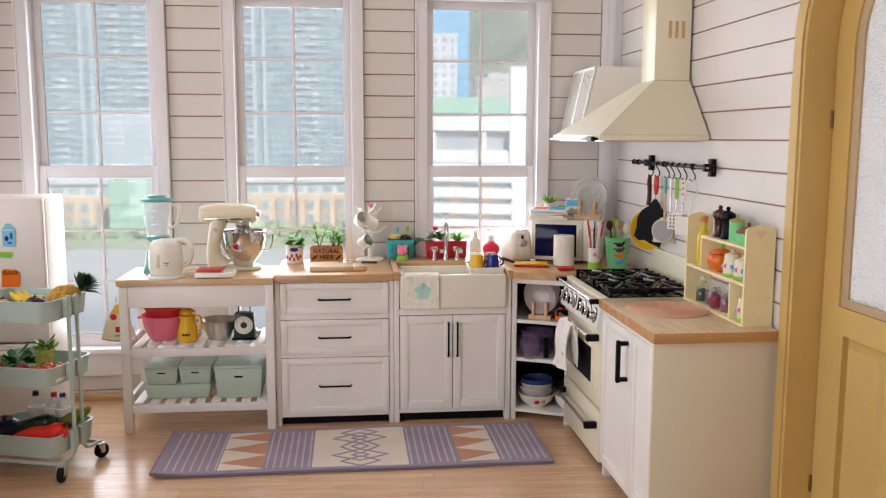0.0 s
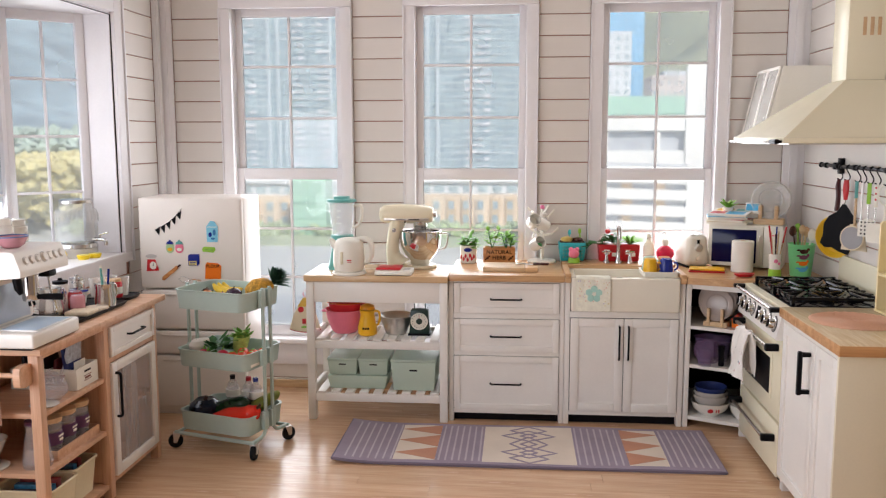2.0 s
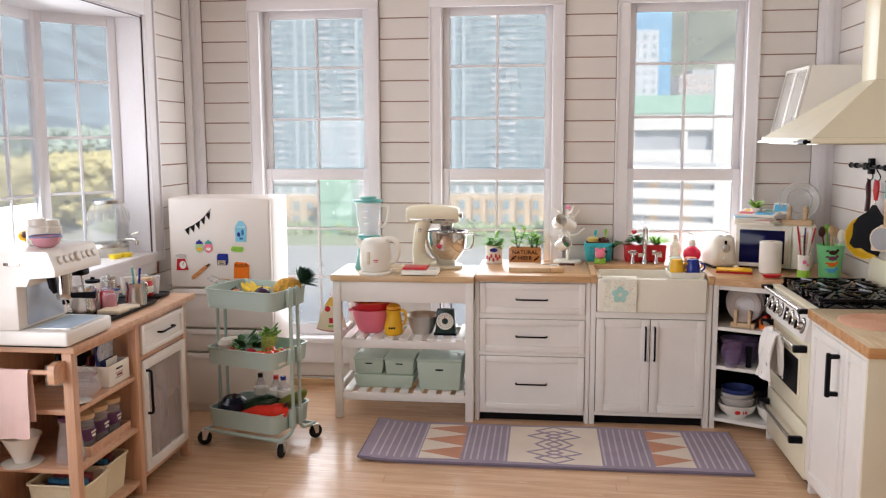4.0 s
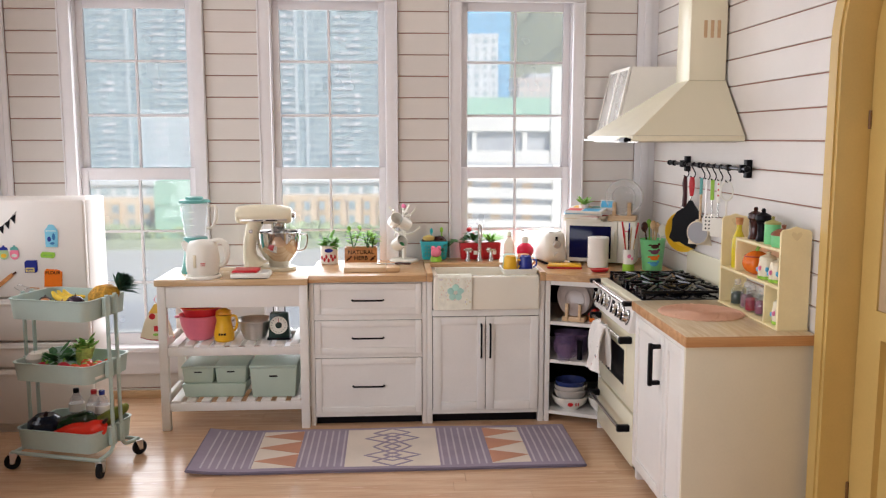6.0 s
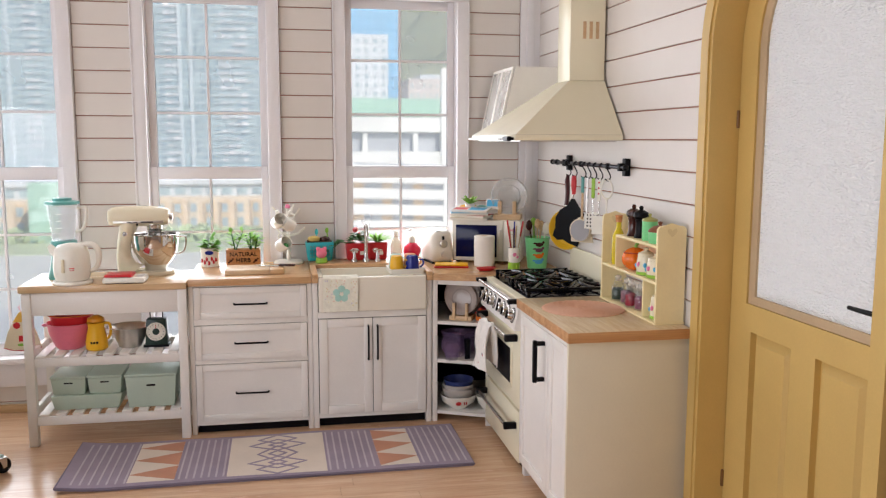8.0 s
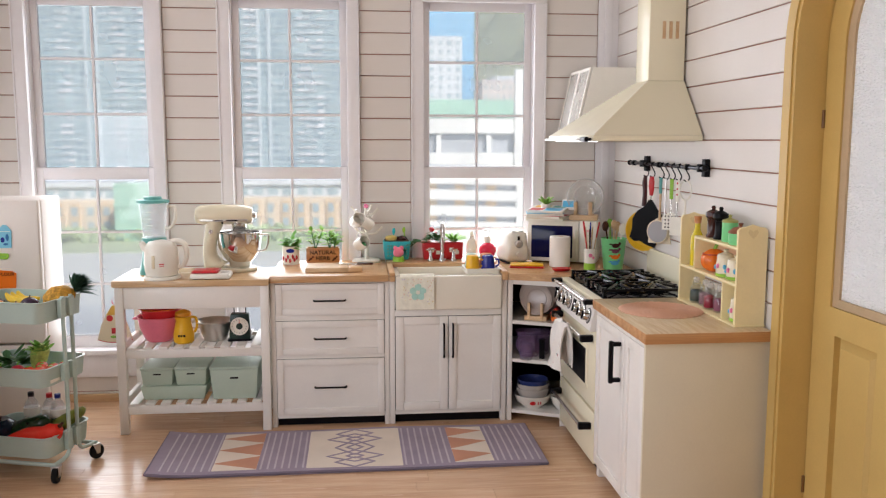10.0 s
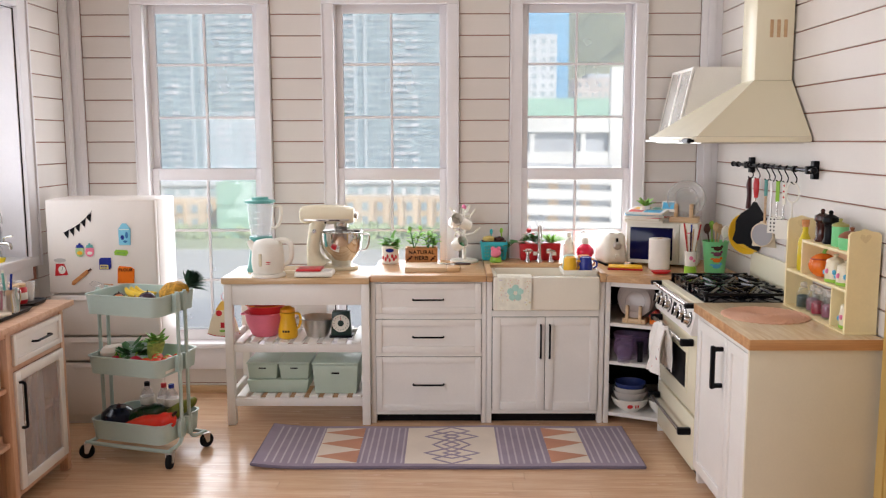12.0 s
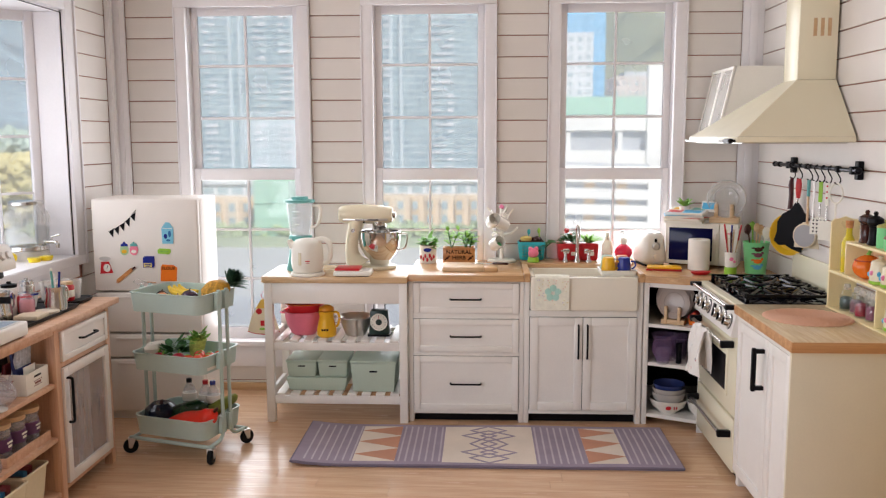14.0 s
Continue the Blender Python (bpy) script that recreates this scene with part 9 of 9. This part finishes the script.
# Open shelves of the sideboard
SA, SB, SC = 0.6125, 0.3475, 0.0725
cr = at_left("crate", "white wooden crate with stencilled banner, holding packets", "crate", 0.455, 0.19, SA)
for x in (-0.1, 0.092):
    part("side", Geo().box(x, x + 0.008, -0.16, 0.16, 0.001, 0.1, 0.002), OFFW, cr)
for y in (-0.16, 0.152):
    part("end", Geo().box(-0.0915, 0.0915, y, y + 0.008, 0.001, 0.1, 0.002), OFFW, cr)
part("bottom", Geo().box(-0.0915, 0.0915, -0.1515, 0.1515, 0.001, 0.01), OFFW, cr)
STENCIL = plain("stencil_brown", 128, 62, 52, 0.7)
part("banner", Geo().prism([(-0.105, 0.025), (0.13, 0.025), (0.13, 0.075), (-0.105, 0.075), (-0.085, 0.05)], -0.1012, -0.1002).turn(SIDE), STENCIL, cr, "printed brown banner")
part("banner_field", Geo().box(-0.102, -0.1013, -0.065, 0.129, 0.032, 0.068), OFFW, cr)
lettering(cr, "MENT", 0.036, pose(-0.1026, -0.015, 0.05, 90, 0, -90), BLACK)
part("stencil", Geo().box(-0.035, 0.035, -0.1612, -0.1602, 0.03, 0.033).box(-0.035, 0.035, -0.1612, -0.1602, 0.052, 0.055).box(-0.026, 0.026, -0.1612, -0.1602, 0.038, 0.047), STENCIL, cr)
part("hand_slot", Geo().box(-0.03, 0.03, -0.1614, -0.1602, 0.07, 0.079, 0.0004), BLACK, cr)
for y, c3, h, tilt in ((0.11, (40, 30, 40), 0.14, 4), (0.06, (96, 30, 36), 0.13, -5), (0.015, (38, 28, 34), 0.145, 3), (-0.03, (124, 34, 40), 0.125, -4), (-0.07, (196, 200, 208), 0.19, -9), (-0.105, (44, 56, 116), 0.2, 10)):
    pk = at_left("packet", "upright coffee packet in the crate", "packet", 0.455, 0.19 + y, SA + 0.0105, 90, "packets in the crate")
    part("pouch", Geo().taper(-0.018, 0.018, -0.07, 0.07, 0, h, 0.3, 0.004, 2, 0.9), plain("packet_print", *c3, 0.4, scale=40, var=0.3), pk, m=pose(0, 0, 0, 0, tilt, 0))
    part("label", Geo().box(-0.02, -0.016, -0.05, 0.05, h * 0.3, h * 0.55, 0.001), OFFW, pk)
tp2 = at_left("teapot", "clear glass teapot on the shelf", "teapot", 0.22, 0.085, SA)
part("body", Geo().lathe([(0.0, 0.002), (0.045, 0.0), (0.075, 0.03), (0.078, 0.06), (0.06, 0.1), (0.04, 0.112), (0.037, 0.11), (0.072, 0.06), (0.07, 0.03), (0.042, 0.006), (0, 0.006)], seg=30), CRYSTAL, tp2)
part("lid", Geo().lathe([(0.042, 0.1125), (0.03, 0.124), (0.008, 0.13), (0.01, 0.14), (0, 0.142)], seg=24), CRYSTAL, tp2)
part("spout", Geo().tube([(0.065, 0, 0.05), (0.1, 0, 0.08), (0.112, 0, 0.105)], [0.016, 0.01, 0.008], 10), CRYSTAL, tp2)
sr = at_left("saucer", "white saucer on the shelf", "saucer", 0.13, 0.06, SA)
part("disc", Geo().lathe([(0.0, 0.0), (0.04, 0.0), (0.062, 0.01), (0.06, 0.011), (0, 0.004)], seg=28), CERAMIC, sr)
wt = at_left("wooden_tray", "narrow cherry wood tray", "tray", 0.36, 0.11, SB)
part("tray", Geo().box(-0.19, 0.19, -0.075, 0.075, 0.0, 0.008).box(-0.19, 0.19, -0.075, -0.067, 0.008, 0.045, 0.002).box(-0.19, 0.19, 0.067, 0.075, 0.008, 0.045, 0.002).box(-0.19, -0.182, -0.0665, 0.0665, 0.008, 0.045, 0.002).box(0.182, 0.19, -0.0665, 0.0665, 0.008, 0.045, 0.002), CHERRYY, wt)
for k, x in enumerate((-0.12, 0.0, 0.12)):
    jr = at_left("coffee_jar", "glass jar of coffee with wooden lid", "jar", 0.36 + x, 0.11, SB + 0.0085, 0, "coffee jars on the tray")
    part("glass", Geo().lathe([(0.0, 0.001), (0.05, 0.001), (0.053, 0.008), (0.053, 0.15), (0.05, 0.15), (0.05, 0.01), (0, 0.006)], seg=28), CRYSTAL, jr)
    part("beans", Geo().lathe([(0.0, 0.007), (0.0495, 0.01), (0.0495, 0.12), (0.0, 0.124)], seg=24), plain("coffee_dark", 62, 40, 44, 0.8, scale=80, var=0.5), jr)
    part("lid", Geo().lathe([(0.054, 0.1505), (0.056, 0.155), (0.056, 0.172), (0, 0.174)], seg=28), SAND, jr)
    part("label", Geo().lathe([(0.0534, 0.05), (0.054, 0.052), (0.054, 0.105), (0.0534, 0.107)], seg=28), PLUM, jr, "plum label with white print")
    part("print", Geo().box(-0.02, 0.02, -0.0556, -0.0535, 0.084, 0.092).box(-0.014, 0.014, -0.0556, -0.0535, 0.066, 0.076), OFFW, jr)
gpch = at_left("glass_pitcher", "clear glass pitcher with handle", "pitcher", 0.12, 0.1, SB)
part("body", Geo().lathe([(0.0, 0.002), (0.06, 0.0), (0.064, 0.02), (0.05, 0.12), (0.042, 0.16), (0.048, 0.19), (0.045, 0.19), (0.039, 0.16), (0.047, 0.12), (0.06, 0.02), (0, 0.008)], seg=30), CRYSTAL, gpch)
part("handle", Geo().tube([(0.04, 0, 0.17), (0.085, 0, 0.165), (0.1, 0, 0.12), (0.09, 0, 0.07), (0.055, 0, 0.05)], 0.008, 10), CRYSTAL, gpch)
part("lid", Geo().lathe([(0.046, 0.1905), (0.046, 0.205), (0, 0.207)], seg=24), PLUM, gpch)
dp2 = at_left("coffee_dripper", "white ceramic coffee dripper with saucer", "dripper", 0.07, 0.3, SB)
part("cone", Geo().lathe([(0.0, 0.01), (0.035, 0.008), (0.04, 0.03), (0.085, 0.13), (0.082, 0.13), (0.036, 0.035), (0, 0.03)], seg=30), CERAMIC, dp2)
part("saucer", Geo().lathe([(0.0, 0.0), (0.085, 0.0), (0.088, 0.0075), (0, 0.0075)], seg=30), CERAMIC, dp2)
BASKET = plain("cream_basket", 238, 229, 196, 0.6, var=0.05, fine=60, relief=0.4)
for x, y in ((0.19, 0.16), (0.43, 0.19)):
    bk = at_left("basket", "cream plastic storage basket with small packs", "basket", x, y, SC, 0, "baskets on the bottom shelf")
    part("basket", tray(0.11, 0.14, 0.0, 0.17, 0.025, 0.006, 0.88), BASKET, bk)
    part("rim", Geo().tube([(px * 1.02, py * 1.02, 0.168) for px, py in rounded(0.11, 0.14, 0.025)], 0.006, 8, True), BASKET, bk)
    for k, c3 in enumerate(((70, 50, 60), (60, 130, 170), (150, 60, 60))):
        part("pack", Geo().box(-0.07 + k * 0.045, -0.035 + k * 0.045, -0.09, 0.09, 0.013, 0.15 + 0.012 * k, 0.004), plain("pack_print", *c3, 0.4, scale=40, var=0.3), bk)
pk = thing("hand_towel", "pale pink hand towel over the wooden bar", "towel", -2.36, 2.505, 0)
cloth(0.2, [(0.018, 0.58), (0.016, 0.68), (0.013, 0.78), (0.004, 0.81), (-0.012, 0.812), (-0.02, 0.79), (-0.024, 0.68), (-0.026, 0.6), (-0.028, 0.52)], 0.012, plain("pink_terry", 236, 206, 198, 0.95, fine=240, relief=0.7), "cloth", pk, seed=3.0)

# Bay sill
BS = 1.0505
st = thing("glass_stand", "low clear glass stand under the dispenser", "stand", -2.8, 4.22, BS)
part("slab", Geo().lathe([(0.0, 0.0), (0.11, 0.0), (0.114, 0.004), (0.114, 0.056), (0.11, 0.0595), (0.0, 0.0595)], seg=36), MILK, st)
dsp = thing("drink_dispenser", "ribbed glass drink dispenser half full, with chrome tap", "dispenser", -2.8, 4.22, BS + 0.06)
dsp.matrix_basis = dsp.matrix_basis @ Matrix.Diagonal((1.12, 1.12, 0.87, 1))
JARG = veil("dispenser_glass", srgb(236, 240, 240), 0.1, 0.03)
WATERG = veil("water_body", srgb(246, 248, 248), 0.1, 0.05)
part("jar", Geo().lathe([(0.0, 0.03), (0.1, 0.03), (0.108, 0.045), (0.11, 0.22), (0.1, 0.265), (0.082, 0.285), (0.082, 0.31), (0.078, 0.31), (0.096, 0.262), (0.105, 0.22), (0.103, 0.045), (0.0, 0.036)], seg=40), JARG, dsp)
part("water", Geo().lathe([(0.0, 0.037), (0.102, 0.046), (0.104, 0.16), (0.0, 0.16)], seg=36), WATERG, dsp)
part("lid", Geo().lathe([(0.088, 0.3105), (0.088, 0.33), (0.084, 0.335), (0, 0.336)], seg=36), STEEL, dsp)
g = Geo()
for k in range(24):
    a = 2 * math.pi * k / 24
    g.tube([(0.11 * math.cos(a), 0.11 * math.sin(a), 0.18), (0.11 * math.cos(a), 0.11 * math.sin(a), 0.225), (0.1 * math.cos(a), 0.1 * math.sin(a), 0.262)], 0.0016, 5)
part("ribs", g, MILK, dsp)
part("stand", Geo().lathe([(0.1, 0.0), (0.104, 0.004), (0.1, 0.028), (0.09, 0.028), (0.09, 0.0), (0.1, 0.0)], seg=36), STEEL, dsp)
tpp = part("tap", Geo().tube([(0.1, -0.02, 0.06), (0.16, -0.03, 0.06), (0.175, -0.033, 0.045), (0.176, -0.033, 0.02)], [0.012, 0.012, 0.011, 0.009], 10), STEEL, dsp, "chrome tap")
part("lever", Geo().tube([(0.14, -0.027, 0.07), (0.14, -0.027, 0.095), (0.19, -0.035, 0.11)], 0.006, 8), STEEL, tpp)
LEM = plain("lemon_bright", 244, 214, 40, 0.4)
for x, y, full in ((-2.7, 4.09, False), (-2.67, 4.17, False), (-2.83, 4.06, True)):
    lm = thing("lemon", "cut lemon half on the sill" if not full else "whole yellow lemon on the sill", "lemon", x, y, BS, 0, "lemons on the sill")
    tagged(lm, "yellow lemon lying on the white sill")
    if full:
        part("fruit", Geo().ball(0, 0, 0.034, 0.034, 1.25, 1, 1, 2), LEM, lm)
    else:
        part("half", Geo().lathe([(0.0, 0.0), (0.03, 0.004), (0.038, 0.025), (0.037, 0.03), (0, 0.03)], seg=24), LEM, lm)
        part("flesh", Geo().lathe([(0.0, 0.0305), (0.032, 0.0305), (0, 0.032)], seg=24), plain("lemon_flesh", 244, 228, 120, 0.3), lm)
sf = thing("sunflowers", "sunflowers with leaves in a small vase", "flowers", -2.93, 3.66, BS)
part("vase", Geo().lathe([(0.03, 0), (0.042, 0.02), (0.04, 0.07), (0.026, 0.1), (0.03, 0.11), (0, 0.108)], seg=22), SKYB, sf)
for dx, dy, h in ((-0.05, -0.02, 0.19), (0.04, -0.04, 0.21), (0.0, 0.05, 0.17)):
    st = part("stem", Geo().tube([(0, 0, 0.1), (dx, dy, h)], 0.004, 6), LEAFD, sf)
    gg = Geo()
    for k in range(16):
        leaf(gg, (dx, dy - 0.005, h), k * 0.3927, 0.3, 0.05, 0.018)
    part("petals", gg.turn(Matrix.Translation((dx, dy, h)) @ pose(0, 0, 0, 50, 0, 30) @ Matrix.Translation((-dx, -dy, -h))), plain("petal_yellow", 240, 180, 30, 0.5), st)
    part("eye", Geo().ball(dx + 0.006, dy - 0.012, h + 0.01, 0.02, sub=2), BROWN, st)
part("leaves", bush(26, 0.08, 0.05, 0.07, 41, 0.1), LEAFG, sf)
cup = thing("cup", "small blue and white cup on the sill", "cup", -2.83, 3.87, BS)
part("cup", mug(Geo(), 0, 0, 0, 0.032, 0.075, 0.5), plain("blue_white", 150, 170, 200, 0.3, scale=30, var=0.3), cup)

for x, y, w2, h in ((0.74, 0.24, 0.09, 0.16), (0.95, 0.25, 0.08, 0.2)):
    for z in (0.0855, 0.3985):
        tb = at_left("storage_jar", "pale storage jar behind the satin glass door", "jar", x, y, z, 0, "jars behind the glass door")
        part("body", Geo().lathe([(w2 * 0.75, 0), (w2 * 0.8, 0.01), (w2 * 0.8, h * 0.85), (w2 * 0.7, h * 0.9), (0, h * 0.9)], seg=24), CERAMIC, tb)
        part("lid", Geo().lathe([(w2 * 0.72, h * 0.905), (w2 * 0.72, h), (0, h)], seg=24), CERAMIC, tb)

# More cups on the black trays
for x, y, z0, h, lab in ((0.88, 0.27, 0.0, 0.07, "white cup with navy rim on the tray"), (0.56, 0.3, 0.0365, 0.06, "white cup with navy rim on saucers"), (0.8, 0.29, 0.0, 0.08, "tall white cup on the tray")):
    cpx = at_left("cup", lab, "cup", x, y, (TZ if x < 0.9 else CT) + z0, 0, "cups on the coffee sideboard")
    part("body", Geo().lathe([(0.0, 0.0), (0.024, 0.0), (0.036, h), (0.033, h), (0.022, 0.006), (0.0, 0.006)], seg=24), CERAMIC, cpx)
    part("rim", Geo().lathe([(0.0365, h - 0.008), (0.0372, h), (0.0335, h + 0.001), (0.0335, h - 0.003)], seg=24), BLUE, cpx)

# ---- boards and planks ----
def boards(parent, spans, place):
    """Shiplap courses over spans (a0, a1, z0, z1); place(a, z) puts a mesh that runs along its own x."""
    for a0, a1, z0, z1 in spans:
        k = -1
        meshes = {}
        while FIRST + k * STEP < z1 - 0.02:
            lo, hi = max(z0, FIRST + k * STEP + 0.0031), min(z1, FIRST + (k + 1) * STEP - 0.0031)
            k += 1
            if hi - lo < 0.015:
                continue
            key = round(hi - lo, 4)
            if key not in meshes:
                meshes[key] = Geo().box(0, a1 - a0, -0.0125, 0, 0, hi - lo, 0.0025, 1).mesh(False)
                meshes[key].materials.append(BOARD)
            part("board", meshes[key], BOARD, parent, m=place(a0, lo))


O = [(x0 - 0.133, x1 + 0.133) for x0, x1 in WIN]
spans = [(LEFT + 0.101, O[0][0], 0.0, CEIL), (O[0][1], O[1][0], 0.0, CEIL), (O[1][1], O[2][0], 0.0, CEIL), (O[2][1], RIGHT - 0.136, 0.0, CEIL)]
for a, b in O:
    spans += [(a, b, 0.0, 0.168), (a, b, 2.752, CEIL)]
boards(wall_back, spans, lambda a, z: pose(a, BACK + 0.0122, z))
boards(wall_left, [(4.525, BACK - 0.112, 0.0, CEIL), (2.1, 4.524, 0.0, 0.918)], lambda a, z: pose(LEFT - 0.0122, a, z, 0, 0, 90))
boards(wall_right, [(-BACK + 0.002, -DY1 - 0.062, 0.0, CEIL)], lambda a, z: pose(RIGHT + 0.0122, -a, z, 0, 0, -90))

rng = random.Random(4)
PW = 0.118
plank_meshes = {}
y = FRONT
while y < BACK + 0.01:
    x = LEFT - rng.uniform(0.0, 1.2)
    while x < RIGHT + 0.02:
        length = rng.choice((1.2, 1.5, 0.9))
        if y > 2.2:
            a, b = max(x, LEFT - 0.1), min(x + length, RIGHT + 0.1)
            key = round(b - a, 2)
            if key not in plank_meshes:
                plank_meshes[key] = Geo().box(0.0003, b - a - 0.0003, 0.0003, PW - 0.0003, -0.012, 0.0, 0.0006, 1).mesh(False)
                plank_meshes[key].materials.append(OAK)
            part("plank", plank_meshes[key], OAK, floor, m=pose(a, y, 0))
        x += length
    y += PW
part("planks", Geo().box(LEFT - 0.05, RIGHT + 0.05, FRONT, 2.2, -0.012, -0.0005), OAK, floor)
